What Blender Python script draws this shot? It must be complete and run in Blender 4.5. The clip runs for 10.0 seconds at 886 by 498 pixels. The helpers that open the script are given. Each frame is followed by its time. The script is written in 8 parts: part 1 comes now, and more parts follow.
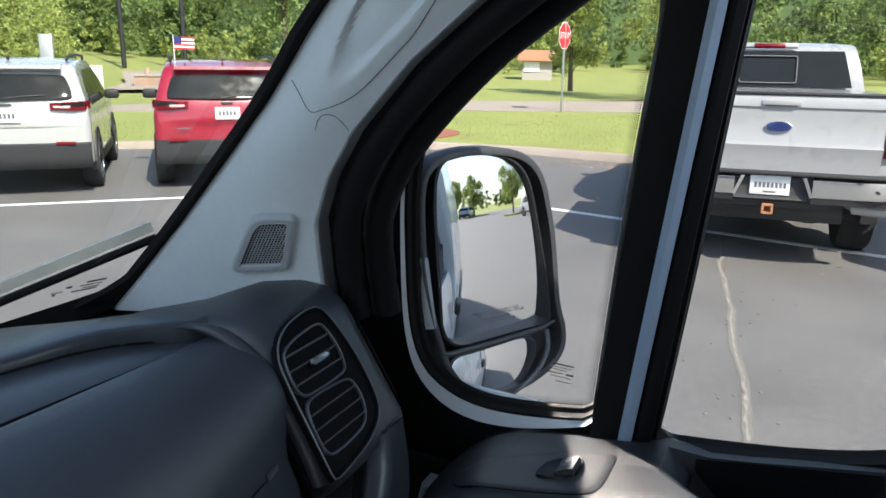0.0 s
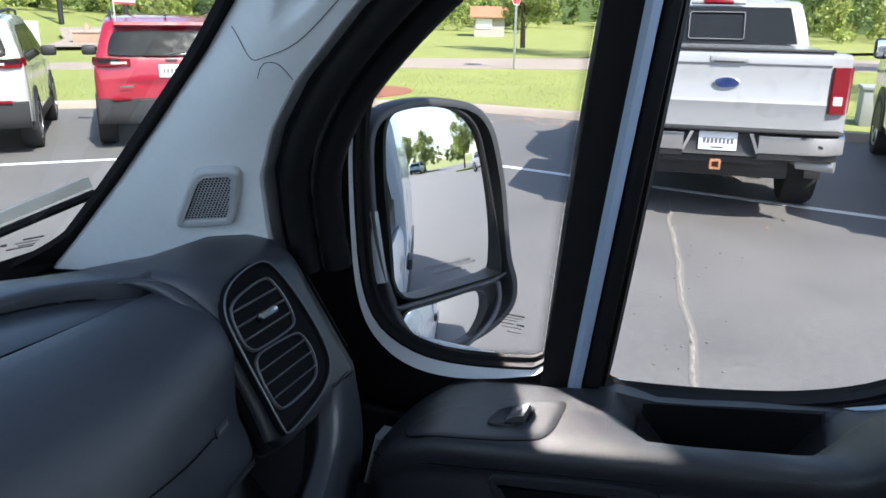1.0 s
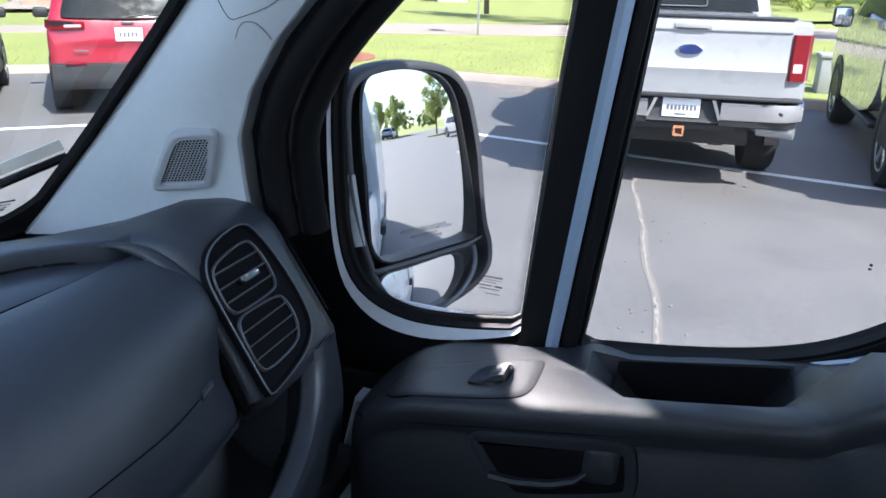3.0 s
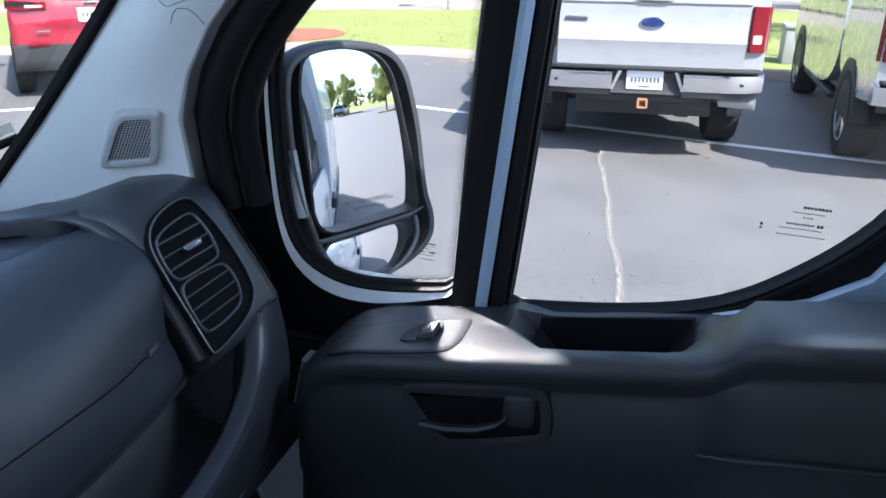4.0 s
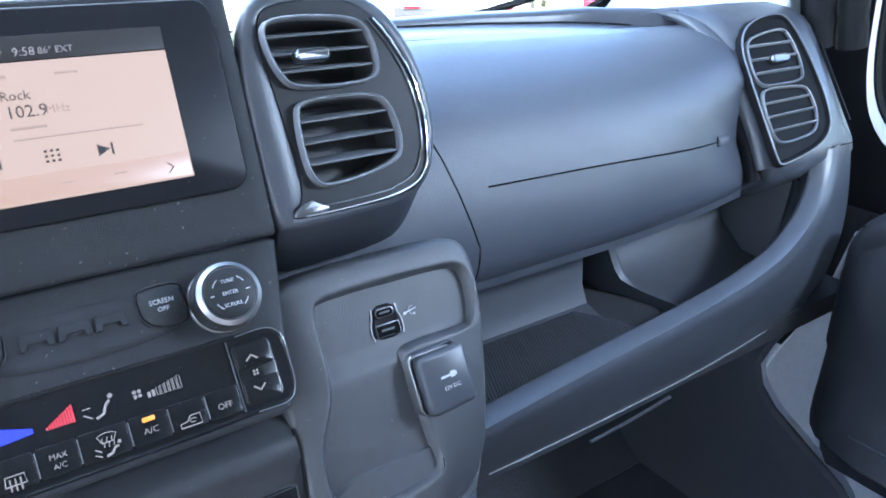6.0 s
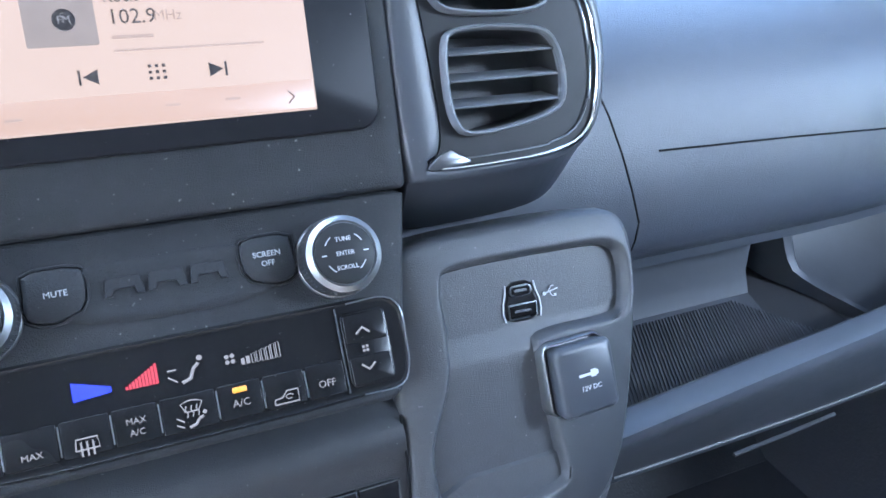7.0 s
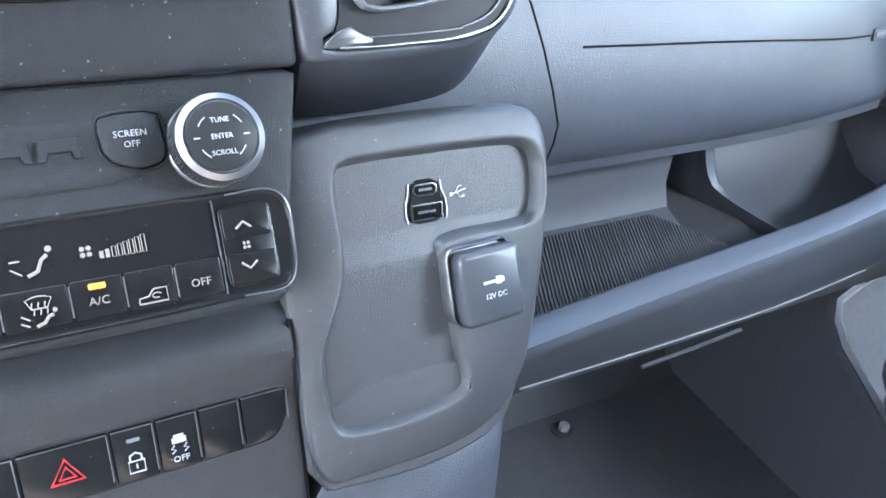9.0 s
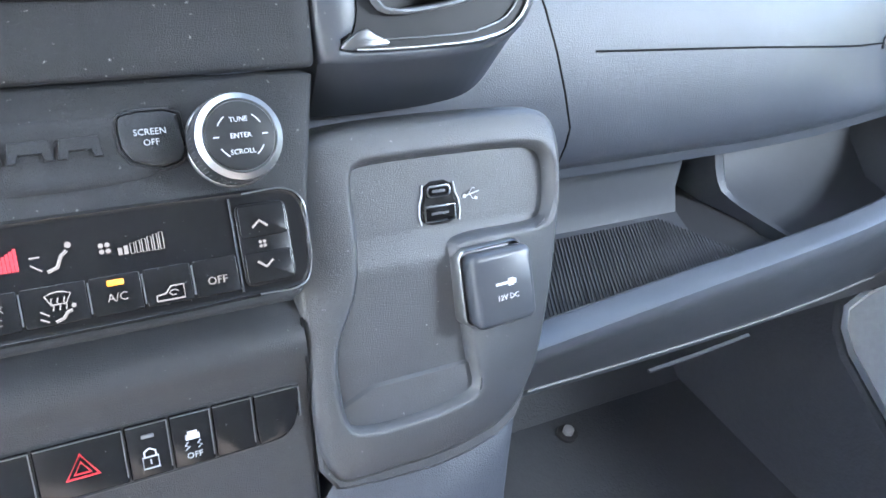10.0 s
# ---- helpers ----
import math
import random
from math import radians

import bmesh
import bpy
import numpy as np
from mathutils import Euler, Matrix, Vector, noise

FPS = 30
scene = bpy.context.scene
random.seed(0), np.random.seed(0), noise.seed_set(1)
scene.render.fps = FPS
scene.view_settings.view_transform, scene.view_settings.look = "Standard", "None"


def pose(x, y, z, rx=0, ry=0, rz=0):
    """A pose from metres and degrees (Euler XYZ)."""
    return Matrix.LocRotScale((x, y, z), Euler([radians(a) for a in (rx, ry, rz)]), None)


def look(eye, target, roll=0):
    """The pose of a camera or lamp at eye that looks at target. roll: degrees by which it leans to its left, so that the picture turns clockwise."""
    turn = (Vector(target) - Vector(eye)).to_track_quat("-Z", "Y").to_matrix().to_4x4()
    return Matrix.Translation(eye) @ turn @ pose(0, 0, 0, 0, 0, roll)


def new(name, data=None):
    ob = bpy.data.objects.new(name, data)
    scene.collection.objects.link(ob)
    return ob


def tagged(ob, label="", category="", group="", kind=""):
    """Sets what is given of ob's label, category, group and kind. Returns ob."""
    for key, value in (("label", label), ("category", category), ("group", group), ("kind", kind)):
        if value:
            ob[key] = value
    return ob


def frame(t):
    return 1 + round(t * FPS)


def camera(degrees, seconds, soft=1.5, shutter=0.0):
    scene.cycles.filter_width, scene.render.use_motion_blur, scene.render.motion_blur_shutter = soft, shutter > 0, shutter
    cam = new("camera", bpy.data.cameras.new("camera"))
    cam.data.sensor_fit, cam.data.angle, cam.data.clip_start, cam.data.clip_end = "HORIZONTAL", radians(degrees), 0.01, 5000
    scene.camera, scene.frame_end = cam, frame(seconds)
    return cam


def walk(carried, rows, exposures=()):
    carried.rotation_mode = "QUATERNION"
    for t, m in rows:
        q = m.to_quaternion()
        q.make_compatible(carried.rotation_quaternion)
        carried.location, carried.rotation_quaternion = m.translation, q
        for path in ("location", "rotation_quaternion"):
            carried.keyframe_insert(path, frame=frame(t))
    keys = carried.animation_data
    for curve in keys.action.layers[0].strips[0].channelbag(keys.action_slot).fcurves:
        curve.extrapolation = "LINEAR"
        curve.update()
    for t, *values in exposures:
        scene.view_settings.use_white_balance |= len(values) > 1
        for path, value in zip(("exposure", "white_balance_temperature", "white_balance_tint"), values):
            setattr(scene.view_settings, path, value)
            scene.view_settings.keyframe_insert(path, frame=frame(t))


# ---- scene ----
cam = camera(60.18, 10.0, soft=1.6, shutter=0.12)
PATH = [
    (0, (0.1011, -0.3309, 1.7700), (0.9834, 0.0599, 1.5074), 2.91),
    (0.5, (0.1037, -0.3330, 1.7632), (0.9936, 0.0176, 1.4715), 2.95),
    (1, (0.1076, -0.3355, 1.7588), (0.9999, -0.0074, 1.4487), 3.16),
    (1.5, (0.1085, -0.3306, 1.7594), (1.0006, -0.0146, 1.4366), 3.36),
    (2, (0.1125, -0.3318, 1.7531), (1.0036, -0.0187, 1.4244), 3.24),
    (3.3, (0.0750, -0.3184, 1.7529), (0.9768, -0.0603, 1.4064), 4.18),
    (3.5, (0.0607, -0.3365, 1.7503), (0.9670, -0.0919, 1.4057), 4.27),
    (4, (0.0383, -0.4010, 1.7715), (0.9333, -0.1567, 1.3981), 3.25),
    (4.5, (-0.0110, -0.4286, 1.7101), (0.8327, -0.1020, 1.2839), 2.10),
    (4.7, (-0.0433, -0.4114, 1.6636), (0.7609, -0.0179, 1.2181), 0.94),
    (4.9, (-0.0725, -0.3886, 1.6276), (0.6835, 0.0622, 1.1532), 0.67),
    (5, (-0.0948, -0.3769, 1.6275), (0.6376, 0.0952, 1.1370), 0.73),
    (5.1, (-0.1114, -0.3754, 1.6247), (0.5977, 0.1351, 1.1384), 0.08),
    (5.2, (-0.1203, -0.3679, 1.6208), (0.5689, 0.1724, 1.1380), 0.44),
    (5.3, (-0.1282, -0.3564, 1.6114), (0.5458, 0.2057, 1.1321), 0.74),
    (5.5, (-0.1317, -0.3488, 1.5878), (0.5021, 0.2597, 1.1103), 1.33),
    (5.6, (-0.1274, -0.3656, 1.5955), (0.4722, 0.2727, 1.1127), 1.24),
    (5.7, (-0.1184, -0.3750, 1.6030), (0.4671, 0.2916, 1.1417), 1.02),
    (5.8, (-0.1027, -0.3824, 1.5982), (0.4755, 0.3086, 1.1645), 0.73),
    (5.9, (-0.0793, -0.3952, 1.5874), (0.4695, 0.3259, 1.1647), 0.75),
    (6, (-0.0716, -0.3933, 1.5651), (0.4633, 0.3456, 1.1554), 1.17),
    (6.1, (-0.0742, -0.3931, 1.5570), (0.4370, 0.3654, 1.1530), 1.52),
    (6.2, (-0.0804, -0.3813, 1.5475), (0.4034, 0.3893, 1.1326), 2.47),
    (7.3, (-0.0223, -0.3052, 1.5394), (0.3540, 0.4695, 1.0312), 3.25),
    (7.5, (-0.0166, -0.3011, 1.5347), (0.3875, 0.4488, 1.0109), 4.89),
    (8, (-0.0126, -0.2979, 1.5220), (0.4123, 0.4219, 0.9730), 6.37),
    (8.5, (-0.0123, -0.2969, 1.5182), (0.4230, 0.4045, 0.9539), 7.61),
    (9, (-0.0103, -0.2973, 1.5172), (0.4345, 0.3916, 0.9450), 8.76),
    (9.5, (-0.0133, -0.2968, 1.5161), (0.4329, 0.3921, 0.9449), 9.18),
    (10, (-0.0163, -0.2972, 1.5173), (0.4254, 0.3958, 0.9476), 9.25),
]
EXPOSURES = [(0, 1.45, 6600, 12), (0.8, 1.65, 6350, 14), (2.2, 1.9, 6050, 16), (3.4, 1.95, 5950, 16), (4.3, 2.15, 5850, 16), (4.7, 2.75, 5700, 16), (4.9, 3.6, 5500, 16), (5.1, 4.3, 5350, 16), (5.3, 4.65, 5300, 16), (5.6, 4.7, 5450, 16), (5.9, 4.65, 5800, 16), (6.2, 4.5, 5900, 15), (7.5, 5.1, 5800, 15), (8.3, 5.4, 6150, 15), (9.0, 5.45, 6600, 15), (10, 5.45, 6750, 15)]
walk(cam, [(t, look(eye, target, roll)) for t, eye, target, roll in PATH], EXPOSURES)

# ---- world and sun ----
SUN = Vector((-0.392, -0.535, 0.749)).normalized()
world = bpy.data.worlds.new("sky")
scene.world = world
world.use_nodes = True
wn = world.node_tree.nodes
wn.clear()
w_out, w_bg, w_sky = wn.new("ShaderNodeOutputWorld"), wn.new("ShaderNodeBackground"), wn.new("ShaderNodeTexSky")
w_sky.sky_type, w_sky.sun_disc = "NISHITA", False
w_sky.sun_elevation = math.asin(SUN.z)
w_sky.sun_rotation = math.atan2(SUN.x, SUN.y)
w_sky.air_density, w_sky.dust_density = 1.0, 1.5
w_bg.inputs["Strength"].default_value = 0.105
world.node_tree.links.new(w_sky.outputs[0], w_bg.inputs[0])
world.node_tree.links.new(w_bg.outputs[0], w_out.inputs[0])
sun = new("sun", bpy.data.lights.new("sun", "SUN"))
sun.data.energy, sun.data.angle, sun.data.color = 3.5, radians(0.53), (1.0, 0.95, 0.86)
sun.matrix_world = look(SUN * 40, (0, 0, 0))

# the sky's light entering by the windshield and the side windows
for nm, at, to, w, h, power in (("windshield_light", (-0.05, 0.33, 1.74), (0.25, -0.45, 1.0), 0.9, 0.45, 1.25), ("window_light", (-0.97, -0.55, 1.62), (0.7, -0.2, 1.25), 0.7, 0.45, 0.1), ("door_window_light", (0.965, -0.62, 1.805), (0.45, 0.0, 1.3), 0.2, 0.13, 0.8)):
    lamp = new(nm, bpy.data.lights.new(nm, "AREA"))
    lamp.data.shape, lamp.data.size, lamp.data.size_y, lamp.data.energy, lamp.data.color = "RECTANGLE", w, h, power, (0.70, 0.86, 1.0)
    lamp.matrix_world = look(at, to)
# added area lamp by the side mirror that makes the sun patch on the door top
patch_lamp = new("mirror_glint", bpy.data.lights.new("mirror_glint", "AREA"))
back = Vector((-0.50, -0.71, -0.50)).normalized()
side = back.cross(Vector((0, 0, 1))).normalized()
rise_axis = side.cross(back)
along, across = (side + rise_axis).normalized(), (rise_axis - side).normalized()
patch_lamp.data.shape, patch_lamp.data.size, patch_lamp.data.size_y, patch_lamp.data.energy, patch_lamp.data.color, patch_lamp.data.spread = "RECTANGLE", 0.20, 0.115, 0.34, (1.0, 0.93, 0.82), radians(3.5)
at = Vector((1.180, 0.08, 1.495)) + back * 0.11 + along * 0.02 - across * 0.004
patch_lamp.matrix_world = Matrix.Translation(at) @ Matrix((along, across, -back)).transposed().to_4x4()


# ---- materials ----
def mat(name, col, rough=0.5, metal=0.0, var=0.12, scale=6.0, bump=0.0, bscale=900.0, spec=0.5, coat=0.0, glow=0.0, island=0.0, dirt=None, dscale=3.0, vor=False, thin=0.0):
    """A node material: base colour varied at two scales, roughness varied, fine relief, optional dirt flecks."""
    m = bpy.data.materials.new(name)
    m.use_nodes = True
    nt = m.node_tree
    b = nt.nodes["Principled BSDF"]
    tc = nt.nodes.new("ShaderNodeTexCoord")
    n1, n2 = nt.nodes.new("ShaderNodeTexNoise"), nt.nodes.new("ShaderNodeTexNoise")
    n1.inputs["Scale"].default_value, n1.inputs["Detail"].default_value = scale, 4
    n2.inputs["Scale"].default_value, n2.inputs["Detail"].default_value = scale * 17, 3
    for n in (n1, n2):
        nt.links.new(tc.outputs["Object"], n.inputs["Vector"])
    add = nt.nodes.new("ShaderNodeMath")
    add.operation = "ADD"
    nt.links.new(n1.outputs["Fac"], add.inputs[0])
    nt.links.new(n2.outputs["Fac"], add.inputs[1])
    rng = nt.nodes.new("ShaderNodeMapRange")
    rng.inputs["From Min"].default_value, rng.inputs["From Max"].default_value = 0.6, 1.4
    rng.inputs["To Min"].default_value, rng.inputs["To Max"].default_value = 1 - var, 1 + var
    nt.links.new(add.outputs[0], rng.inputs["Value"])
    mul = nt.nodes.new("ShaderNodeMix")
    mul.data_type, mul.blend_type = "RGBA", "MULTIPLY"
    mul.inputs["Factor"].default_value = 1.0
    mul.inputs["A"].default_value = (*col, 1)
    nt.links.new(rng.outputs[0], mul.inputs["B"])
    out = mul.outputs["Result"]
    if island:
        geo = nt.nodes.new("ShaderNodeNewGeometry")
        r2 = nt.nodes.new("ShaderNodeMapRange")
        r2.inputs["To Min"].default_value, r2.inputs["To Max"].default_value = 1 - island, 1 + island
        nt.links.new(geo.outputs["Random Per Island"], r2.inputs["Value"])
        m2 = nt.nodes.new("ShaderNodeMix")
        m2.data_type, m2.blend_type = "RGBA", "MULTIPLY"
        m2.inputs["Factor"].default_value = 1.0
        nt.links.new(out, m2.inputs["A"])
        nt.links.new(r2.outputs[0], m2.inputs["B"])
        out = m2.outputs["Result"]
    if dirt:
        n3 = nt.nodes.new("ShaderNodeTexNoise")
        n3.inputs["Scale"].default_value, n3.inputs["Detail"].default_value = dscale, 6
        nt.links.new(tc.outputs["Object"], n3.inputs["Vector"])
        r3 = nt.nodes.new("ShaderNodeMapRange")
        r3.inputs["From Min"].default_value, r3.inputs["From Max"].default_value = dirt[3], dirt[3] + 0.06
        nt.links.new(n3.outputs["Fac"], r3.inputs["Value"])
        m3 = nt.nodes.new("ShaderNodeMix")
        m3.data_type = "RGBA"
        m3.inputs["B"].default_value = (*dirt[:3], 1)
        nt.links.new(r3.outputs[0], m3.inputs["Factor"])
        nt.links.new(out, m3.inputs["A"])
        out = m3.outputs["Result"]
    if glow:
        b.inputs["Base Color"].default_value = (0.02, 0.02, 0.02, 1)
    else:
        nt.links.new(out, b.inputs["Base Color"])
    rr = nt.nodes.new("ShaderNodeMapRange")
    rr.inputs["From Min"].default_value, rr.inputs["From Max"].default_value = 0.3, 0.7
    rr.inputs["To Min"].default_value, rr.inputs["To Max"].default_value = max(0, rough - 0.06), min(1, rough + 0.06)
    nt.links.new(n1.outputs["Fac"], rr.inputs["Value"])
    nt.links.new(rr.outputs[0], b.inputs["Roughness"])
    b.inputs["Metallic"].default_value = metal
    b.inputs["Specular IOR Level"].default_value = spec
    b.inputs["Coat Weight"].default_value = coat
    if glow:
        nt.links.new(out, b.inputs["Emission Color"])
        b.inputs["Emission Strength"].default_value = glow
    if thin:
        tl, mx = nt.nodes.new("ShaderNodeBsdfTranslucent"), nt.nodes.new("ShaderNodeMixShader")
        mx.inputs[0].default_value = thin
        nt.links.new(out, tl.inputs["Color"])
        nt.links.new(b.outputs[0], mx.inputs[1])
        nt.links.new(tl.outputs[0], mx.inputs[2])
        nt.links.new(mx.outputs[0], nt.nodes["Material Output"].inputs[0])
    if bump:
        if vor:
            tex = nt.nodes.new("ShaderNodeTexVoronoi")
            src = tex.outputs["Distance"]
        else:
            tex = nt.nodes.new("ShaderNodeTexNoise")
            tex.inputs["Detail"].default_value = 2
            src = tex.outputs["Fac"]
        tex.inputs["Scale"].default_value = bscale
        nt.links.new(tc.outputs["Object"], tex.inputs["Vector"])
        bp = nt.nodes.new("ShaderNodeBump")
        bp.inputs["Strength"].default_value, bp.inputs["Distance"].default_value = bump, 0.6 / bscale
        nt.links.new(src, bp.inputs["Height"])
        nt.links.new(bp.outputs[0], b.inputs["Normal"])
    return m


def glass(name, tint=(1, 1, 1), gloss=1.0):
    """A pane: clear (tinted) with a Fresnel gloss."""
    m = bpy.data.materials.new(name)
    m.use_nodes = True
    nt = m.node_tree
    nt.nodes.remove(nt.nodes["Principled BSDF"])
    tr, gl, fr, mx, sc = (nt.nodes.new("ShaderNode" + k) for k in ("BsdfTransparent", "BsdfGlossy", "Fresnel", "MixShader", "Math"))
    tr.inputs["Color"].default_value = (*tint, 1)
    gl.inputs["Roughness"].default_value = 0.01
    sc.operation = "MULTIPLY"
    sc.inputs[1].default_value = gloss
    fr.inputs["IOR"].default_value = 1.35
    nt.links.new(fr.outputs[0], sc.inputs[0])
    nt.links.new(sc.outputs[0], mx.inputs[0])
    nt.links.new(tr.outputs[0], mx.inputs[1])
    nt.links.new(gl.outputs[0], mx.inputs[2])
    nt.links.new(mx.outputs[0], nt.nodes["Material Output"].inputs[0])
    return m


DASH = mat("dash_plastic", (0.032, 0.037, 0.048), 0.44, bump=0.42, bscale=1150, var=0.1, vor=True, spec=0.5)
DASH_SMOOTH = mat("smooth_dark_plastic", (0.035, 0.039, 0.047), 0.38, bump=0.25, bscale=2200, var=0.1, dirt=(0.12, 0.12, 0.12, 0.71), dscale=420, spec=0.4)
DASH_GREY = mat("console_plastic", (0.0315, 0.0335, 0.038), 0.43, bump=0.9, bscale=1500, var=0.12, dirt=(0.2, 0.2, 0.2, 0.70), dscale=380)
STACK = mat("stack_plastic", (0.0164, 0.0172, 0.0195), 0.47, bump=0.9, bscale=1500, var=0.15, dirt=(0.14, 0.14, 0.14, 0.69), dscale=360, spec=0.2)
# stack plastic with dust flecks, lightened for the light its crest catches
LEDGE = mat("dusty_lit_ledge_plastic", (0.022, 0.023, 0.026), 0.43, bump=0.9, bscale=1500, var=0.15, dirt=(0.13, 0.13, 0.13, 0.70), dscale=520, spec=0.32)
SCREENGLASS = mat("black_screen_glass", (0.010, 0.010, 0.012), 0.34, spec=0.08, dirt=(0.10, 0.10, 0.10, 0.71), dscale=460)
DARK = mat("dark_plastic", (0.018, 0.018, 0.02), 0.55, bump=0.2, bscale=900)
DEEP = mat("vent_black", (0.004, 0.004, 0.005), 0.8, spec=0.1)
PIANO = mat("gloss_black", (0.008, 0.008, 0.009), 0.24, var=0.2, spec=0.16, dirt=(0.14, 0.14, 0.14, 0.72), dscale=500)
VENTPLATE = mat("vent_plate_black", (0.014, 0.0145, 0.016), 0.5, spec=0.18, var=0.15)
CHROME = mat("satin_chrome", (0.75, 0.76, 0.78), 0.16, 1.0, var=0.04)
BRUSHED = mat("silver_ring", (0.20, 0.205, 0.215), 0.42, 1.0, var=0.06)
RIMGREY = mat("vent_rim_grey", (0.095, 0.10, 0.11), 0.4, var=0.08, bump=0.2, bscale=1500)
DARKSATIN = mat("dark_satin_edge", (0.16, 0.165, 0.175), 0.3, 1.0, var=0.06)
PILLAR = mat("pillar_grey_plastic", (0.55, 0.595, 0.63), 0.6, bump=0.25, bscale=1500, var=0.04)
SEAMGREY = mat("pillar_seam_grey", (0.10, 0.11, 0.12), 0.7)
GRILLE = mat("speaker_grille_grey", (0.33, 0.35, 0.37), 0.6, var=0.05)
MATRUBBER = mat("shelf_mat_rubber", (0.055, 0.057, 0.064), 0.5, bump=0.2, bscale=500)
SHELFGREY = mat("shelf_inner_plastic", (0.035, 0.0375, 0.044), 0.5, bump=0.12, bscale=800, var=0.1, vor=True)
RUBBER = mat("black_rubber", (0.006, 0.006, 0.0068), 0.72, bump=0.2, bscale=500, spec=0.16)
TRIMGREY = mat("window_trim_grey", (0.64, 0.67, 0.70), 0.55, bump=0.2, bscale=1200, var=0.05)
STRIP = mat("grey_painted_strip", (0.24, 0.31, 0.41), 0.5, var=0.05)
SILL = mat("sill_grey_plastic", (0.34, 0.35, 0.36), 0.6, bump=0.2, bscale=900)
DOORMAT = mat("door_panel_plastic", (0.016, 0.0173, 0.0212), 0.45, bump=0.35, bscale=800, var=0.1, vor=True, spec=0.36)
FLOORMAT = mat("floor_mat_rubber", (0.038, 0.040, 0.046), 0.75, bump=0.4, bscale=240)
FABRIC = mat("seat_fabric", (0.085, 0.087, 0.095), 0.95, bump=1.0, bscale=300, var=0.5, scale=45)
FABRIC2 = mat("seat_side_fabric", (0.062, 0.066, 0.077), 0.85, bump=0.4, bscale=900, var=0.12)
THREAD = mat("grey_thread", (0.4, 0.4, 0.42), 0.8)
WHITEINK = mat("white_print", (0.36, 0.37, 0.39), 0.5, var=0.03)
MARKINK = mat("glass_mark_print", (0.022, 0.022, 0.024), 0.8, spec=0.05)
GREYINK = mat("grey_print", (0.12, 0.12, 0.13), 0.5)
LIT_WHITE = mat("lit_symbol", (0.85, 0.85, 0.9), 0.5, glow=0.018)
LIT_RED = mat("lit_red", (0.85, 0.02, 0.06), 0.5, glow=0.045, var=0.02)
LIT_BLUE = mat("lit_blue", (0.01, 0.03, 0.9), 0.5, glow=0.06, var=0.02)
LIT_AMBER = mat("lit_amber", (1.0, 0.42, 0.02), 0.5, glow=0.062, var=0.02)
RED_PRINT = mat("red_print", (0.6, 0.03, 0.04), 0.5)
SCREEN = mat("lit_display", (1.0, 0.76, 0.62), 0.45, spec=0.12, glow=0.032, var=0.015)
SCREEN_DIM = mat("lit_display_bar", (0.05, 0.045, 0.045), 0.4, spec=0.12, glow=0.016)
SCREEN_TILE = mat("lit_display_tile", (0.42, 0.36, 0.33), 0.4, spec=0.12, glow=0.039)
SCREEN_INK = mat("display_ink", (0.03, 0.025, 0.025), 0.4)
SCREEN_SOFT = mat("display_grey_ink", (0.20, 0.15, 0.13), 0.4, glow=0.016)
SCREEN_FAINT = mat("display_faint_ink", (0.7, 0.52, 0.43), 0.4, glow=0.032)
GLASS = glass("window_glass", (0.93, 0.95, 0.94), 0.7)
WINDSHIELD = glass("windshield_glass", (0.92, 0.95, 0.93), 0.08)
MIRROR = mat("mirror_glass", (0.86, 0.87, 0.88), 0.0, 1.0, var=0.01)
MIRROR.node_tree.nodes["Principled BSDF"].inputs["Roughness"].default_value = 0.012
for l in list(MIRROR.node_tree.links):
    if l.to_socket.name == "Roughness":
        MIRROR.node_tree.links.remove(l)
HOUSING = mat("mirror_housing_plastic", (0.035, 0.036, 0.04), 0.5, bump=0.3, bscale=700, var=0.1)
VANWHITE = mat("white_van_paint", (0.78, 0.79, 0.8), 0.3, coat=0.5, var=0.02)
LINER = mat("headliner_grey", (0.42, 0.43, 0.43), 0.9, bump=0.2, bscale=500, var=0.05)
PURPLE = mat("purple_plastic", (0.16, 0.05, 0.42), 0.4)
WHITEPL = mat("white_plastic", (0.75, 0.76, 0.78), 0.45, var=0.03)
# dusty arm; the pale tan has sunlight put into its colour
DUSTYSUNLIT = mat("dusty_sunlit_wiper_arm", (0.60, 0.55, 0.47), 0.7, var=0.15, scale=20)

ASPHALT = mat("asphalt", (0.136, 0.130, 0.128), 0.66, bump=0.8, bscale=160, var=0.22, scale=1.1, dirt=(0.2, 0.19, 0.18, 0.735), dscale=26)
ROADMAT = mat("pale_road", (0.30, 0.25, 0.21), 0.9, bump=0.4, bscale=60, var=0.1, scale=0.4)
CONCRETE = mat("kerb_concrete", (0.34, 0.29, 0.25), 0.9, bump=0.5, bscale=90, var=0.15, scale=2.0)
LINE = mat("white_line_paint", (0.72, 0.73, 0.72), 0.8, var=0.12, scale=5, dirt=(0.2, 0.2, 0.2, 0.66), dscale=18)
CRACK = mat("crack_filler", (0.165, 0.15, 0.137), 0.95, var=0.3, scale=20)
CRACKCORE = mat("crack_core", (0.23, 0.215, 0.195), 0.95, var=0.5, scale=14)
LEAFLITTER = mat("dry_leaves", (0.45, 0.30, 0.17), 0.9, island=0.4)
MULCH = mat("red_mulch", (0.26, 0.10, 0.06), 0.95, bump=0.9, bscale=40, var=0.35, scale=8)
GRASS = mat("lawn", (0.23, 0.255, 0.07), 0.9, bump=0.9, bscale=60, var=0.25, scale=0.7)
BLADE = mat("grass_blades", (0.25, 0.30, 0.07), 0.8, island=0.35, thin=0.3)
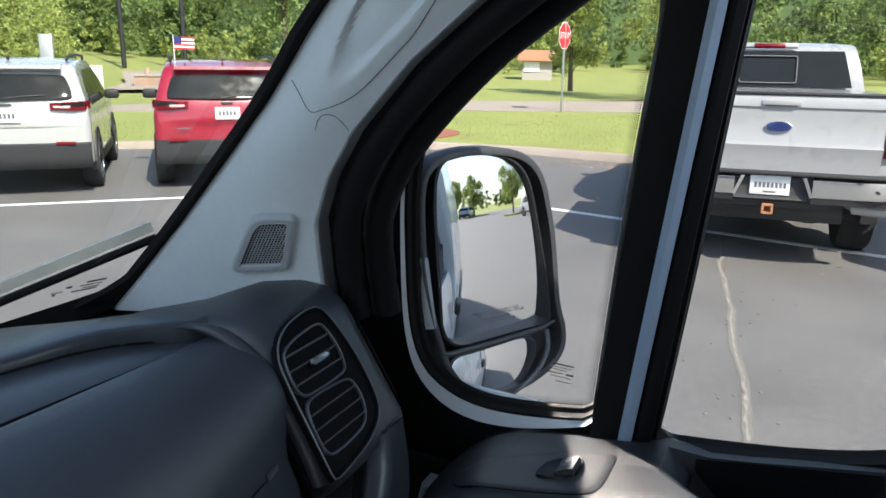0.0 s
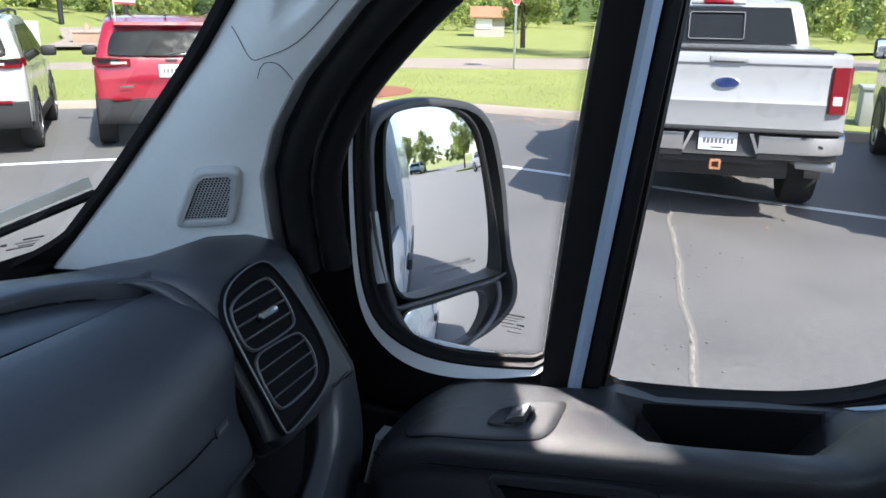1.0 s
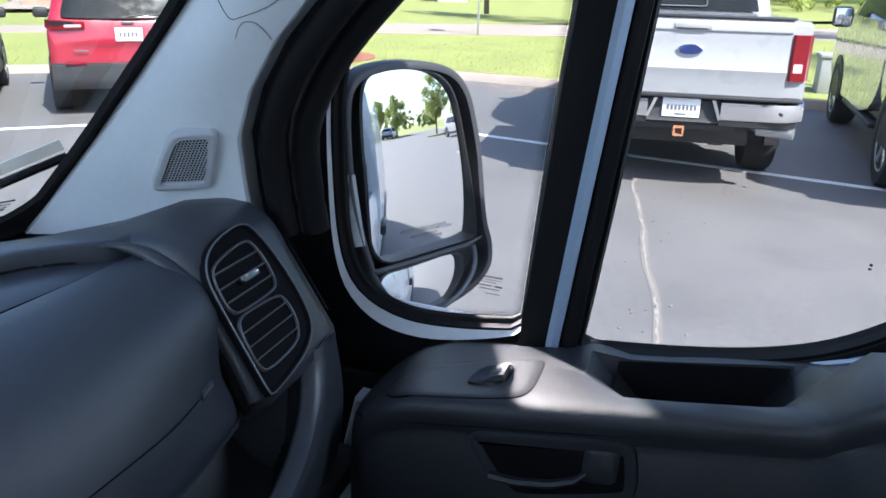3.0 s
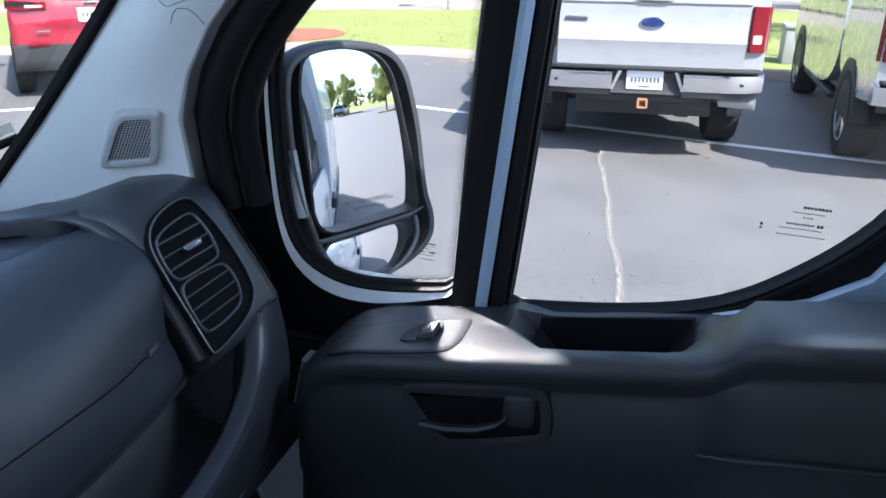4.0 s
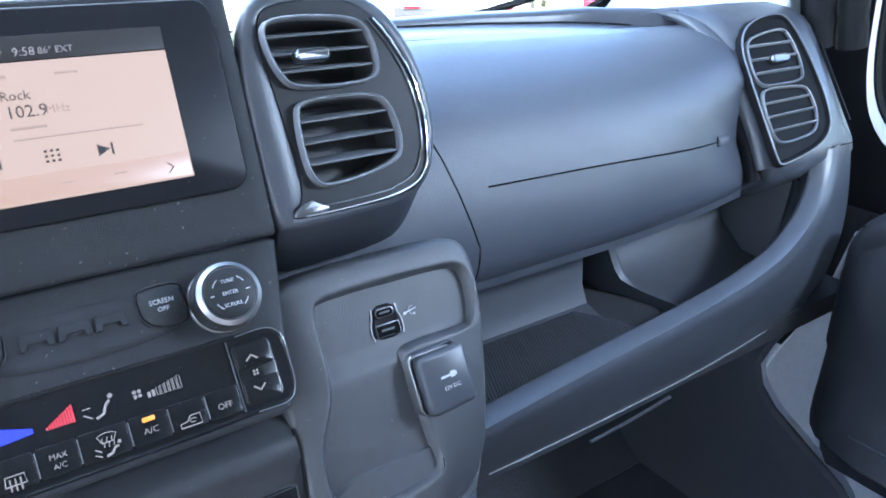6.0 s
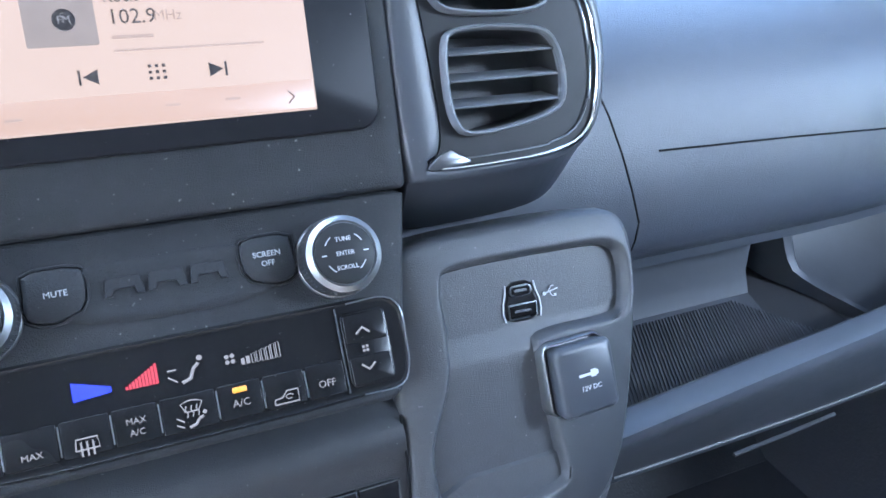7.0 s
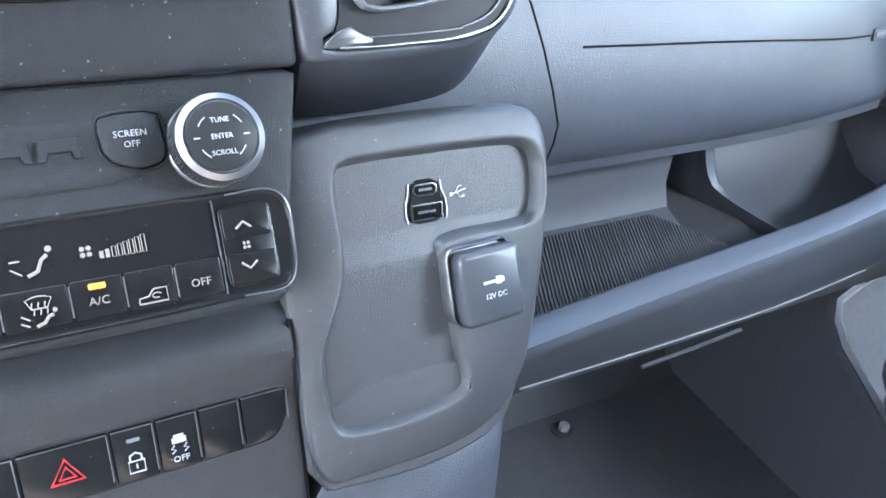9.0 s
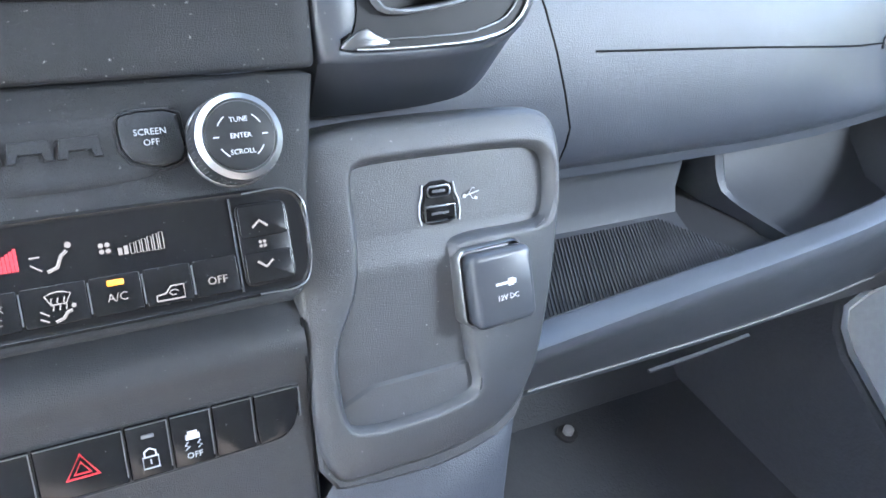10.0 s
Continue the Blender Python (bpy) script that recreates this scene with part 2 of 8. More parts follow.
LEAF = mat("tree_leaves", (0.17, 0.235, 0.07), 0.7, island=0.5, var=0.35, scale=0.5, thin=0.4)
LEAF2 = mat("light_tree_leaves", (0.33, 0.38, 0.11), 0.7, island=0.45, var=0.35, scale=0.5, thin=0.4)
LEAF3 = mat("dark_tree_leaves", (0.11, 0.16, 0.06), 0.7, island=0.5, var=0.35, scale=0.5, thin=0.4)
BARK = mat("bark", (0.10, 0.075, 0.055), 0.95, bump=0.8, bscale=40, var=0.3)
TRUCKWHITE = mat("white_truck_paint", (0.31, 0.312, 0.32), 0.3, coat=0.6, var=0.02)
CARWHITE = mat("white_car_paint", (0.40, 0.40, 0.395), 0.25, coat=0.8, var=0.015)
CARRED = mat("red_car_paint", (0.27, 0.008, 0.024), 0.22, coat=0.9, var=0.02)
CARSILVER = mat("silver_car_paint", (0.50, 0.51, 0.52), 0.28, 0.5, coat=0.8, var=0.02)
CARGLASS = mat("dark_car_glass", (0.012, 0.014, 0.015), 0.08, var=0.2, spec=0.25)
TYRE = mat("tyre_rubber", (0.018, 0.018, 0.019), 0.85, bump=0.4, bscale=120)
RIM = mat("alloy_rim", (0.55, 0.56, 0.58), 0.3, 1.0, var=0.05)
LAMP_RED = mat("red_lamp_lens", (0.15, 0.003, 0.008), 0.3, coat=0.1, spec=0.25)
LAMP_CLEAR = mat("clear_lamp_lens", (0.65, 0.5, 0.5), 0.15, coat=0.8)
BUMPER = mat("chrome_bumper", (0.7, 0.71, 0.73), 0.12, 1.0, var=0.03)
PLATE = mat("licence_plate", (0.72, 0.73, 0.74), 0.5, var=0.03)
EMBLEM_BLUE = mat("blue_emblem", (0.012, 0.025, 0.11), 0.2, coat=0.8)
RUST = mat("rusty_steel", (0.35, 0.16, 0.08), 0.8, var=0.35, scale=20)
STEEL = mat("galvanised_steel", (0.45, 0.46, 0.47), 0.5, 0.8, var=0.1)
SIGNRED = mat("stop_sign_red", (0.5, 0.02, 0.03), 0.5)
SIGNBACK = mat("sign_white", (0.75, 0.75, 0.75), 0.5)
FLAGBLUE = mat("flag_blue", (0.02, 0.03, 0.16), 0.85)
FLAGRED = mat("flag_red", (0.55, 0.03, 0.05), 0.85)
FLAGWHITE = mat("flag_white", (0.78, 0.78, 0.78), 0.85)
STONE = mat("monument_stone", (0.33, 0.22, 0.17), 0.9, bump=0.6, bscale=12, var=0.3, scale=3)
HOUSEWALL = mat("house_wall", (0.36, 0.33, 0.30), 0.9, var=0.08)
ROOFMAT = mat("house_roof", (0.34, 0.17, 0.09), 0.9, var=0.2, scale=2)
BOXGREY = mat("utility_box_paint", (0.33, 0.34, 0.33), 0.7, var=0.12)


# ---- mesh helpers ----
def thing(name, label, category, at=(0, 0, 0), group="", kind=""):
    ob = new(name)
    ob.empty_display_size = 0.05
    ob.location = at
    return tagged(ob, label, category, group, kind)


def to_mesh(name, bm, material, smooth=True, angle=40):
    me = bpy.data.meshes.new(name)
    bmesh.ops.recalc_face_normals(bm, faces=bm.faces)
    for f in bm.faces:
        f.smooth = smooth
    if smooth:
        lim = radians(angle)
        for e in bm.edges:
            if len(e.link_faces) == 2 and e.calc_face_angle(0) > lim:
                e.smooth = False
    bm.to_mesh(me)
    bm.free()
    me.materials.append(material)
    return me


def part(name, bm, material, parent=None, label="", smooth=True, angle=40):
    me = bm if isinstance(bm, bpy.types.Mesh) else to_mesh(name, bm, material, smooth, angle)
    ob = new(name, me)
    if parent:
        ob.parent = parent
        ob.matrix_parent_inverse = parent.matrix_basis.inverted() if parent.type == "EMPTY" else Matrix.Identity(4)
    return tagged(ob, label)


def structure(name, bm, material, label, category, smooth=True):
    return tagged(part(name, bm, material, None, "", smooth), label, category, kind="structure")


def box(c, s, bev=0.0, rot=None, seg=2):
    bm = bmesh.new()
    bmesh.ops.create_cube(bm, size=1)
    bmesh.ops.scale(bm, vec=s, verts=bm.verts)
    if bev:
        bmesh.ops.bevel(bm, geom=bm.edges[:], offset=bev, segments=seg, profile=0.5, affect="EDGES")
    if rot:
        bmesh.ops.rotate(bm, cent=(0, 0, 0), matrix=Euler([radians(a) for a in rot]).to_matrix(), verts=bm.verts)
    bmesh.ops.translate(bm, vec=c, verts=bm.verts)
    return bm


def join(*bms):
    base = bms[0]
    for b in bms[1:]:
        me = bpy.data.meshes.new("tmp")
        b.to_mesh(me)
        b.free()
        base.from_mesh(me)
        bpy.data.meshes.remove(me)
    return base


def loft(sections, loop=True, caps=(True, True)):
    """Skin rows of points; loop: each row is closed."""
    bm = bmesh.new()
    rows = [[bm.verts.new(p) for p in s] for s in sections]
    n = len(rows[0])
    for a, b in zip(rows, rows[1:]):
        for i in range(n if loop else n - 1):
            j = (i + 1) % n
            bm.faces.new((a[i], a[j], b[j], b[i]))
    if loop and caps[0]:
        bm.faces.new(rows[0])
    if loop and caps[1]:
        bm.faces.new(rows[-1])
    return bm


def grid_sheet(sections, thick):
    """An open skin given thickness along its normals."""
    bm = loft(sections, False)
    bmesh.ops.recalc_face_normals(bm, faces=bm.faces)
    bmesh.ops.solidify(bm, geom=bm.faces[:], thickness=thick)
    return bm


def tube(path, r, n=10, closed=False):
    pts = [Vector(p) for p in path]
    rows = []
    for i, p in enumerate(pts):
        if closed:
            d = pts[(i + 1) % len(pts)] - pts[i - 1]
        else:
            d = pts[min(i + 1, len(pts) - 1)] - pts[max(i - 1, 0)]
        q = d.to_track_quat("Z", "Y")
        rr = r[i] if isinstance(r, (list, tuple)) else r
        rows.append([p + q @ Vector((rr * math.cos(a), rr * math.sin(a), 0)) for a in (2 * math.pi * k / n for k in range(n))])
    if closed:
        rows.append(rows[0])
        return loft(rows, True, (False, False))
    return loft(rows)


def sweep(path, prof, side=(0, 0, 1)):
    """Carry a closed 2D profile (out, up) along a path; up keeps to side."""
    pts = [Vector(p) for p in path]
    up = Vector(side)
    rows = []
    for i, p in enumerate(pts):
        d = (pts[min(i + 1, len(pts) - 1)] - pts[max(i - 1, 0)]).normalized()
        o = d.cross(up).normalized()
        u = o.cross(d)
        rows.append([p + o * a + u * b for a, b in prof])
    return loft(rows)


def cyl(c, axis, r, depth, n=24, bev=0.0, r2=None):
    bm = bmesh.new()
    bmesh.ops.create_cone(bm, cap_ends=True, segments=n, radius1=r, radius2=r if r2 is None else r2, depth=depth)
    if bev:
        bmesh.ops.bevel(bm, geom=[e for e in bm.edges if len(e.link_faces) == 2 and e.calc_face_angle(0) > 1], offset=bev, segments=2, profile=0.5, affect="EDGES")
    bmesh.ops.rotate(bm, cent=(0, 0, 0), matrix=Vector(axis).to_track_quat("Z", "Y").to_matrix(), verts=bm.verts)
    bmesh.ops.translate(bm, vec=c, verts=bm.verts)
    return bm


def rrect(x0, y0, x1, y1, r, n=6):
    out = []
    for cx, cy, a0 in ((x1 - r, y1 - r, 0), (x0 + r, y1 - r, 90), (x0 + r, y0 + r, 180), (x1 - r, y0 + r, 270)):
        for k in range(n + 1):
            a = radians(a0 + 90 * k / n)
            out.append((cx + r * math.cos(a), cy + r * math.sin(a)))
    return out


def smooth_loop(pts, n=64, it=3):
    """Round a closed outline and give it n even points."""
    p = [Vector((*q, 0)) if len(q) == 2 else Vector(q) for q in pts]
    for _ in range(it):
        p = [v for a, b in zip(p, p[1:] + p[:1]) for v in (a * 0.75 + b * 0.25, a * 0.25 + b * 0.75)]
    return even(p, n, True)


def even(p, n, closed=False):
    p = [Vector(v) for v in p]
    q = p + [p[0]] if closed else p
    ls = [0.0]
    for a, b in zip(q, q[1:]):
        ls.append(ls[-1] + (b - a).length)
    out = []
    for k in range(n):
        d = ls[-1] * k / (n if closed else n - 1)
        i = max(j for j in range(len(ls) - 1) if ls[j] <= d + 1e-12)
        w = (d - ls[i]) / max(ls[i + 1] - ls[i], 1e-12)
        out.append(q[i].lerp(q[i + 1], min(w, 1)))
    return out


def curve_pts(pts, n=24):
    """A smooth open curve (Catmull-Rom) through the points."""
    p = [Vector(v) for v in pts]
    p = [p[0] * 2 - p[1]] + p + [p[-1] * 2 - p[-2]]
    out = []
    for i in range(1, len(p) - 2):
        for k in range(8):
            t = k / 8
            a, b, c, d = p[i - 1:i + 3]
            out.append(0.5 * ((2 * b) + (c - a) * t + (2 * a - 5 * b + 4 * c - d) * t * t + (3 * b - a - 3 * c + d) * t ** 3))
    out.append(p[-2])
    return even(out, n)


def inset(loop, d):
    """Move a closed 2D outline inwards by d."""
    p = [Vector((v[0], v[1])) for v in loop]
    area = sum(a.x * b.y - b.x * a.y for a, b in zip(p, p[1:] + p[:1]))
    s = 1 if area > 0 else -1
    out = []
    for i, v in enumerate(p):
        t = (p[(i + 1) % len(p)] - p[i - 1])
        t = t.normalized() if t.length > 1e-9 else Vector((1, 0))
        out.append((v.x - t.y * s * d, v.y + t.x * s * d))
    return out


def plane(o, v, u=(1, 0, 0)):
    """Maps (a, b, c) to o + a u + b v + c n."""
    o, u, v = Vector(o), Vector(u).normalized(), Vector(v).normalized()
    n = u.cross(v)
    return lambda a, b, c=0.0: o + u * a + v * b + n * c


def rings(P, steps, caps=(False, True)):
    """Skin a run of outlines [(loop2d, height), ...] on the plane P."""
    return loft([[P(q[0], q[1], c) for q in lp] for lp, c in steps], True, caps)


def pad(P, lp, h, bev=0.001, base=-0.002):
    """A raised pad with a rounded rim."""
    return rings(P, [(lp, base), (lp, h - bev), (inset(lp, bev * 0.4), h - bev * 0.3), (inset(lp, bev), h)])


def bars(P, rects, h, base=-0.0005):
    """Thin raised rectangles (x0, y0, x1, y1)."""
    return join(*[rings(P, [([(x0, y0), (x1, y0), (x1, y1), (x0, y1)], base), ([(x0, y0), (x1, y0), (x1, y1), (x0, y1)], h)]) for x0, y0, x1, y1 in rects])


def letters(name, text, size, P, a, b, c, material, parent, depth=0.0002, label=""):
    """Text in the built-in font as a mesh on the plane P, centred at (a, b)."""
    cu = bpy.data.curves.new(name, "FONT")
    cu.body, cu.size, cu.align_x, cu.align_y, cu.extrude, cu.resolution_u = text, size, "CENTER", "CENTER", depth, 2
    tmp = bpy.data.objects.new("tmp_text", cu)
    scene.collection.objects.link(tmp)
    dg = bpy.context.evaluated_depsgraph_get()
    me = bpy.data.meshes.new_from_object(tmp.evaluated_get(dg))
    bpy.data.objects.remove(tmp)
    for v in me.vertices:
        v.co = P(a + v.co.x, b + v.co.y, c + v.co.z)
    me.materials.clear()
    me.materials.append(material)
    return part(name, me, material, parent, label)


def holed(P, outer, holes, depth):
    """A flat plate with holes, given depth."""
    bm = bmesh.new()
    for lp in (outer, *holes):
        vs = [bm.verts.new(P(q[0], q[1], 0)) for q in lp]
        for a, b in zip(vs, vs[1:] + vs[:1]):
            bm.edges.new((a, b))
    bmesh.ops.triangle_fill(bm, use_beauty=True, use_dissolve=False, edges=bm.edges[:])
    faces = bm.faces[:]
    r = bmesh.ops.extrude_face_region(bm, geom=faces)
    vec = P(0, 0, depth) - P(0, 0, 0)
    bmesh.ops.translate(bm, vec=vec, verts=[g for g in r["geom"] if isinstance(g, bmesh.types.BMVert)])
    return bm

# ---- van cab: shell ----
floor_bm = box((0, -0.3, 0.53), (2.0, 1.5, 0.06), 0.0)
structure("floor", floor_bm, FLOORMAT, "black rubber cab floor under the dashboard", "floor", False)
toe = loft([[(x, 0.36, 0.562), (x, 0.5, 0.66), (x, 0.62, 0.9), (x, 0.66, 1.2), (x, 0.70, 1.2), (x, 0.70, 0.5), (x, 0.36, 0.5)] for x in (-0.98, 0.5, 0.965)])
structure("wall_toe_board", toe, FLOORMAT, "dark carpeted toe board under the dashboard", "wall")
structure("ceiling", box((0, -0.85, 2.06), (1.9, 2.0, 0.05), 0.02), LINER, "pale grey fabric headliner of the van cab", "ceiling")
structure("wall_rear", box((0, -1.85, 1.25), (1.96, 0.04, 1.6), 0.0), LINER, "grey partition behind the cab seats", "wall", False)


def left_side():
    o = plane((-1.05, 0, 1.3), (0.15, 0, 1), (0, 1, 0))
    return holed(o, [(-1.85, -0.8), (0.25, -0.8), (0.25, 0.1), (-0.2, 0.72), (-1.85, 0.72)], [[(-0.95, -0.02), (-0.05, -0.04), (0.0, 0.1), (-0.3, 0.6), (-0.95, 0.6)]], 0.05)


structure("wall_left", left_side(), TRIMGREY, "grey driver side wall of the cab with its window opening", "wall", False)
lp = plane((-1.04, 0, 1.3), (0.15, 0, 1), (0, 1, 0))
side_pane = structure("window_1", rings(lp, [([(-0.96, -0.03), (-0.04, -0.05), (0.01, 0.1), (-0.29, 0.61), (-0.96, 0.61)], 0.0), ([(-0.96, -0.03), (-0.04, -0.05), (0.01, 0.1), (-0.29, 0.61), (-0.96, 0.61)], 0.004)], (True, True)), GLASS, "clear driver side window glass", "window", False)
side_pane.visible_shadow = False


def windshield():
    rows = []
    for i in range(13):
        x = -0.90 + 1.80 * i / 12
        bow = 0.10 * (1 - (x / 0.90) ** 2)
        rows.append([(x, 0.665 + bow - 0.87 * (z - 1.21) + (0.02 if abs(x) > 0.8 else 0), z) for z in (1.2, 1.35, 1.5, 1.65, 1.8, 1.95, 2.05)])
    return grid_sheet(rows, 0.005)


ws = structure("window_2", windshield(), WINDSHIELD, "clear raked windshield glass of the van", "window")
ws.visible_shadow = False
PL = [(0.842, 0.498, 1.381), (0.847, 0.455, 1.427), (0.848, 0.369, 1.521), (0.844, 0.286, 1.615), (0.838, 0.218, 1.692), (0.826, 0.166, 1.753), (0.817, 0.121, 1.806), (0.77, -0.09, 2.0)]
PR = [(0.925, 0.200, 1.40), (0.916, 0.206, 1.459), (0.892, 0.200, 1.537), (0.876, 0.173, 1.60), (0.86, 0.129, 1.663), (0.84, 0.049, 1.746), (0.824, -0.031, 1.81), (0.77, -0.30, 2.0)]
# black printed band along the windshield's side and foot
band = []
for x, y, z in curve_pts(PL, 24):
    band.append([(x - 0.010, y + 0.014, z), (x + 0.06, y + 0.02, z), (x + 0.06, y + 0.035, z), (x - 0.010, y + 0.026, z)])
structure("window_band", loft(band), RUBBER, "black ceramic band along the windshield edge", "window trim")
band = [[(x, y, z), (x, y, z + 0.03), (x, y + 0.03, z + 0.015), (x, y + 0.03, z - 0.02)] for x, y, z in curve_pts([(-0.85, 0.45, 1.39), (-0.4, 0.545, 1.392), (0.0, 0.57, 1.392), (0.4, 0.55, 1.385), (0.65, 0.515, 1.38), (0.86, 0.50, 1.385)], 20)]
corner = [((0.849, 0.367, 1.542), (0.941, 0.402, 1.479)), ((0.851, 0.416, 1.486), (0.946, 0.457, 1.414)), ((0.849, 0.439, 1.460), (0.946, 0.483, 1.384)), ((0.835, 0.465, 1.433), (0.93, 0.513, 1.353)), ((0.810, 0.487, 1.413), (0.903, 0.539, 1.331)), ((0.762, 0.514, 1.393), (0.848, 0.568, 1.311)), ((0.727, 0.539, 1.372), (0.808, 0.596, 1.288))]
ca, cb = curve_pts([a for a, b in corner], 24), curve_pts([b for a, b in corner], 24)
structure("window_corner_band", loft([[a, b, b + Vector((0, 0.006, 0.005)), a + Vector((0, 0.006, 0.005))] for a, b in zip(ca, cb)]), RUBBER, "rounded black ceramic corner of the windshield", "window trim")
structure("window_foot_band", loft(band), RUBBER, "black ceramic band along the windshield foot", "window trim")

# ---- right A pillar trim ----


def pillar_point(s, t):
    """s: up the pillar 0..1, t: across from the windshield edge to the door edge."""
    k = s * (len(PL) - 1)
    i = min(int(k), len(PL) - 2)
    a, b = Vector(PL[i]).lerp(Vector(PL[i + 1]), k - i), Vector(PR[i]).lerp(Vector(PR[i + 1]), k - i)
    p = a.lerp(b, t)
    out = Vector((-0.75, -0.6, 0.1)).normalized()
    dent = max(0, min(1, 2.2 * (1 - ((t - 0.43 + 0.5 * (s - 0.8)) / 0.25) ** 2 - ((s - 0.84) / 0.18) ** 2)))
    return p + out * ((0.002 + 0.022 * s) * math.sin(math.pi * t) - 0.012 * dent * dent * (3 - 2 * dent))


def pillar():
    cols = []
    for j in range(33):
        t = j / 32
        rail = curve_pts([pillar_point(s / 42, t) for s in range(43)], 60)
        cols.append(rail)
    rows = [[c[i] for c in cols] for i in range(60)]
    for r in rows:
        r.append(r[-1] + Vector((0.05, 0.01, 0)))
        r.insert(0, r[0] + Vector((0.03, 0.05, 0)))
    return grid_sheet(rows, -0.004)


a_pillar = structure("pillar_trim", pillar(), PILLAR, "pale grey moulded plastic windshield pillar trim", "pillar trim")


def pframe(c, ux):
    """A plane on the pillar's face: u towards the door, v up the face."""
    c = Vector(c)
    n = Vector((-0.854, -0.356, -0.379)).normalized()
    u = Vector(ux).normalized()
    v = n.cross(u).normalized()
    u = v.cross(n)
    return lambda a, b, h=0.0: c + u * a + v * b + n * h


TW = pframe((0.8725, 0.2654, 1.5021), (0.45, -0.62, 0.16))
tw_out = [(-0.0475, -0.0300), (-0.0440, -0.0362), (-0.0360, -0.0368), (0.0180, -0.0366), (0.0262, -0.0350), (0.0310, -0.0270), (0.0505, 0.0370), (0.0500, 0.0450), (0.0430, 0.0478), (0.0130, 0.0480), (0.0010, 0.0455), (-0.0110, 0.0340), (-0.0290, 0.0020)]
tw = thing("tweeter_speaker", "grey perforated tweeter grille set into the pillar trim", "speaker", TW(0, 0))
o1 = smooth_loop(tw_out, 72, 1)
tw_in = lambda k: [(0.004 + (q[0] - 0.004) * k, 0.005 + (q[1] - 0.005) * k) for q in o1]
part("surround", rings(TW, [(inset(o1, -0.0035), -0.014), (inset(o1, -0.0005), 0.0015), (inset(o1, 0.0012), 0.0048), (inset(o1, 0.0030), 0.0056), (inset(o1, 0.0074), 0.0046), (inset(o1, 0.0082), 0.0052), (inset(o1, 0.0090), 0.0048)] + [(tw_in(k), 0.0012) for k in (0.76, 0.6, 0.4, 0.2, 0.05)], (False, True)), GRILLE, tw)


def dots():
    bm = bmesh.new()
    lp_in = tw_in(0.75)
    xs, ys = [p[0] for p in lp_in], [p[1] for p in lp_in]

    def inside(x, y):
        c = False
        for (x1, y1), (x2, y2) in zip(lp_in, lp_in[1:] + lp_in[:1]):
            if (y1 > y) != (y2 > y) and x < (x2 - x1) * (y - y1) / (y2 - y1) + x1:
                c = not c
        return c
    y, r = min(ys), 0
    while y < max(ys):
        x = min(xs) + (0.0021 if r % 2 else 0)
        while x < max(xs):
            if inside(x, y):
                vs = [bm.verts.new(TW(x + 0.00155 * math.cos(k * math.pi / 3), y + 0.00155 * math.sin(k * math.pi / 3), 0.0016)) for k in range(6)]
                bm.faces.new(vs)
            x += 0.0042
        y += 0.0036
        r += 1
    return bm


tagged(part("grille_hole", dots(), DEEP, tw, "rows of small dark round holes", False), kind="stuff")
# seams of the pillar trim's upper cover
for name, pts in (("seam", [(0.04, 0.635), (0.395, 0.582), (0.54, 0.593), (0.765, 0.645), (0.83, 0.745), (0.72, 0.85)]), ("clip_seam", [(0.60, 0.547), (0.565, 0.578), (0.675, 0.589), (0.83, 0.583), (0.97, 0.573)])):
    path = [pillar_point(s, t) + Vector((-0.75, -0.6, 0.1)).normalized() * 0.0006 for t, s in [(p.x, p.y) for p in curve_pts([(*q, 0) for q in pts], 24)]]
    part(name, tube(path, 0.0005, 6), SEAMGREY, a_pillar)

# ---- door frame and windows on the right ----
GP = plane((1.06, 0, 1.3), (-0.15, 0, 1), (0, -1, 0))
Q_OPEN = [(0.138, -0.0095), (0.02, -0.030), (-0.05, -0.025), (-0.103, 0.008), (-0.123, 0.070), (-0.1255, 0.18), (-0.122, 0.30), (-0.103, 0.360), (-0.068, 0.405), (-0.015, 0.455), (0.053, 0.530), (0.105, 0.59), (0.198, 0.60), (0.169, 0.330), (0.1495, 0.035), (0.148, 0.0)]
T_OUT = [(0.150, -0.0155), (0.02, -0.056), (-0.065, -0.048), (-0.116, 0.000), (-0.133, 0.070), (-0.134, 0.18), (-0.129, 0.30), (-0.106, 0.363), (-0.070, 0.408), (-0.016, 0.457), (0.052, 0.532), (0.104, 0.592), (0.199, 0.602), (0.170, 0.330), (0.152, 0.035), (0.154, 0.0)]
D_OPEN = [(0.244, -0.0195), (0.31, -0.011), (0.40, 0.004), (0.48, 0.025), (0.545, 0.055), (0.613, 0.112), (0.661, 0.165), (0.692, 0.215), (0.712, 0.34), (0.712, 0.58), (0.69, 0.645), (0.62, 0.665), (0.34, 0.665), (0.300, 0.655), (0.2795, 0.60), (0.2565, 0.28), (0.2335, 0.004), (0.230, -0.020)]
q_lp = smooth_loop(Q_OPEN, 80, 2)
d_lp = smooth_loop(D_OPEN, 96, 2)
t_lp = [(p.x, p.y) for p in smooth_loop(T_OUT, 80, 2)]
door_x = thing("passenger_door", "closed black van door with window, armrest and grab handle", "door", (0.95, -0.4, 0.8))
frame_lp = [(-0.36, -0.30), (0.20, -0.30), (0.20, -0.06), (0.95, 0.10), (0.95, 0.68), (-0.08, 0.68), (-0.36, 0.30)]
part("window_frame", holed(GP, frame_lp, [q_lp, d_lp], 0.022), RUBBER, door_x, "black inner window frame", False)
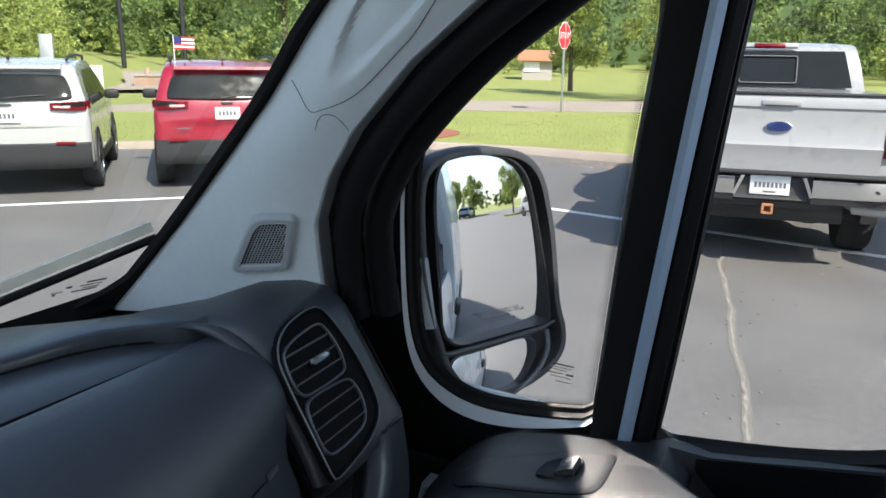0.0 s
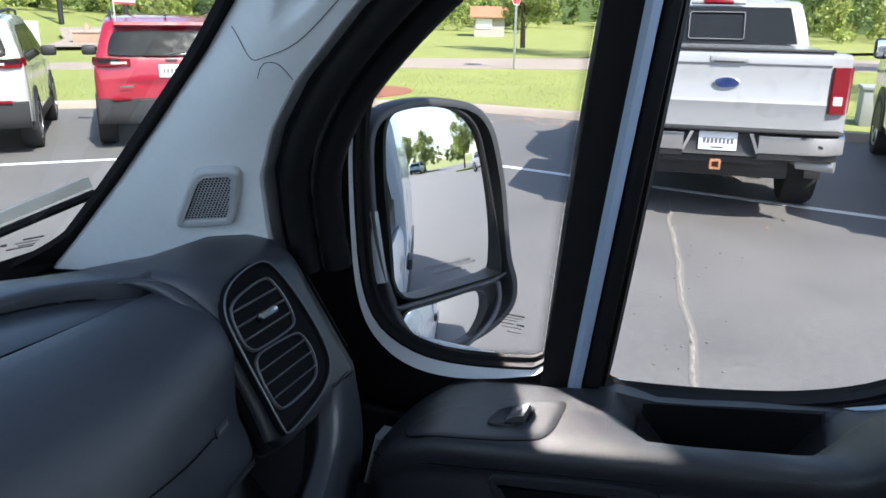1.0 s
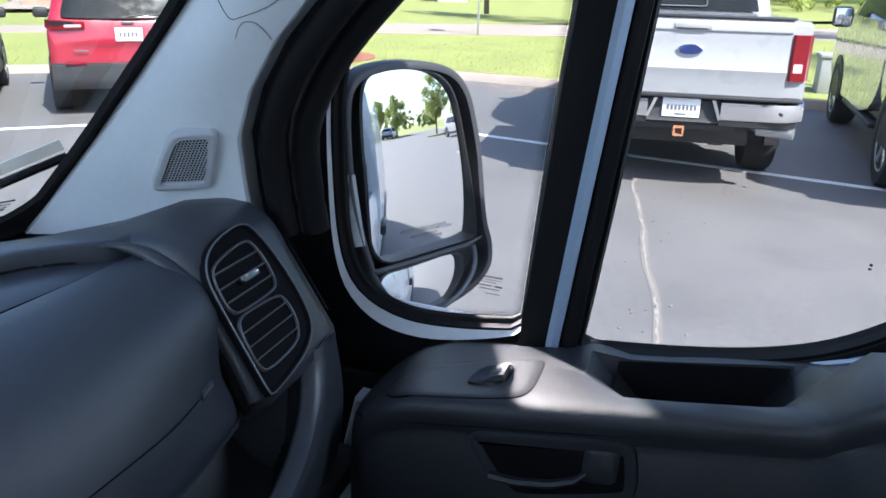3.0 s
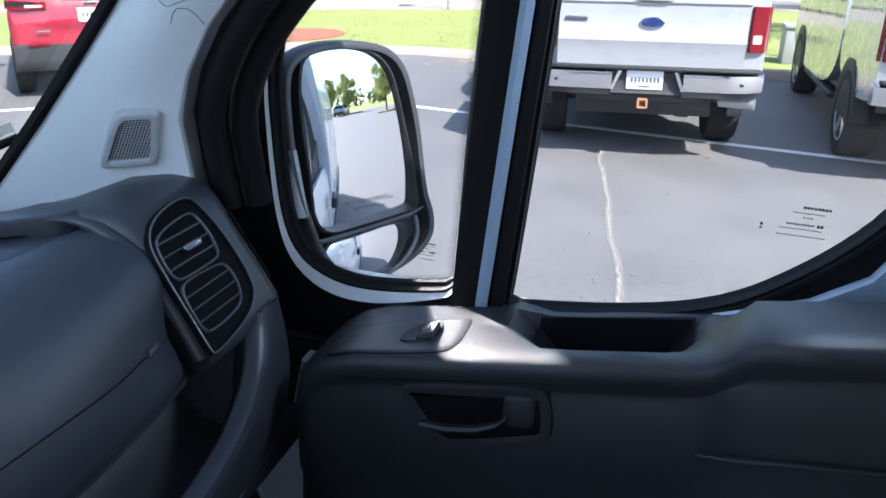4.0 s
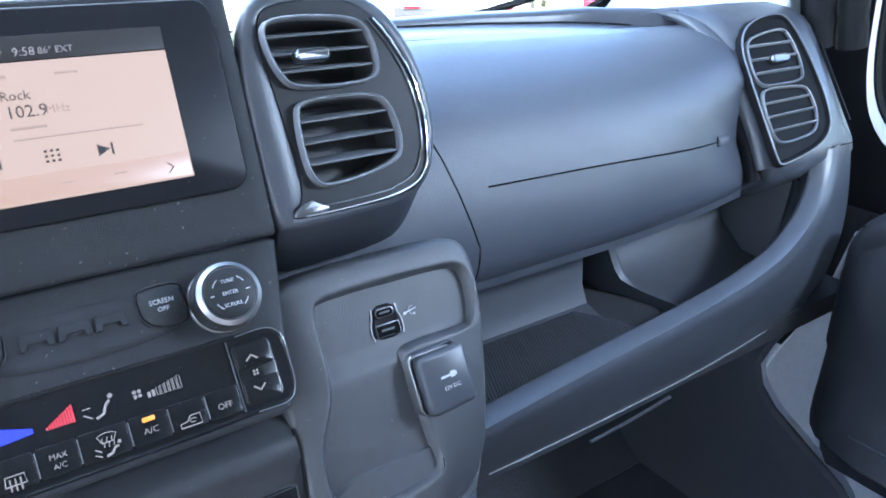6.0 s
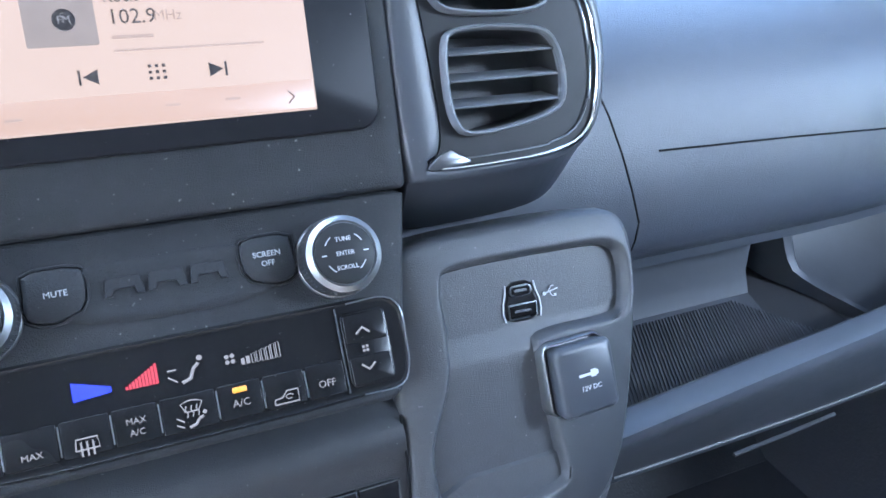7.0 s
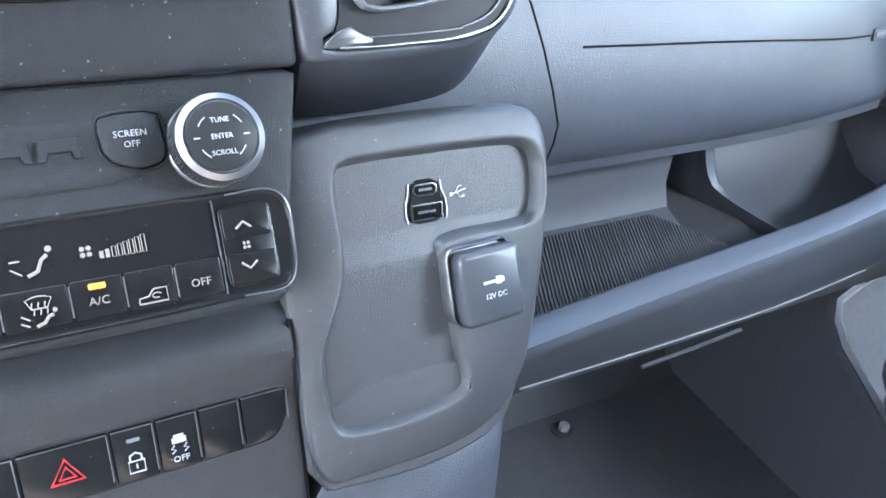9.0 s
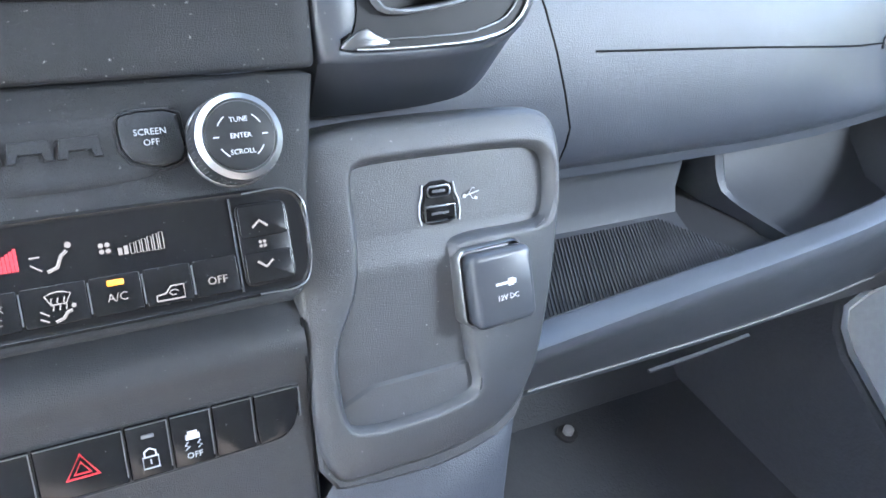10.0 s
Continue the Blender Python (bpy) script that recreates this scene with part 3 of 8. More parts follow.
part("quarter_window_trim", rings(GP, [(inset(t_lp, -0.001), 0.018), (t_lp, 0.027), (inset(t_lp, 0.0015), 0.0300), (inset(q_lp, -0.004), 0.022), (inset(q_lp, -0.001), 0.006), (inset(q_lp, 0.001), -0.004)], (False, False)), TRIMGREY, door_x, "pale grey rounded trim round the quarter window")
part("quarter_window_seal", rings(GP, [(inset(q_lp, -0.002), 0.004), (inset(q_lp, 0.0), 0.009), (inset(q_lp, 0.005), 0.005), (inset(q_lp, 0.006), -0.003)], (False, False)), RUBBER, door_x)
qp = part("quarter_window_pane", rings(GP, [(inset(q_lp, -0.004), -0.004), (inset(q_lp, -0.004), 0.0)], (True, True)), GLASS, door_x, "", False)
qp.visible_shadow = False
dp = part("window_pane", rings(GP, [(inset(d_lp, -0.01), -0.006), (inset(d_lp, -0.01), -0.002)], (True, True)), GLASS, door_x, "", False)
dp.visible_shadow = False
part("window_seal", rings(GP, [(inset(d_lp, -0.014), 0.020), (inset(d_lp, -0.012), 0.025), (inset(d_lp, -0.006), 0.024), (inset(d_lp, -0.001), 0.012), (inset(d_lp, 0.002), -0.004)], (False, False)), RUBBER, door_x)


def post(a0, a1, t0, t1, c0, c1):
    """A sloping upright between (a0..a1) at the sill and (t0..t1) at the top."""
    return loft([[GP(x0, b, c0), GP(x0, b, c1), GP((x0 + x1) / 2, b, c1 + 0.004), GP(x1, b, c1), GP(x1, b, c0)] for b, x0, x1 in ((-0.10, a0 - 0.008, a1 - 0.008), (0.0, a0, a1), (0.53, t0, t1), (0.66, t0 + 0.01, t1 + 0.01))])


part("window_post", post(0.150, 0.187, 0.194, 0.2365, 0.0, 0.040), RUBBER, door_x, "black window post")
part("guide_strip", post(0.187, 0.204, 0.2365, 0.2535, 0.0, 0.042), STRIP, door_x, "blue-grey window guide strip")
part("guide_seal", post(0.204, 0.2265, 0.2535, 0.272, 0.0, 0.034), RUBBER, door_x, "black rubber guide seal")
rear_trim = [(0.49, 0.022), (0.62, 0.075), (0.68, 0.12), (0.73, 0.22), (0.75, 0.60), (0.95, 0.60), (0.95, 0.0), (0.70, -0.02)]
part("rear_window_trim", rings(GP, [(rear_trim, 0.0), (rear_trim, 0.028), (inset(rear_trim, 0.004), 0.032)]), STRIP, door_x, "pale blue-grey rear window trim")
# dotted edge print and maker's marks on the panes
def edge_dots(loop, step, depth_rows, keep):
    bm = bmesh.new()
    for r in range(depth_rows):
        ring_lp = even([(*p, 0) for p in inset(loop, 0.008 + r * 0.0020)], int(2.0 / step), True)
        for i, p in enumerate(ring_lp):
            if (i + r) % 2 or not keep(p.x, p.y):
                continue
            s = 0.00072 * (1 - r / (depth_rows + 1))
            bm.faces.new([bm.verts.new(GP(p.x + dx * s, p.y + dy * s, 0.0006)) for dx, dy in ((-1, -1), (1, -1), (1, 1), (-1, 1))])
    return bm


tagged(part("edge_print", edge_dots(q_lp, 0.0017, 6, lambda x, y: True), RUBBER, door_x, "fading rows of black dots round the pane", False), kind="stuff")
part("glass_marking", bars(GP, [(x0 + 0.0036 * k, z0, x0 + 0.0036 * k + 0.0026, z0 + h) for x0, z0, h, n in ((0.084, 0.0525, 0.0022, 8), (0.078, 0.0485, 0.0008, 9), (0.082, 0.0445, 0.0008, 6), (0.076, 0.0385, 0.0014, 6), (0.102, 0.0380, 0.0024, 3), (0.080, 0.0335, 0.0008, 8), (0.088, 0.0260, 0.0008, 6)) for k in range(n)], 0.0008), MARKINK, door_x, "small dark printed glass marking")
part("glass_marking", bars(GP, [(x0 + 0.0042 * k, z0, x0 + 0.0042 * k + 0.0030, z0 + h) for x0, z0, h, n in ((0.590, 0.1890, 0.0030, 8), (0.580, 0.1825, 0.0008, 9), (0.592, 0.1765, 0.0008, 3), (0.575, 0.1660, 0.0018, 8), (0.611, 0.1650, 0.0036, 2), (0.568, 0.1600, 0.0008, 12), (0.566, 0.1505, 0.0008, 14), (0.545, 0.1600, 0.0030, 1), (0.545, 0.1550, 0.0020, 1)) for k in range(n)], 0.0008), MARKINK, door_x, "small dark printed glass marking")


def lipz(y):
    z = 1.256 + 0.18 * (-y - 0.034)
    if y > -0.06:
        z -= 0.075 * ((y + 0.06) / 0.115) ** 2
    if y < -0.50:
        z += 0.045 * min(1, (-y - 0.50) / 0.04)
    return z


def lower_door():
    rows = []
    ys = [0.056, 0.050, 0.040, 0.025, 0.005, -0.02, -0.06, -0.10, -0.15, -0.20, -0.25, -0.30, -0.35, -0.40, -0.45, -0.49, -0.505, -0.52, -0.545, -0.60, -0.70, -0.80, -0.95]
    for y in ys:
        z = lipz(y)
        f = max(0.0, (y - 0.0) / 0.056) ** 2
        xi = 0.855 + 0.083 * f
        bump = min(1, max(0, (-y - 0.50) / 0.05))
        xi -= 0.03 * bump
        pk = max(0.0, min(1, (-y - 0.26) / 0.07)) * max(0.0, min(1, (0.50 + y) / 0.05))
        low = 0.025 * min(1, max(0, (0.02 - y) / 0.08))
        deep = min(1, max(0, (-y - 0.24) / 0.07))
        zs = z + 0.002 + (min(z, 1.232 - 0.2 * y) - z - 0.002) * deep
        roll = 1 - min(1, max(0, (y - 0.0) / 0.03))
        rows.append([(1.055, y, zs - 0.012), (1.018, y, zs - 0.006), (1.008, y, zs - 0.085 * pk), (0.950, y, zs * 0.5 + z * 0.5 + 0.001 - 0.095 * pk), (0.935 - 0.034 * pk, y, z + 0.002 - 0.030 * pk), (xi + 0.035 - 0.008 * pk, y, z + 0.002), (xi + 0.014 - 0.011 * roll, y, z - 0.003 + 0.004 * roll), (xi + 0.008 - 0.012 * roll, y, z - 0.010 + 0.006 * roll), (xi + 0.003 - 0.011 * roll, y, z - 0.016 + 0.004 * roll), (xi + 0.001 - 0.007 * roll, y, z - 0.026), (xi, y, z - 0.040),
                     (xi + 0.002, y, z - 0.046), (xi - 0.002, y, z - 0.054), (xi + 0.004, y, z - 0.16), (xi + 0.014, y, 1.02), (xi + 0.012, y, 0.955), (xi + 0.010 - low * 0.5, y, 0.93), (xi + 0.012 - low, y, 0.90), (xi + 0.03 - low, y, 0.885 - 0.02 * f), (xi + 0.05, y, 0.875), (xi + 0.065, y, 0.825 + 0.04 * f), (1.055, y, 0.80 + 0.05 * f)])
    return loft(rows)


part("door_panel", lower_door(), DOORMAT, door_x, "black grained plastic door panel", True, 50)
# black sheet over the pocket floor, its shade put into the colour
part("top_pocket", loft([[(1.008, y, zl - 0.012), (1.004, y, zl - 0.085 * pk + 0.006), (0.955, y, zl - 0.092 * pk + 0.006), (0.930 - 0.026 * pk, y, zl - 0.024 * pk)] for y, pk, zl in [(y, max(0.0, min(1, (-y - 0.26) / 0.07)) * max(0.0, min(1, (0.50 + y) / 0.05)), lipz(y) - 0.002) for y in (-0.285, -0.30, -0.33, -0.37, -0.41, -0.45, -0.47, -0.485)]], False), DEEP, door_x, "black sheet laid as the shade inside the door-top pocket")
part("door_seam", tube([(0.8516 + (0.03 * (y / 0.03) ** 2 if y > 0 else 0), y, 1.2195 - 0.19 * (y + 0.011)) for y in (0.020, 0.0, -0.05, -0.10, -0.15, -0.20, -0.25, -0.30, -0.34, -0.37)], 0.0013, 6), DEEP, door_x, "thin dark seam below the door top")
part("pocket_edge", tube(curve_pts([(0.842, -0.045, 0.941), (0.833, -0.126, 0.942), (0.827, -0.186, 0.935), (0.821, -0.262, 0.918), (0.819, -0.307, 0.912), (0.823, -0.35, 0.928)], 24), [0.001 + 0.0035 * min(1, k / 8) for k in range(24)], 8), DASH_SMOOTH, door_x, "rounded rim of the door pocket")
# window switch plate on the door's top
SWP = lambda a, b, c=0.0: Vector((b, -a, lipz(-a) + 0.0017 - 0.0005 * max(0, (0.866 - b) / 0.007) + c))
sw_lp = smooth_loop([(0.012, 0.905), (0.035, 0.926), (0.075, 0.942), (0.135, 0.962), (0.18, 0.970), (0.198, 0.967), (0.1975, 0.93), (0.197, 0.895), (0.190, 0.874), (0.172, 0.866), (0.12, 0.8605), (0.04, 0.859), (0.022, 0.866), (0.013, 0.885)], 64, 1)
mid = (0.112, 0.913)
shrunk = lambda k: [(mid[0] + (q[0] - mid[0]) * k, mid[1] + (q[1] - mid[1]) * k) for q in inset(sw_lp, 0.001)]
part("plate_gap", rings(SWP, [(inset(sw_lp, -0.0012), -0.003), (inset(sw_lp, -0.0010), 0.0005), (inset(sw_lp, 0.0004), 0.0004)], (False, False)), DEEP, door_x, "thin dark gap round the switch plate")
part("switch_plate", rings(SWP, [(sw_lp, -0.002), (sw_lp, 0.0007), (shrunk(1.0), 0.0014)] + [(shrunk(k), 0.0015) for k in (0.85, 0.7, 0.55, 0.4, 0.25, 0.1)]), DOORMAT, door_x, "smooth black switch plate")
sw_h = [(0.112, 0.897), (0.122, 0.937), (0.155, 0.947), (0.163, 0.938), (0.161, 0.897), (0.124, 0.890)]
sw_o = smooth_loop(sw_h, 40, 1)
sw = part("window_switch", rings(SWP, [(inset(sw_o, -0.001), 0.0012), (sw_o, 0.0040), (inset(sw_o, 0.003), 0.0036), (inset(sw_o, 0.007), 0.0020)]), PIANO, door_x, "glossy black window switch")
part("rocker", loft([[SWP(a, b, h) for a, h in ((0.134, 0.001), (0.136, 0.005), (0.146, 0.010), (0.157, 0.012), (0.160, 0.001))] for b in (0.902, 0.934)]), DASH_GREY, sw)
part("switch_symbol", bars(SWP, [(0.141, 0.910, 0.152, 0.9125), (0.144, 0.915, 0.150, 0.922)], 0.0125, 0.009), GREYINK, sw)
# inner handle recess
HP = plane((0.8515, -0.236, 1.211), (-0.02, 0, 1), (0, -1, 0.16))
h_lp = smooth_loop([(-0.108, 0.034), (-0.075, -0.018), (-0.052, -0.046), (-0.030, -0.052), (0.082, -0.034), (0.098, -0.024), (0.090, 0.034), (0.080, 0.044), (-0.090, 0.040)], 56, 2)
part("handle_recess", rings(HP, [(inset(h_lp, -0.003), -0.003), (inset(h_lp, -0.001), 0.0008), (inset(h_lp, 0.002), 0.0012), (inset(h_lp, 0.006), 0.0004), (inset(h_lp, 0.014), 0.0002)]), DOORMAT, door_x)
# flat black pad: the recess is not sunk, its shade is painted
part("recess_shade", rings(HP, [(inset(h_lp, 0.012), 0.0006), (inset(h_lp, 0.013), 0.0012)]), DEEP, door_x, "flat black pad painted as the shade of the handle recess")
part("door_handle", join(loft([[HP(a, b + d, c) for d, c in ((-0.004, 0.0), (-0.005, 0.008), (0.0, 0.011), (0.004, 0.008), (0.004, 0.0))] for a, b in ((-0.074, -0.014), (-0.04, -0.019), (0.0, -0.017), (0.028, -0.008), (0.040, 0.004))]), rings(HP, [(rrect(0.034, -0.010, 0.074, 0.034, 0.008), 0.0), (rrect(0.034, -0.010, 0.074, 0.034, 0.008), 0.003), (rrect(0.039, -0.004, 0.069, 0.030, 0.006), 0.005)])), DOORMAT, door_x, "black pull handle")
part("door_crease", tube([(0.829, -0.500, 1.238), (0.8245, -0.54, 1.243), (0.8240, -0.600, 1.253), (0.8245, -0.655, 1.260), (0.826, -0.73, 1.270)], [0.0015, 0.004, 0.0045, 0.004, 0.002], 8), DOORMAT, door_x)
part("pocket_rib", loft([[(0.860, -0.240 + d, 0.985), (0.850, -0.247 + d * 0.7, 0.955), (0.838, -0.252 + d * 0.4, 0.93), (0.830, -0.256 + d * 0.1, 0.905), (0.858, -0.25 + d, 0.895)] for d in (-0.016, -0.008, 0.008, 0.016)]), DOORMAT, door_x, "moulded rib in the door pocket")
# outer skin of the door and van side
skin = [[(1.115, y, 0.45), (1.125, y, 0.75), (1.12, y, 1.05), (1.10, y, 1.24), (1.078, y, 1.28), (1.06, y, 1.27), (1.06, y, 0.45)] for y in (0.30, 0.0, -0.5, -0.98)]
part("outer_skin", loft(skin), VANWHITE, door_x, "white painted outer door skin")
part("outer_handle", box((1.14, -0.86, 1.13), (0.03, 0.16, 0.05), 0.012), DARK, door_x, "black outer handle")
van = thing("van_body", "white van side behind the cab door", "van body", (1.1, -3.0, 0.3))
part("side_panel", loft([[(1.10, y, 0.42), (1.13, y, 0.8), (1.12, y, 1.2), (1.07, y, 1.9), (0.98, y, 2.45), (0.9, y, 2.5), (0.9, y, 0.42)] for y in (-1.0, -2.0, -3.5, -5.2)]), VANWHITE, van, "white painted side panel")
part("rear_wheel", cyl((1.03, -3.6, 0.35), (1, 0, 0), 0.35, 0.24, 32, 0.03), TYRE, van, "black rear tyre")
part("side_moulding", box((1.145, -3.0, 0.62), (0.03, 4.2, 0.16), 0.01), DARK, van, "black side moulding")
part("cab_post", loft([[(1.11, -0.985, z0), (1.11, -1.12, z0), (0.97, -1.12, z0), (0.97, -0.985, z0)] if z0 < 1.3 else [(1.11 - 0.16 * (z0 - 1.3), -0.985, z0), (1.11 - 0.16 * (z0 - 1.3), -1.12, z0), (0.93 - 0.16 * (z0 - 1.3), -1.12, z0), (0.93 - 0.16 * (z0 - 1.3), -0.985, z0)] for z0 in (0.45, 1.3, 2.05)]), TRIMGREY, van, "grey post behind the door")
part("fuel_flap", box((1.128, -1.6, 1.0), (0.01, 0.2, 0.22), 0.004), VANWHITE, van)
# pillar door seal
part("door_seal", tube([Vector(p) + Vector((0.035, -0.028, 0)) for p in curve_pts(PR, 30)], 0.018, 10), RUBBER, door_x, "fat black door seal")
part("door_seal", tube([Vector(p) + Vector((0.07, -0.055, 0.0)) for p in curve_pts(PR, 30)], 0.020, 10), RUBBER, door_x, "fat black door seal")

# ---- sill, kick panel ----
sill_lp = [(-0.075, 1.156), (-0.10, 1.03), (-0.145, 0.93), (-0.159, 0.890), (-0.148, 0.862), (-0.121, 0.836), (-0.058, 0.802), (0.008, 0.768), (0.06, 0.717), (0.113, 0.657), (0.155, 0.603), (0.26, 0.44), (0.38, 0.44), (0.240, 0.56), (0.192, 0.630), (0.124, 0.733), (0.100, 0.765), (0.080, 0.774), (0.04, 0.790), (0.03, 0.80), (0.03, 0.842), (0.04, 0.942), (0.05, 1.156)]
SP = plane((0.985, 0, 0), (0, 0, 1), (0, -1, 0))
sill_ob = structure("sill_trim", rings(SP, [(sill_lp, -0.03), (sill_lp, 0.0), (inset(sill_lp, 0.004), 0.004)]), SILL, "pale grey plastic door sill and kick trim", "sill trim")
part("plug", cyl((0.979, -0.150, 0.578), (1, 0, 0), 0.009, 0.006, 20, 0.001), DEEP, sill_ob, "round black plug")
kick_lp = [(-0.70, 1.15), (-0.092, 1.15), (-0.107, 1.03), (-0.152, 0.93), (-0.166, 0.890), (-0.154, 0.857), (-0.125, 0.829), (-0.062, 0.795), (0.003, 0.761), (0.054, 0.711), (0.107, 0.651), (0.149, 0.597), (0.17, 0.555), (-0.70, 0.555)]
KP = plane((0.975, 0, 0), (0, 0, 1), (0, -1, 0))
structure("kick_panel", rings(KP, [(kick_lp, -0.006), (kick_lp, 0.0), (inset(kick_lp, 0.006), 0.006)]), FLOORMAT, "black carpeted kick panel beside the footwell", "kick panel")
structure("sill_plate", box((1.025, -0.52, 0.62), (0.05, 0.96, 0.38), 0.01), FLOORMAT, "dark door sill under the door", "sill trim")
structure("hinge_cover", box((1.026, 0.185, 1.045), (0.016, 0.31, 0.26), 0.004), RUBBER, "black rubber cover behind the door hinge", "hinge cover")
bolt = thing("floor_bolt", "small dark bolt and washer on the footwell floor", "bolt", (0.682, 0.323, 0.56))
part("washer", cyl((0.682, 0.323, 0.563), (0, 0, 1), 0.018, 0.008, 20, 0.002), DARK, bolt)
part("bolt_head", cyl((0.682, 0.323, 0.570), (0, 0, 1), 0.010, 0.014, 6, 0.002), STEEL, bolt)

# ---- dashboard ----
dash = thing("dashboard", "dark blue-grey grained plastic van dashboard with open shelf", "dashboard", (0.2, 0.2, 1.0))
UP = [(0.16, 1.236), (0.105, 1.246), (0.088, 1.2545), (0.078, 1.262), (0.0718, 1.272), (0.0688, 1.285), (0.0685, 1.30), (0.0720, 1.325), (0.0785, 1.350), (0.0890, 1.375), (0.1060, 1.400), (0.136, 1.423), (0.172, 1.440), (0.200, 1.4475), (0.220, 1.4490), (0.2285, 1.4465), (0.230, 1.438)]


def seam_x(z):
    """The slanting seam left of the airbag panel."""
    return 0.302 - 0.34 * max(0, z - 1.30)


def upper_panel(left, right):
    rows = []
    for i in range(14):
        row = []
        for y, z in UP + [(0.30, 1.40), (0.30, 1.24)]:
            x0, x1 = (seam_x(z) + 0.0009, 0.742) if right else (0.095, seam_x(z) - 0.0009)
            x = x0 + (x1 - x0) * i / 13
            s = 0.030 * min(1.5, max(0, (x - 0.50) / 0.17)) ** 1.7 * float(np.interp(z, (1.25, 1.33, 1.37, 1.43), (0.4, 1.0, 0.8, 0.1))) if y < 0.29 else 0
            dz = -0.012 * max(0, (x - 0.33) / 0.4) if y < 0.29 else 0
            row.append((x, y + s, z + (dz if z > 1.36 else dz * max(0, (z - 1.27) / 0.09))))
        rows.append(row)
    return loft(rows)


part("airbag_panel", upper_panel(False, True), DASH, dash, "curved grained passenger airbag panel")
part("side_panel", upper_panel(True, False), DASH, dash, "grained panel beside the centre vents")
part("panel_seam", tube([(seam_x(z), y + 0.0004, z) for y, z in UP[1:]], 0.0009, 6), DEEP, dash, "dark seam beside the airbag panel")
# crease line with its badge
crease_pts = [(0.316, 0.0790, 1.350), (0.45, 0.0779, 1.3460), (0.58, 0.0825, 1.3385), (0.656, 0.0990, 1.3310)]
part("crease", tube(curve_pts([(x, y - 0.0015, z) for x, y, z in crease_pts], 24), 0.0007, 6), DEEP, dash)
AB = plane((0.676, 0.1035, 1.3295), (0, 0.24, 1), (1, 0.27, -0.06))
ab_lp = rrect(-0.016, -0.0055, 0.016, 0.0055, 0.002)
part("badge", rings(AB, [(ab_lp, -0.001), (ab_lp, 0.0009), (inset(ab_lp, 0.0004), 0.0012), (inset(ab_lp, 0.0012), 0.0012), (inset(ab_lp, 0.0014), 0.0006)]), DASH, dash)
part("badge_lettering", bars(AB, [(-0.012 + 0.0042 * k, -0.002, -0.009 + 0.0042 * k, 0.0025) for k in range(6)], 0.0016), GREYINK, dash)
# lower edge trim of the panel
part("panel_edge", sweep([(0.24, 0.0885, 1.2545), (0.4, 0.0885, 1.2545), (0.5, 0.0885, 1.2545), (0.56, 0.0903, 1.2545), (0.62, 0.0952, 1.2545), (0.68, 0.1030, 1.2545), (0.735, 0.1110, 1.2545)], [(-0.003, -0.005), (0.004, -0.006), (0.004, 0.004), (-0.002, 0.006)]), DASH_SMOOTH, dash)


def fall(x, y):
    """How far the dashboard falls away behind the outer vents, towards the pillar."""
    return min(0.033, 0.29 * max(0, y - 0.27)) * max(0, min(1, (x - 0.66) / 0.16))


def dash_top():
    """Pad between the panel and the windshield: a sunken lid behind the panel's edge, a rounded step behind it."""
    rows = []
    for i in range(75):
        x = -0.95 + 1.72 * i / 74
        edge = 0.445 + 0.12 * (1 - (x / 0.9) ** 2)
        lid = 1.4435 - 0.012 * max(0, min(1, (x - 0.33) / 0.4))
        back_y = float(np.interp(x, (0.20, 0.245, 0.50, 0.616, 0.666, 0.695, 0.708, 0.716), (0.236, 0.340, 0.338, 0.318, 0.297, 0.268, 0.247, 0.236)))
        high = 1.4500 + 0.004 * max(0, min(1, (x - 0.60) / 0.1))
        down = high - lid
        rows.append([(x, 0.222, lid - 0.006), (x, 0.2285, lid - 0.002), (x, 0.2320, lid), (x, back_y * 0.5 + 0.114, lid + 0.0006), (x, back_y - 0.0035, lid + 0.0006), (x, back_y - 0.0010, lid - 0.001), (x, back_y, lid + down * 0.55), (x, back_y + 0.0022, lid + down * 0.85), (x, back_y + 0.006, high - 0.0006), (x, back_y + 0.012, high), (x, (back_y + 0.012) * 0.5 + 0.1925, high - 0.0015), (x, 0.385, 1.4425), (x, edge - 0.02, 1.418), (x, edge, 1.405), (x, edge + 0.05, 1.36), (x, edge + 0.05, 1.25), (x, 0.222, 1.25)])
        rows[-1] = [(a, b, c - fall(a, b)) for a, b, c in rows[-1]]
    return loft(rows)


part("dash_top", dash_top(), DASH_SMOOTH, dash, "smooth dark dashboard top with a sunken lid", True, 50)
part("tray_gap", tube([(0.25 + 0.045 * q, 0.2345 + 0.0016 * (10 - q) / 10, 1.4425 - 0.012 * max(0, (0.045 * q - 0.08) / 0.4)) for q in range(11)], [0.0050 - 0.00035 * q for q in range(11)], 8), DEEP, dash, "dark gap behind the panel edge")
part("lid_gap", tube([(x, y - 0.0022, 1.4445 - 0.012 * max(0, (x - 0.33) / 0.4)) for x, y in ((0.30, 0.3395), (0.40, 0.339), (0.50, 0.338), (0.56, 0.328), (0.616, 0.318), (0.666, 0.297), (0.690, 0.273))], 0.0016, 6), DEEP, dash, "thin dark gap behind the lid")
part("left_panel", loft([[(x, y, z) for y, z in UP] + [(x, 0.30, 1.40), (x, 0.30, 1.24)] for x in (-0.95, -0.6, -0.30, -0.15)]), DASH, dash)
part("lower_left_panel", loft([[(x, 0.0, 1.24), (x, 0.04, 1.05), (x, 0.12, 0.9), (x, 0.35, 0.85), (x, 0.35, 1.24)] for x in (-0.95, -0.15)]), DASH_SMOOTH, dash)


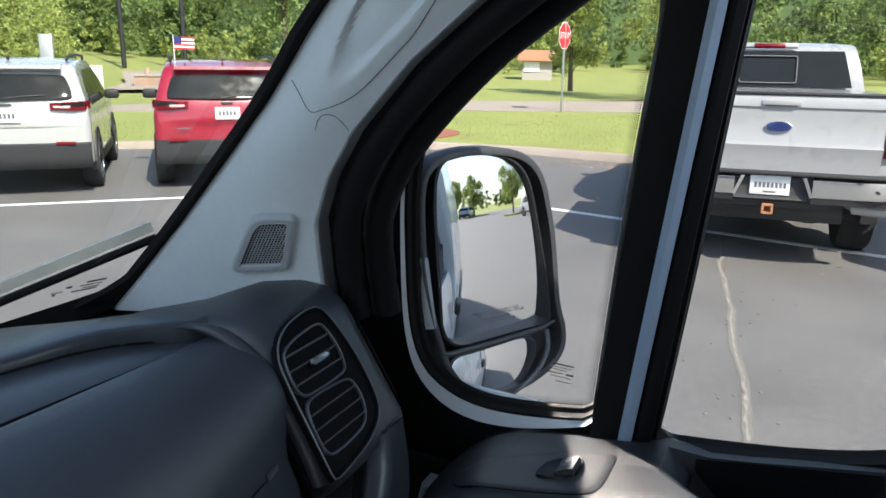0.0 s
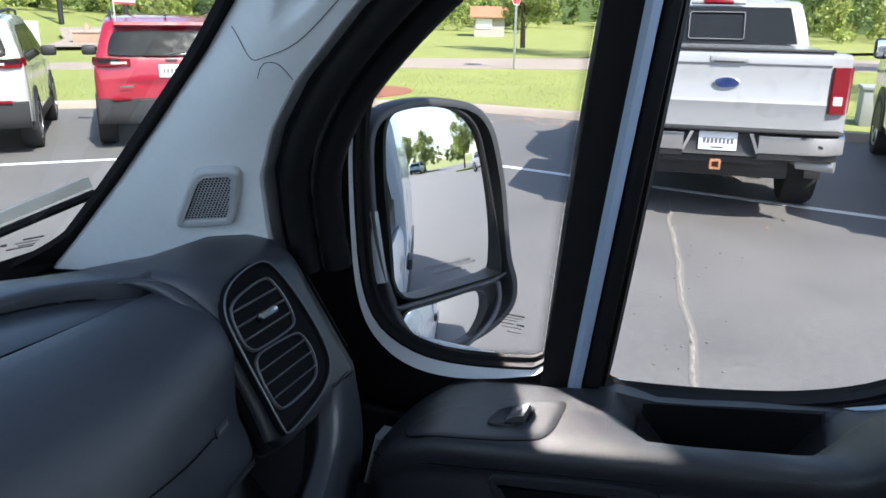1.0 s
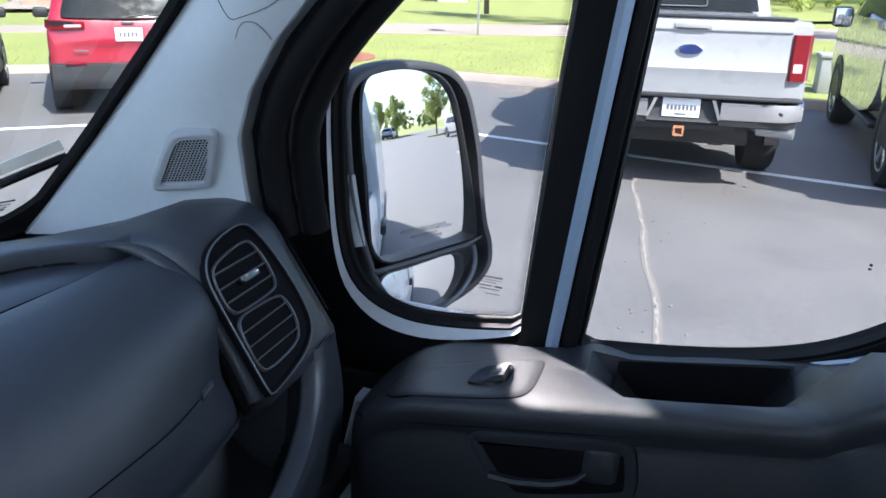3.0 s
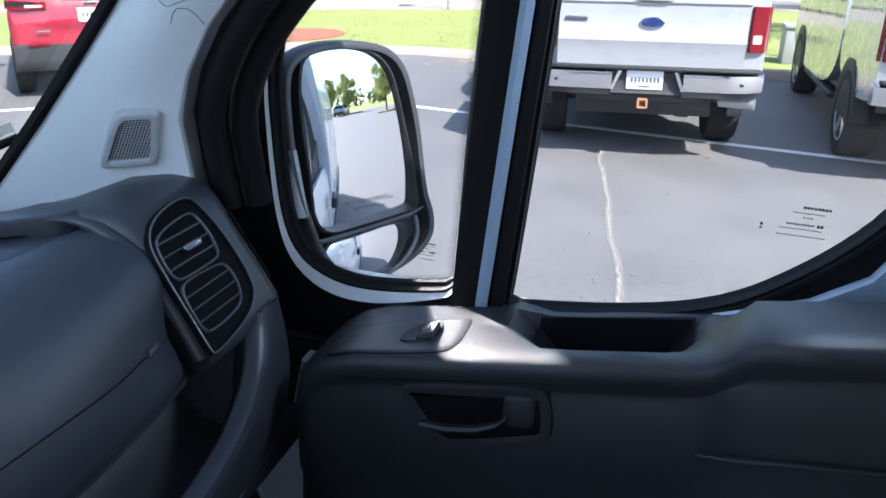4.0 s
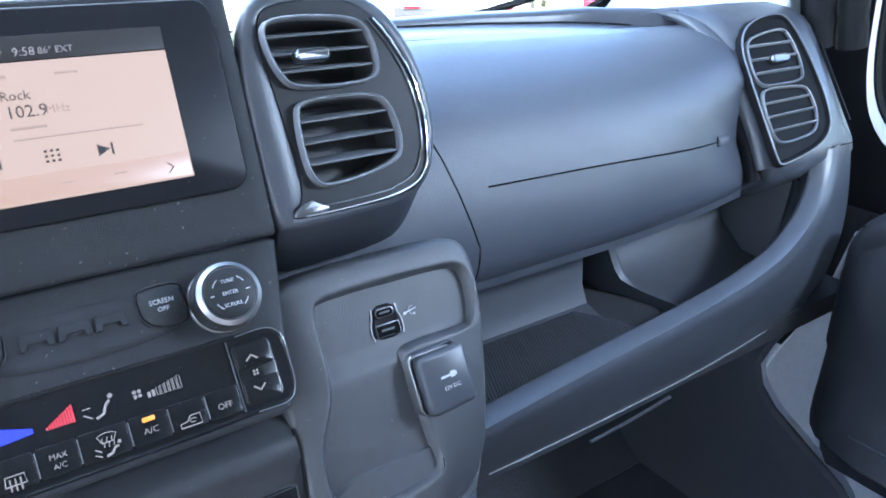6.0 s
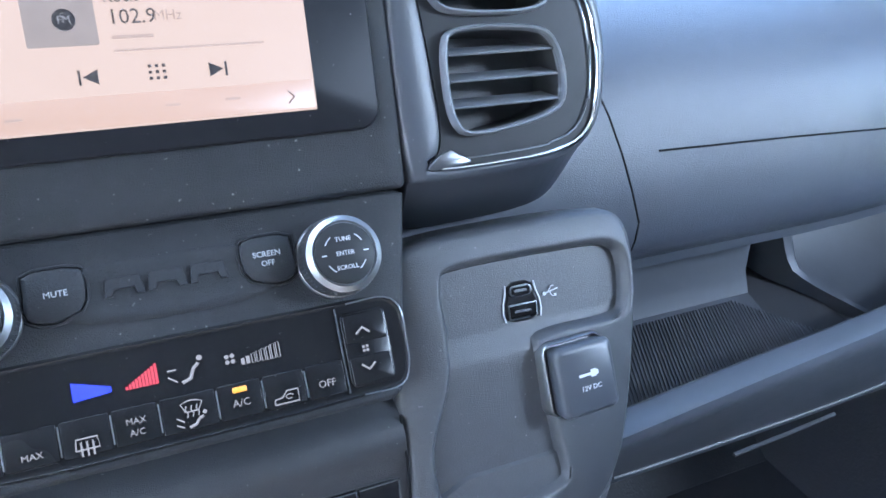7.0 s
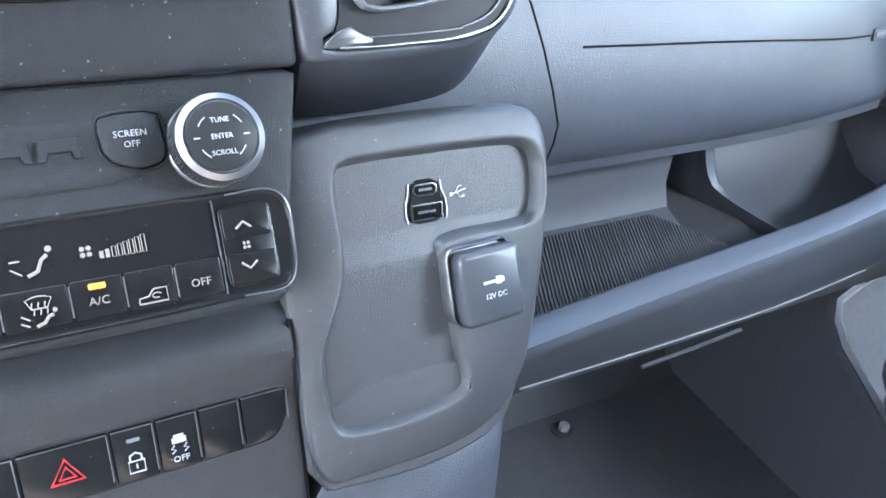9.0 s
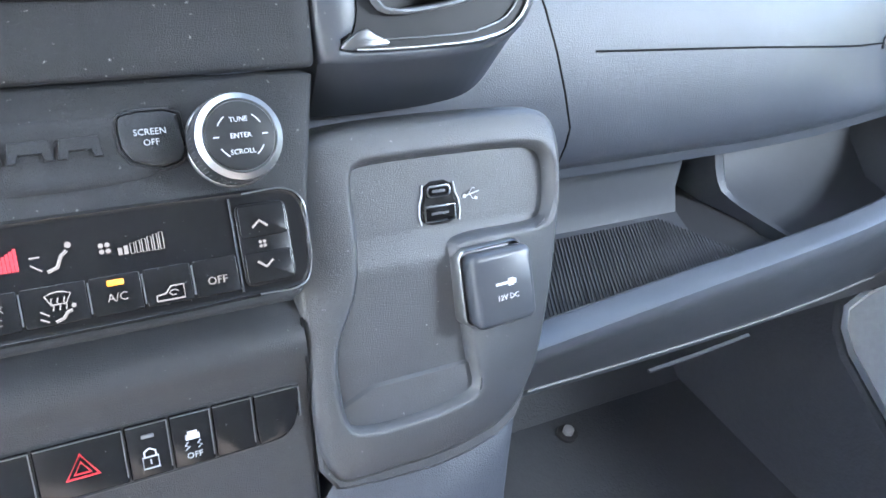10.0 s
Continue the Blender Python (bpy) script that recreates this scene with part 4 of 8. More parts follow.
# housing of the outer vents with its arch
def housing():
    rows = []
    for x, g in ((0.7345, 0.30), (0.737, 0.12), (0.743, 0.03), (0.752, 0.0), (0.80, 0.0), (0.86, 0.0), (0.895, 0.0), (0.912, 0.012), (0.922, 0.045)):
        k = max(0, (0.752 - x) / 0.02)
        rows.append([(x, 0.16 + g * 0.1, 1.235 + 0.01 * k), (x, 0.105 + g * 0.3, 1.248 + 0.008 * k), (x, 0.078 + g * 0.35, 1.272), (x, 0.068 + g * 0.35, 1.290), (x, 0.072 + g * 0.35, 1.304), (x, 0.112 + g * 0.33, 1.364 - g * 0.02), (x, 0.150 + g * 0.28, 1.420 - g * 0.04), (x, 0.160 + g * 0.26, 1.433 - g * 0.06), (x, 0.172 + g * 0.22, 1.443 - g * 0.07), (x, 0.195 + g * 0.16, 1.452 - g * 0.06), (x, 0.23 + g * 0.08, 1.456 - g * 0.05), (x, 0.28, 1.452 - g * 0.03 - fall(x, 0.28)), (x, 0.36, 1.440 - fall(x, 0.36)), (x, 0.45, 1.42 - fall(x, 0.45)), (x, 0.45, 1.235)])
    return loft(rows)


part("vent_housing", housing(), DASH_SMOOTH, dash, "smooth dark housing round the outer air vents", True, 60)
arch = curve_pts([(0.688, 0.284, 1.4440), (0.703, 0.266, 1.4455), (0.720, 0.248, 1.4455), (0.732, 0.217, 1.437), (0.739, 0.178, 1.410), (0.742, 0.14, 1.365), (0.742, 0.11, 1.32), (0.740, 0.09, 1.285)], 30)
# black tube along the arch's underside, standing in for the shadow there
part("arch_gap", tube([p + Vector((-0.011, -0.002, -0.010)) for p in arch[8:]], [0.003 + 0.006 * min(1, i / 8) for i in range(22)], 10), DEEP, dash, "black tube painted as the shade under the arch")
part("arch", tube([p + Vector((-0.001, -0.005, 0.003)) for p in arch[3:]], [0.0015 + 0.0125 * min(1, i / 13) ** 0.8 for i in range(27)], 14), DASH_SMOOTH, dash, "rounded arch running into the vent housing")
slot = [(0.9095, 0.1490 + 0.68 * (z - 1.42), z) for z in (1.412, 1.39, 1.365, 1.34, 1.325)]
part("side_slot", sweep(slot, [(-0.0014, -0.002), (0.0014, -0.002), (0.0014, 0.0022), (-0.0014, 0.0022)], (0, -0.8, 0.5)), DEEP, dash, "dark narrow slot beside the vents")


def air_vent(P, edge, upper, lower, tab, label, group, at, sub, well=0.0):
    """Two stacked outlets with rims, slats and a tab on one dark plate; well: how deep the ducts go."""
    ob = thing("air_vent", label, "air vent", at, group)
    out = smooth_loop(edge, 72, 2)
    outlets = [smooth_loop(o, 56, 2) for o in (upper, lower)]
    if well:
        part("surround", holed(P, out, [inset(o, -0.0005) for o in outlets], -0.003), VENTPLATE, ob, "dark vent plate", False)
        strip = [(p.x, p.y) for p in out if p.x > 0.128 and p.y < 0.118 and (p.x > 0.18 or p.y < -0.006)]
        strip.sort(key=lambda q: math.atan2(q[1] - 0.055, q[0] - 0.15))
        for off, rad, m in ((0.0006, 0.0009, sub), (0.0052, 0.0005, DARKSATIN)):
            row = [P(x - (off if x > 0.2 else 0), y + (off if y < 0.02 else 0), 0.0012) for x, y in strip]
            part("chrome_strip", tube(row, rad, 8), m, ob, "thin bright chrome edge")
        foot = [(0.1190, -0.0100), (0.1350, 0.0008), (0.1400, -0.0030), (0.152, -0.0088), (0.128, -0.0110)]
        part("chrome_foot", pad(P, smooth_loop(foot, 24, 1), 0.0016, 0.0006), DARKSATIN, ob, "flat silver foot of the vent edge")
    else:
        part("surround", rings(P, [(inset(out, -0.002), -0.004), (inset(out, -0.001), 0.0035), (inset(out, 0.003), 0.0045), (inset(out, 0.0055), 0.001)]), DEEP, ob, "black vent plate")
        part("chrome_strip", rings(P, [(inset(out, -0.0008), 0.002), (inset(out, -0.0006), 0.0050), (inset(out, 0.0008), 0.0053), (inset(out, 0.0014), 0.0035)], (False, False)), sub, ob, "thin bright chrome edge")
    for lp2 in outlets:
        outlet = part("outlet", rings(P, [(inset(lp2, -0.0016), 0.000), (inset(lp2, -0.0013), 0.0055), (inset(lp2, -0.0004), 0.0068), (inset(lp2, 0.0007), 0.0062), (inset(lp2, 0.0016), 0.001)], (False, False)), RIMGREY, ob, "rounded grey outlet rim")
        # without a well this is a flat plate, painted black for a duct's shade
        part("duct", rings(P, [(inset(lp2, 0.0013), 0.0030), (inset(lp2, 0.0018), 0.0018 - well)]), DARK if well else DEEP, outlet)
        bs = [p.y for p in lp2]
        b0, b1 = min(bs), max(bs)
        for j in range(3):
            b = b0 + (b1 - b0) * (j + 1) / 4
            near = sorted(((abs(p.y - b), p.x) for p in lp2))[:6]
            l, r = min(q[1] for q in near) + 0.003, max(q[1] for q in near) - 0.003
            prof = [(-0.0014, 0.0022), (-0.0006, 0.0022), (0.0012, 0.0060), (0.0009, 0.0067), (0.0001, 0.0064)]
            if well:
                prof = [(0.0050, -0.016), (0.0060, -0.016), (0.0012, 0.0030), (0.0004, 0.0036), (-0.0004, 0.0028)]
            part("slat", loft([[P(x, b + q, c) for q, c in prof] for x in (l, r)]), RIMGREY, outlet, "", True)
    tl = rrect(tab[0], tab[1], tab[2], tab[3], (tab[3] - tab[1]) * 0.45)
    part("tab", rings(P, [(tl, 0.002), (tl, 0.008), (inset(tl, 0.0012), 0.0095), (inset(tl, 0.0024), 0.0085)]), DARKSATIN, ob, "grey adjusting tab")
    return ob


RV = plane((0.825, 0.112 - 0.001, 1.364 + 0.001), (0, 0.562, 0.827))
air_vent(RV, [(-0.030, 0.100), (0.022, 0.103), (0.036, 0.080), (0.046, 0.030), (0.046, -0.018), (0.036, -0.052), (0.0, -0.070), (-0.05, -0.078), (-0.088, -0.081), (-0.0935, -0.079), (-0.092, -0.04), (-0.089, 0.03), (-0.085, 0.066), (-0.066, 0.088)],
         [(-0.077, 0.062), (-0.066, 0.073), (-0.035, 0.079), (0.006, 0.082), (0.014, 0.074), (0.020, 0.045), (0.015, 0.020), (0.006, 0.0135), (-0.066, 0.0135), (-0.077, 0.019), (-0.081, 0.03)],
         [(-0.082, -0.002), (-0.075, 0.008), (-0.058, 0.0105), (0.004, 0.007), (0.013, 0.0), (0.016, -0.022), (0.005, -0.046), (-0.014, -0.0545), (-0.074, -0.057), (-0.085, -0.050), (-0.086, -0.03)],
         (-0.040, 0.0385, -0.005, 0.0495), "black outer air vent with two outlets and chrome edge", "dashboard air vents", (0.78, 0.11, 1.36), RIMGREY)
part("housing_seam", tube([(0.846, 0.0672, 1.3027), (0.870, 0.0670, 1.3025), (0.897, 0.0670, 1.3020)], 0.0008, 6), DEEP, dash, "thin seam below the vent housing")

# ---- centre vents hood ----
QP = plane((0, 0.045, 1.385), (0, 0.371, 0.928))
hood_lp = smooth_loop([(0.1085, -0.0145), (0.120, -0.0180), (0.205, -0.0160), (0.231, -0.0045), (0.2435, 0.02), (0.247, 0.06), (0.238, 0.10), (0.215, 0.132), (0.17, 0.138), (0.1085, 0.137)], 72, 2)
low_lp = [(q[0] * 0.94 + 0.008, q[1] - 0.028 if q[1] < 0.02 else q[1] - 0.01) for q in hood_lp]
vent_edge = [(0.134, 0.000), (0.120, -0.0075), (0.123, -0.0110), (0.160, -0.0112), (0.206, -0.0095), (0.228, -0.001), (0.2365, 0.022), (0.2385, 0.06), (0.2255, 0.0965), (0.200, 0.130), (0.145, 0.130), (0.122, 0.122), (0.129, 0.060)]
v_out = smooth_loop(vent_edge, 72, 2)
part("vent_hood", rings(QP, [(low_lp, -0.075), (low_lp, -0.035), (inset(hood_lp, -0.001), -0.008), (hood_lp, -0.003), (inset(hood_lp, 0.003), -0.0005), (inset(v_out, -0.0015), 0.0), (inset(v_out, -0.0003), -0.001), (inset(v_out, -0.0003), -0.036)], (True, True)), DASH_SMOOTH, dash, "smooth hood round the centre air vents", True, 60)
air_vent(QP, vent_edge,
         [(0.1245, 0.110), (0.133, 0.1195), (0.190, 0.117), (0.2035, 0.108), (0.2065, 0.082), (0.199, 0.0715), (0.144, 0.0725), (0.1325, 0.080)],
         [(0.1365, 0.057), (0.1445, 0.065), (0.198, 0.0635), (0.209, 0.053), (0.2125, 0.026), (0.204, 0.0135), (0.152, 0.0055), (0.1375, 0.0120)],
         (0.1435, 0.0885, 0.1690, 0.0975), "black centre air vent with two outlets and chrome edge", "dashboard air vents", (0.17, 0.06, 1.43), CHROME, 0.03)

# ---- centre stack with touchscreen ----
CX = -0.021
stack = thing("centre_stack", "dark grey centre stack panel with screen and climate controls", "centre console", (CX, 0.05, 1.2))
ST = plane((CX, 0.045, 1.368), (0, 0.584, 0.812))
SQ = plane((CX, 0.045, 1.385), (0, 0.371, 0.928))
# upper surround
up_lp = lambda d: rrect(-0.1295 + d, -0.0175 + d, 0.1295 - d, 0.140 - d, 0.004, 4)
part("upper_surround", rings(SQ, [(up_lp(0), -0.07), (up_lp(0), -0.003), (up_lp(0.001), -0.0012), (up_lp(0.003), 0.0), (up_lp(0.0105), -0.001)]), STACK, stack, "dark frame round the screen")
bez = rrect(-0.118, 0.016, 0.118, 0.134, 0.012)
bz = part("touchscreen", pad(SQ, bez, 0.004, 0.0015), SCREENGLASS, stack, "glossy black touchscreen, switched on")
part("display", pad(SQ, rrect(-0.0845, 0.0285, 0.0845, 0.1045, 0.0006, 2), 0.0046, 0.0002), SCREEN, bz, "lit pale peach radio display")
part("status_bar", pad(SQ, rrect(-0.0845, 0.1050, 0.0845, 0.1185, 0.0006, 2), 0.0046, 0.0002), SCREEN_DIM, bz, "dark lit status bar")
part("cover_tile", pad(SQ, rrect(-0.041, 0.066, -0.0115, 0.0890, 0.001, 2), 0.0050, 0.0002), SCREEN_TILE, bz)
part("wifi_symbol", rings(SQ, [([(-0.0085, 0.1105), (-0.0045, 0.1125), (-0.0005, 0.1105), (-0.0045, 0.1062)], 0.0046), ([(-0.0085, 0.1105), (-0.0045, 0.1125), (-0.0005, 0.1105), (-0.0045, 0.1062)], 0.0053)]), LIT_WHITE, bz)
part("bell_symbol", join(bars(SQ, [(-0.0125, 0.1065, -0.0120, 0.1130)], 0.0053, 0.0046), rings(SQ, [([(-0.021, 0.1072), (-0.0165, 0.1072), (-0.0175, 0.1095), (-0.0180, 0.1115), (-0.0195, 0.1115), (-0.020, 0.1095)], 0.0046), ([(-0.021, 0.1072), (-0.0165, 0.1072), (-0.0175, 0.1095), (-0.0180, 0.1115), (-0.0195, 0.1115), (-0.020, 0.1095)], 0.0053)])), LIT_WHITE, bz)
part("station_disc", cyl(SQ(-0.0245, 0.0775, 0.0051), SQ(0, 0, 1) - SQ(0, 0, 0), 0.0048, 0.0003, 24), SCREEN_INK, bz)
part("footer", pad(SQ, rrect(-0.0835, 0.0292, 0.0835, 0.0435, 0.0006, 2), 0.0049, 0.0001), mat("lit_display_footer", (1.0, 0.68, 0.52), 0.3, glow=0.029, var=0.02), bz)
for name, s, sz, a, b, m in (("title", "Rock", 0.0072, 0.0, 0.0865, SCREEN_SOFT), ("frequency", "102.9", 0.0095, 0.004, 0.0776, SCREEN_SOFT), ("unit", "MHz", 0.0066, 0.0195, 0.0776, SCREEN_FAINT), ("clock", "9:58", 0.0066, 0.0095, 0.1095, LIT_WHITE), ("temperature", "86\u00b0 EXT", 0.0052, 0.0255, 0.1095, LIT_WHITE), ("band_name", "FM", 0.0045, -0.0245, 0.0775, LIT_WHITE)):
    letters(name, s, sz, SQ, a, b, 0.0053, m, bz)
part("track_symbol", join(rings(SQ, [([(0.0345, 0.0485), (0.0410, 0.0518), (0.0345, 0.0551)], 0.0046), ([(0.0345, 0.0485), (0.0410, 0.0518), (0.0345, 0.0551)], 0.0054)]), bars(SQ, [(0.0418, 0.0485, 0.0428, 0.0551)], 0.0054, 0.0046)), SCREEN_INK, bz)
part("track_symbol", join(rings(SQ, [([(-0.0145, 0.0487), (-0.0145, 0.0553), (-0.0210, 0.0520)], 0.0046), ([(-0.0145, 0.0487), (-0.0145, 0.0553), (-0.0210, 0.0520)], 0.0054)]), bars(SQ, [(-0.0228, 0.0487, -0.0218, 0.0553)], 0.0054, 0.0046)), SCREEN_INK, bz)
part("keypad_symbol", bars(SQ, [(0.0072 + 0.0031 * i, 0.0490 + 0.0028 * j, 0.0086 + 0.0031 * i, 0.0503 + 0.0028 * j) for i in range(3) for j in range(3)], 0.0054, 0.0046), SCREEN_INK, bz)
part("chevron", tube([SQ(0.0705, 0.0388, 0.0052), SQ(0.0735, 0.0358, 0.0052), SQ(0.0705, 0.0328, 0.0052)], 0.0004, 6), SCREEN_INK, bz)
for r in [(-0.045, 0.0962, -0.021, 0.0980), (-0.018, 0.0962, -0.002, 0.0980), (0.022, 0.0962, 0.034, 0.0974), (-0.006, 0.0682, 0.012, 0.0697), (-0.006, 0.0625, 0.062, 0.0635), (-0.020, 0.0925, -0.010, 0.0931), (-0.055, 0.0352, -0.048, 0.0365), (0.012, 0.0362, 0.019, 0.0374), (0.040, 0.0367, 0.047, 0.0379)]:
    part("faint_line", bars(SQ, [r], 0.0052, 0.0046), SCREEN_FAINT, bz)

# lower face
face = smooth_loop([(-0.1295, -0.002), (0.1295, -0.002), (0.106, -0.113), (-0.106, -0.113)], 72, 0)
part("stack_face", rings(ST, [(face, -0.09), (face, -0.002), (inset(face, 0.0015), -0.0004), (inset(face, 0.003), 0.0)]), STACK, stack, "dark grained control face")
trough = smooth_loop([(-0.052, -0.044), (-0.055, -0.020), (0.045, -0.020), (0.055, -0.030), (0.050, -0.046)], 48, 2)
part("badge_trough", rings(ST, [(inset(trough, -0.003), 0.0002), (inset(trough, -0.001), 0.0014), (inset(trough, 0.002), 0.0010), (inset(trough, 0.006), 0.0004)]), STACK, stack)
for a in (-0.0195, 0.0, 0.0195):
    bl = [(a - 0.0090, -0.0345), (a - 0.0055, -0.0345), (a - 0.0045, -0.0312), (a + 0.0045, -0.0312), (a + 0.0055, -0.0345), (a + 0.0090, -0.0345), (a + 0.0078, -0.0255), (a - 0.0078, -0.0255)]
    part("badge_block", rings(ST, [(bl, 0.0), (bl, 0.0018), (inset(bl, 0.0004), 0.0022)]), STACK, stack, "raised plain emblem block", False)
for name, s, a0, a1 in (("screen_button", ("SCREEN", "OFF"), 0.036, 0.0645), ("mute_button", ("MUTE", ""), -0.0645, -0.036)):
    sgn = 1 if a0 > 0 else -1
    bl = smooth_loop([(sgn * x, y) for x, y in ((0.0345, -0.022), (0.0375, -0.0165), (0.0625, -0.0165), (0.0625, -0.026), (0.0635, -0.036), (0.0600, -0.0415), (0.049, -0.0430), (0.036, -0.0375))], 48, 1)
    bt = part(name, rings(ST, [(inset(bl, -0.0012), 0.0), (inset(bl, -0.0008), 0.0012), (bl, 0.0014), (inset(bl, 0.0006), -0.0002), (inset(bl, 0.0010), 0.0030), (inset(bl, 0.0028), 0.0042)]), STACK, stack, "dark push button")
    letters("lettering", s[0], 0.0040, ST, sgn * 0.0485, -0.0265 if s[1] else -0.029, 0.0044, WHITEINK, bt)
    if s[1]:
        letters("lettering", s[1], 0.0040, ST, sgn * 0.0485, -0.0312, 0.0044, WHITEINK, bt)
for sgn, name in ((1, "tune_knob"), (-1, "volume_knob")):
    KC = ST(sgn * 0.0842, -0.0342, 0)
    kn_axis = ST(0, 0, 1) - ST(0, 0, 0)
    KN = lambda a, b, c=0.0, s=sgn: ST(s * 0.0842 + a, -0.0342 + b, c)
    circ = lambda r, n=40: [(r * math.cos(2 * math.pi * k / n), r * math.sin(2 * math.pi * k / n)) for k in range(n)]
    knob = part(name, rings(KN, [(circ(0.0216), 0.0), (circ(0.0212), 0.0012), (circ(0.0206), 0.0016), (circ(0.0203), 0.0140), (circ(0.0196), 0.0185), (circ(0.0168), 0.0206), (circ(0.0160), 0.0196)]), BRUSHED, stack, "silver rotary knob")
    part("knob_face", rings(KN, [(circ(0.0158), 0.0190), (circ(0.0155), 0.0204), (circ(0.0147), 0.0209)]), VENTPLATE, knob, "dark knob face")
    part("knurl", join(*[box(KN(0.0204 * math.cos(t), 0.0204 * math.sin(t), 0.008), (0.0006, 0.0006, 0.0115), 0, (math.degrees(math.atan2(0.812, 0.584)), 0, 0)) for t in (2 * math.pi * k / 60 for k in range(60))]), BRUSHED, knob, "", False)
    if sgn > 0:
        for s, b in (("TUNE", 0.0072), ("ENTER", 0.0), ("SCROLL", -0.0072)):
            letters("lettering", s, 0.0032, KN, 0, b, 0.0211, WHITEINK, knob)
        part("dash_mark", bars(KN, [(-0.0122, -0.0003, -0.0096, 0.0003), (0.0096, -0.0003, 0.0122, 0.0003)], 0.0212, 0.0208), WHITEINK, knob)
        for a0, a1 in ((125, 152), (28, 55), (208, 235), (305, 332)):
            part("arc_mark", tube([KN(0.0108 * math.cos(radians(a)), 0.0108 * math.sin(radians(a)), 0.0211) for a in range(a0, a1 + 1, 9)], 0.0003, 5), WHITEINK, knob)
# climate panel
cl = smooth_loop([(-0.112, -0.062), (-0.113, -0.100), (-0.106, -0.1075), (0.104, -0.1075), (0.111, -0.102), (0.1135, -0.070), (0.108, -0.0595), (0.085, -0.0585), (-0.085, -0.0585), (-0.106, -0.0595)], 80, 1)
cp = part("climate_panel", rings(ST, [(inset(cl, -0.0018), -0.001), (inset(cl, -0.001), 0.0018), (cl, 0.0022), (inset(cl, 0.0012), 0.0012), (inset(cl, 0.002), 0.0012)]), PIANO, stack, "glossy black climate control panel")
part("chrome_line", tube([ST(a, b, 0.0024) for a, b in [(p.x, p.y) for p in curve_pts([(0.084, -0.0590, 0), (0.104, -0.0588, 0), (0.1125, -0.066, 0), (0.1130, -0.082, 0), (0.1115, -0.098, 0), (0.105, -0.1066, 0), (0.085, -0.107, 0)], 28)]], 0.0004, 6), BRUSHED, cp, "thin chrome line")
part("divider", bars(ST, [(0.0772, -0.1045, 0.0779, -0.0605)], 0.0026, 0.001), DASH_GREY, cp)
xs = [-0.106, -0.080, -0.057, -0.035, -0.014, 0.0125, 0.0345, 0.056, 0.077]
for k, (x0, x1) in enumerate(zip(xs, xs[1:])):
    b = part("button", pad(ST, rrect(x0 + 0.0004, -0.1035, x1 - 0.0004, -0.0862, 0.0012, 3), 0.0030, 0.0007), PIANO, cp, "glossy black climate button")
    part("edge_line", bars(ST, [(x0 - 0.0003, -0.1015, x0 + 0.0003, -0.0880)], 0.0034, 0.002), BRUSHED, b)
    cxx = (x0 + x1) / 2
    if k == 5:
        letters("lettering", "A/C", 0.0052, ST, cxx, -0.0963, 0.0034, LIT_WHITE, b)
        part("indicator", pad(ST, rrect(cxx - 0.0035, -0.0910, cxx + 0.0035, -0.0884, 0.0006, 2), 0.0040, 0.0003), LIT_AMBER, b, "lit amber indicator")
    elif k == 7:
        letters("lettering", "OFF", 0.0052, ST, cxx, -0.0968, 0.0034, LIT_WHITE, b)
    elif k == 3:
        letters("lettering", "MAX", 0.0042, ST, cxx, -0.0932, 0.0034, LIT_WHITE, b)
        letters("lettering", "A/C", 0.0042, ST, cxx, -0.0985, 0.0034, LIT_WHITE, b)
    elif k == 6:
        part("car_symbol", join(tube([ST(cxx + a, -0.099 + c, 0.0035) for a, c in ((-0.006, -0.0025), (-0.006, 0.0), (-0.002, 0.0005), (0.0005, 0.0035), (0.006, 0.0035), (0.006, -0.0025), (-0.006, -0.0025))], 0.0004, 5), tube([ST(cxx + 0.0015 + 0.002 * math.cos(t), -0.0985 + 0.0012 * math.sin(t), 0.0035) for t in (0.3, 1.2, 2.2, 3.2, 4.2, 5.2)], 0.0003, 5)), LIT_WHITE, b)
    elif k == 2:
        part("rear_window_symbol", join(tube([ST(cxx + a, -0.0985 + c, 0.0035) for a, c in ((-0.005, -0.002), (-0.0045, 0.003), (0.0045, 0.003), (0.005, -0.002), (-0.005, -0.002))], 0.0004, 5), bars(ST, [(cxx - 0.003 + 0.0025 * i, -0.1035, cxx - 0.0022 + 0.0025 * i, -0.097) for i in range(3)], 0.0037, 0.003)), LIT_WHITE, b)
    elif k == 4:
        fanlines = [tube([ST(cxx + 0.0012 + a * 0.6 + 0.0006 * math.sin(q * 2.1), -0.0925 - 0.0048 + 0.0018 * q, 0.0035) for q in range(4)], 0.0003, 5) for a in (-0.0042, 0.0, 0.0042)]
        part("defrost_symbol", join(tube([ST(cxx + 0.0012 + a, -0.0925 + c, 0.0035) for a, c in ((-0.0050, 0.0018), (-0.0025, 0.0028), (0.0, 0.0031), (0.0025, 0.0028), (0.0050, 0.0018), (0.0030, -0.0022), (-0.0030, -0.0022))], 0.00032, 5, True), *fanlines), LIT_WHITE, b)
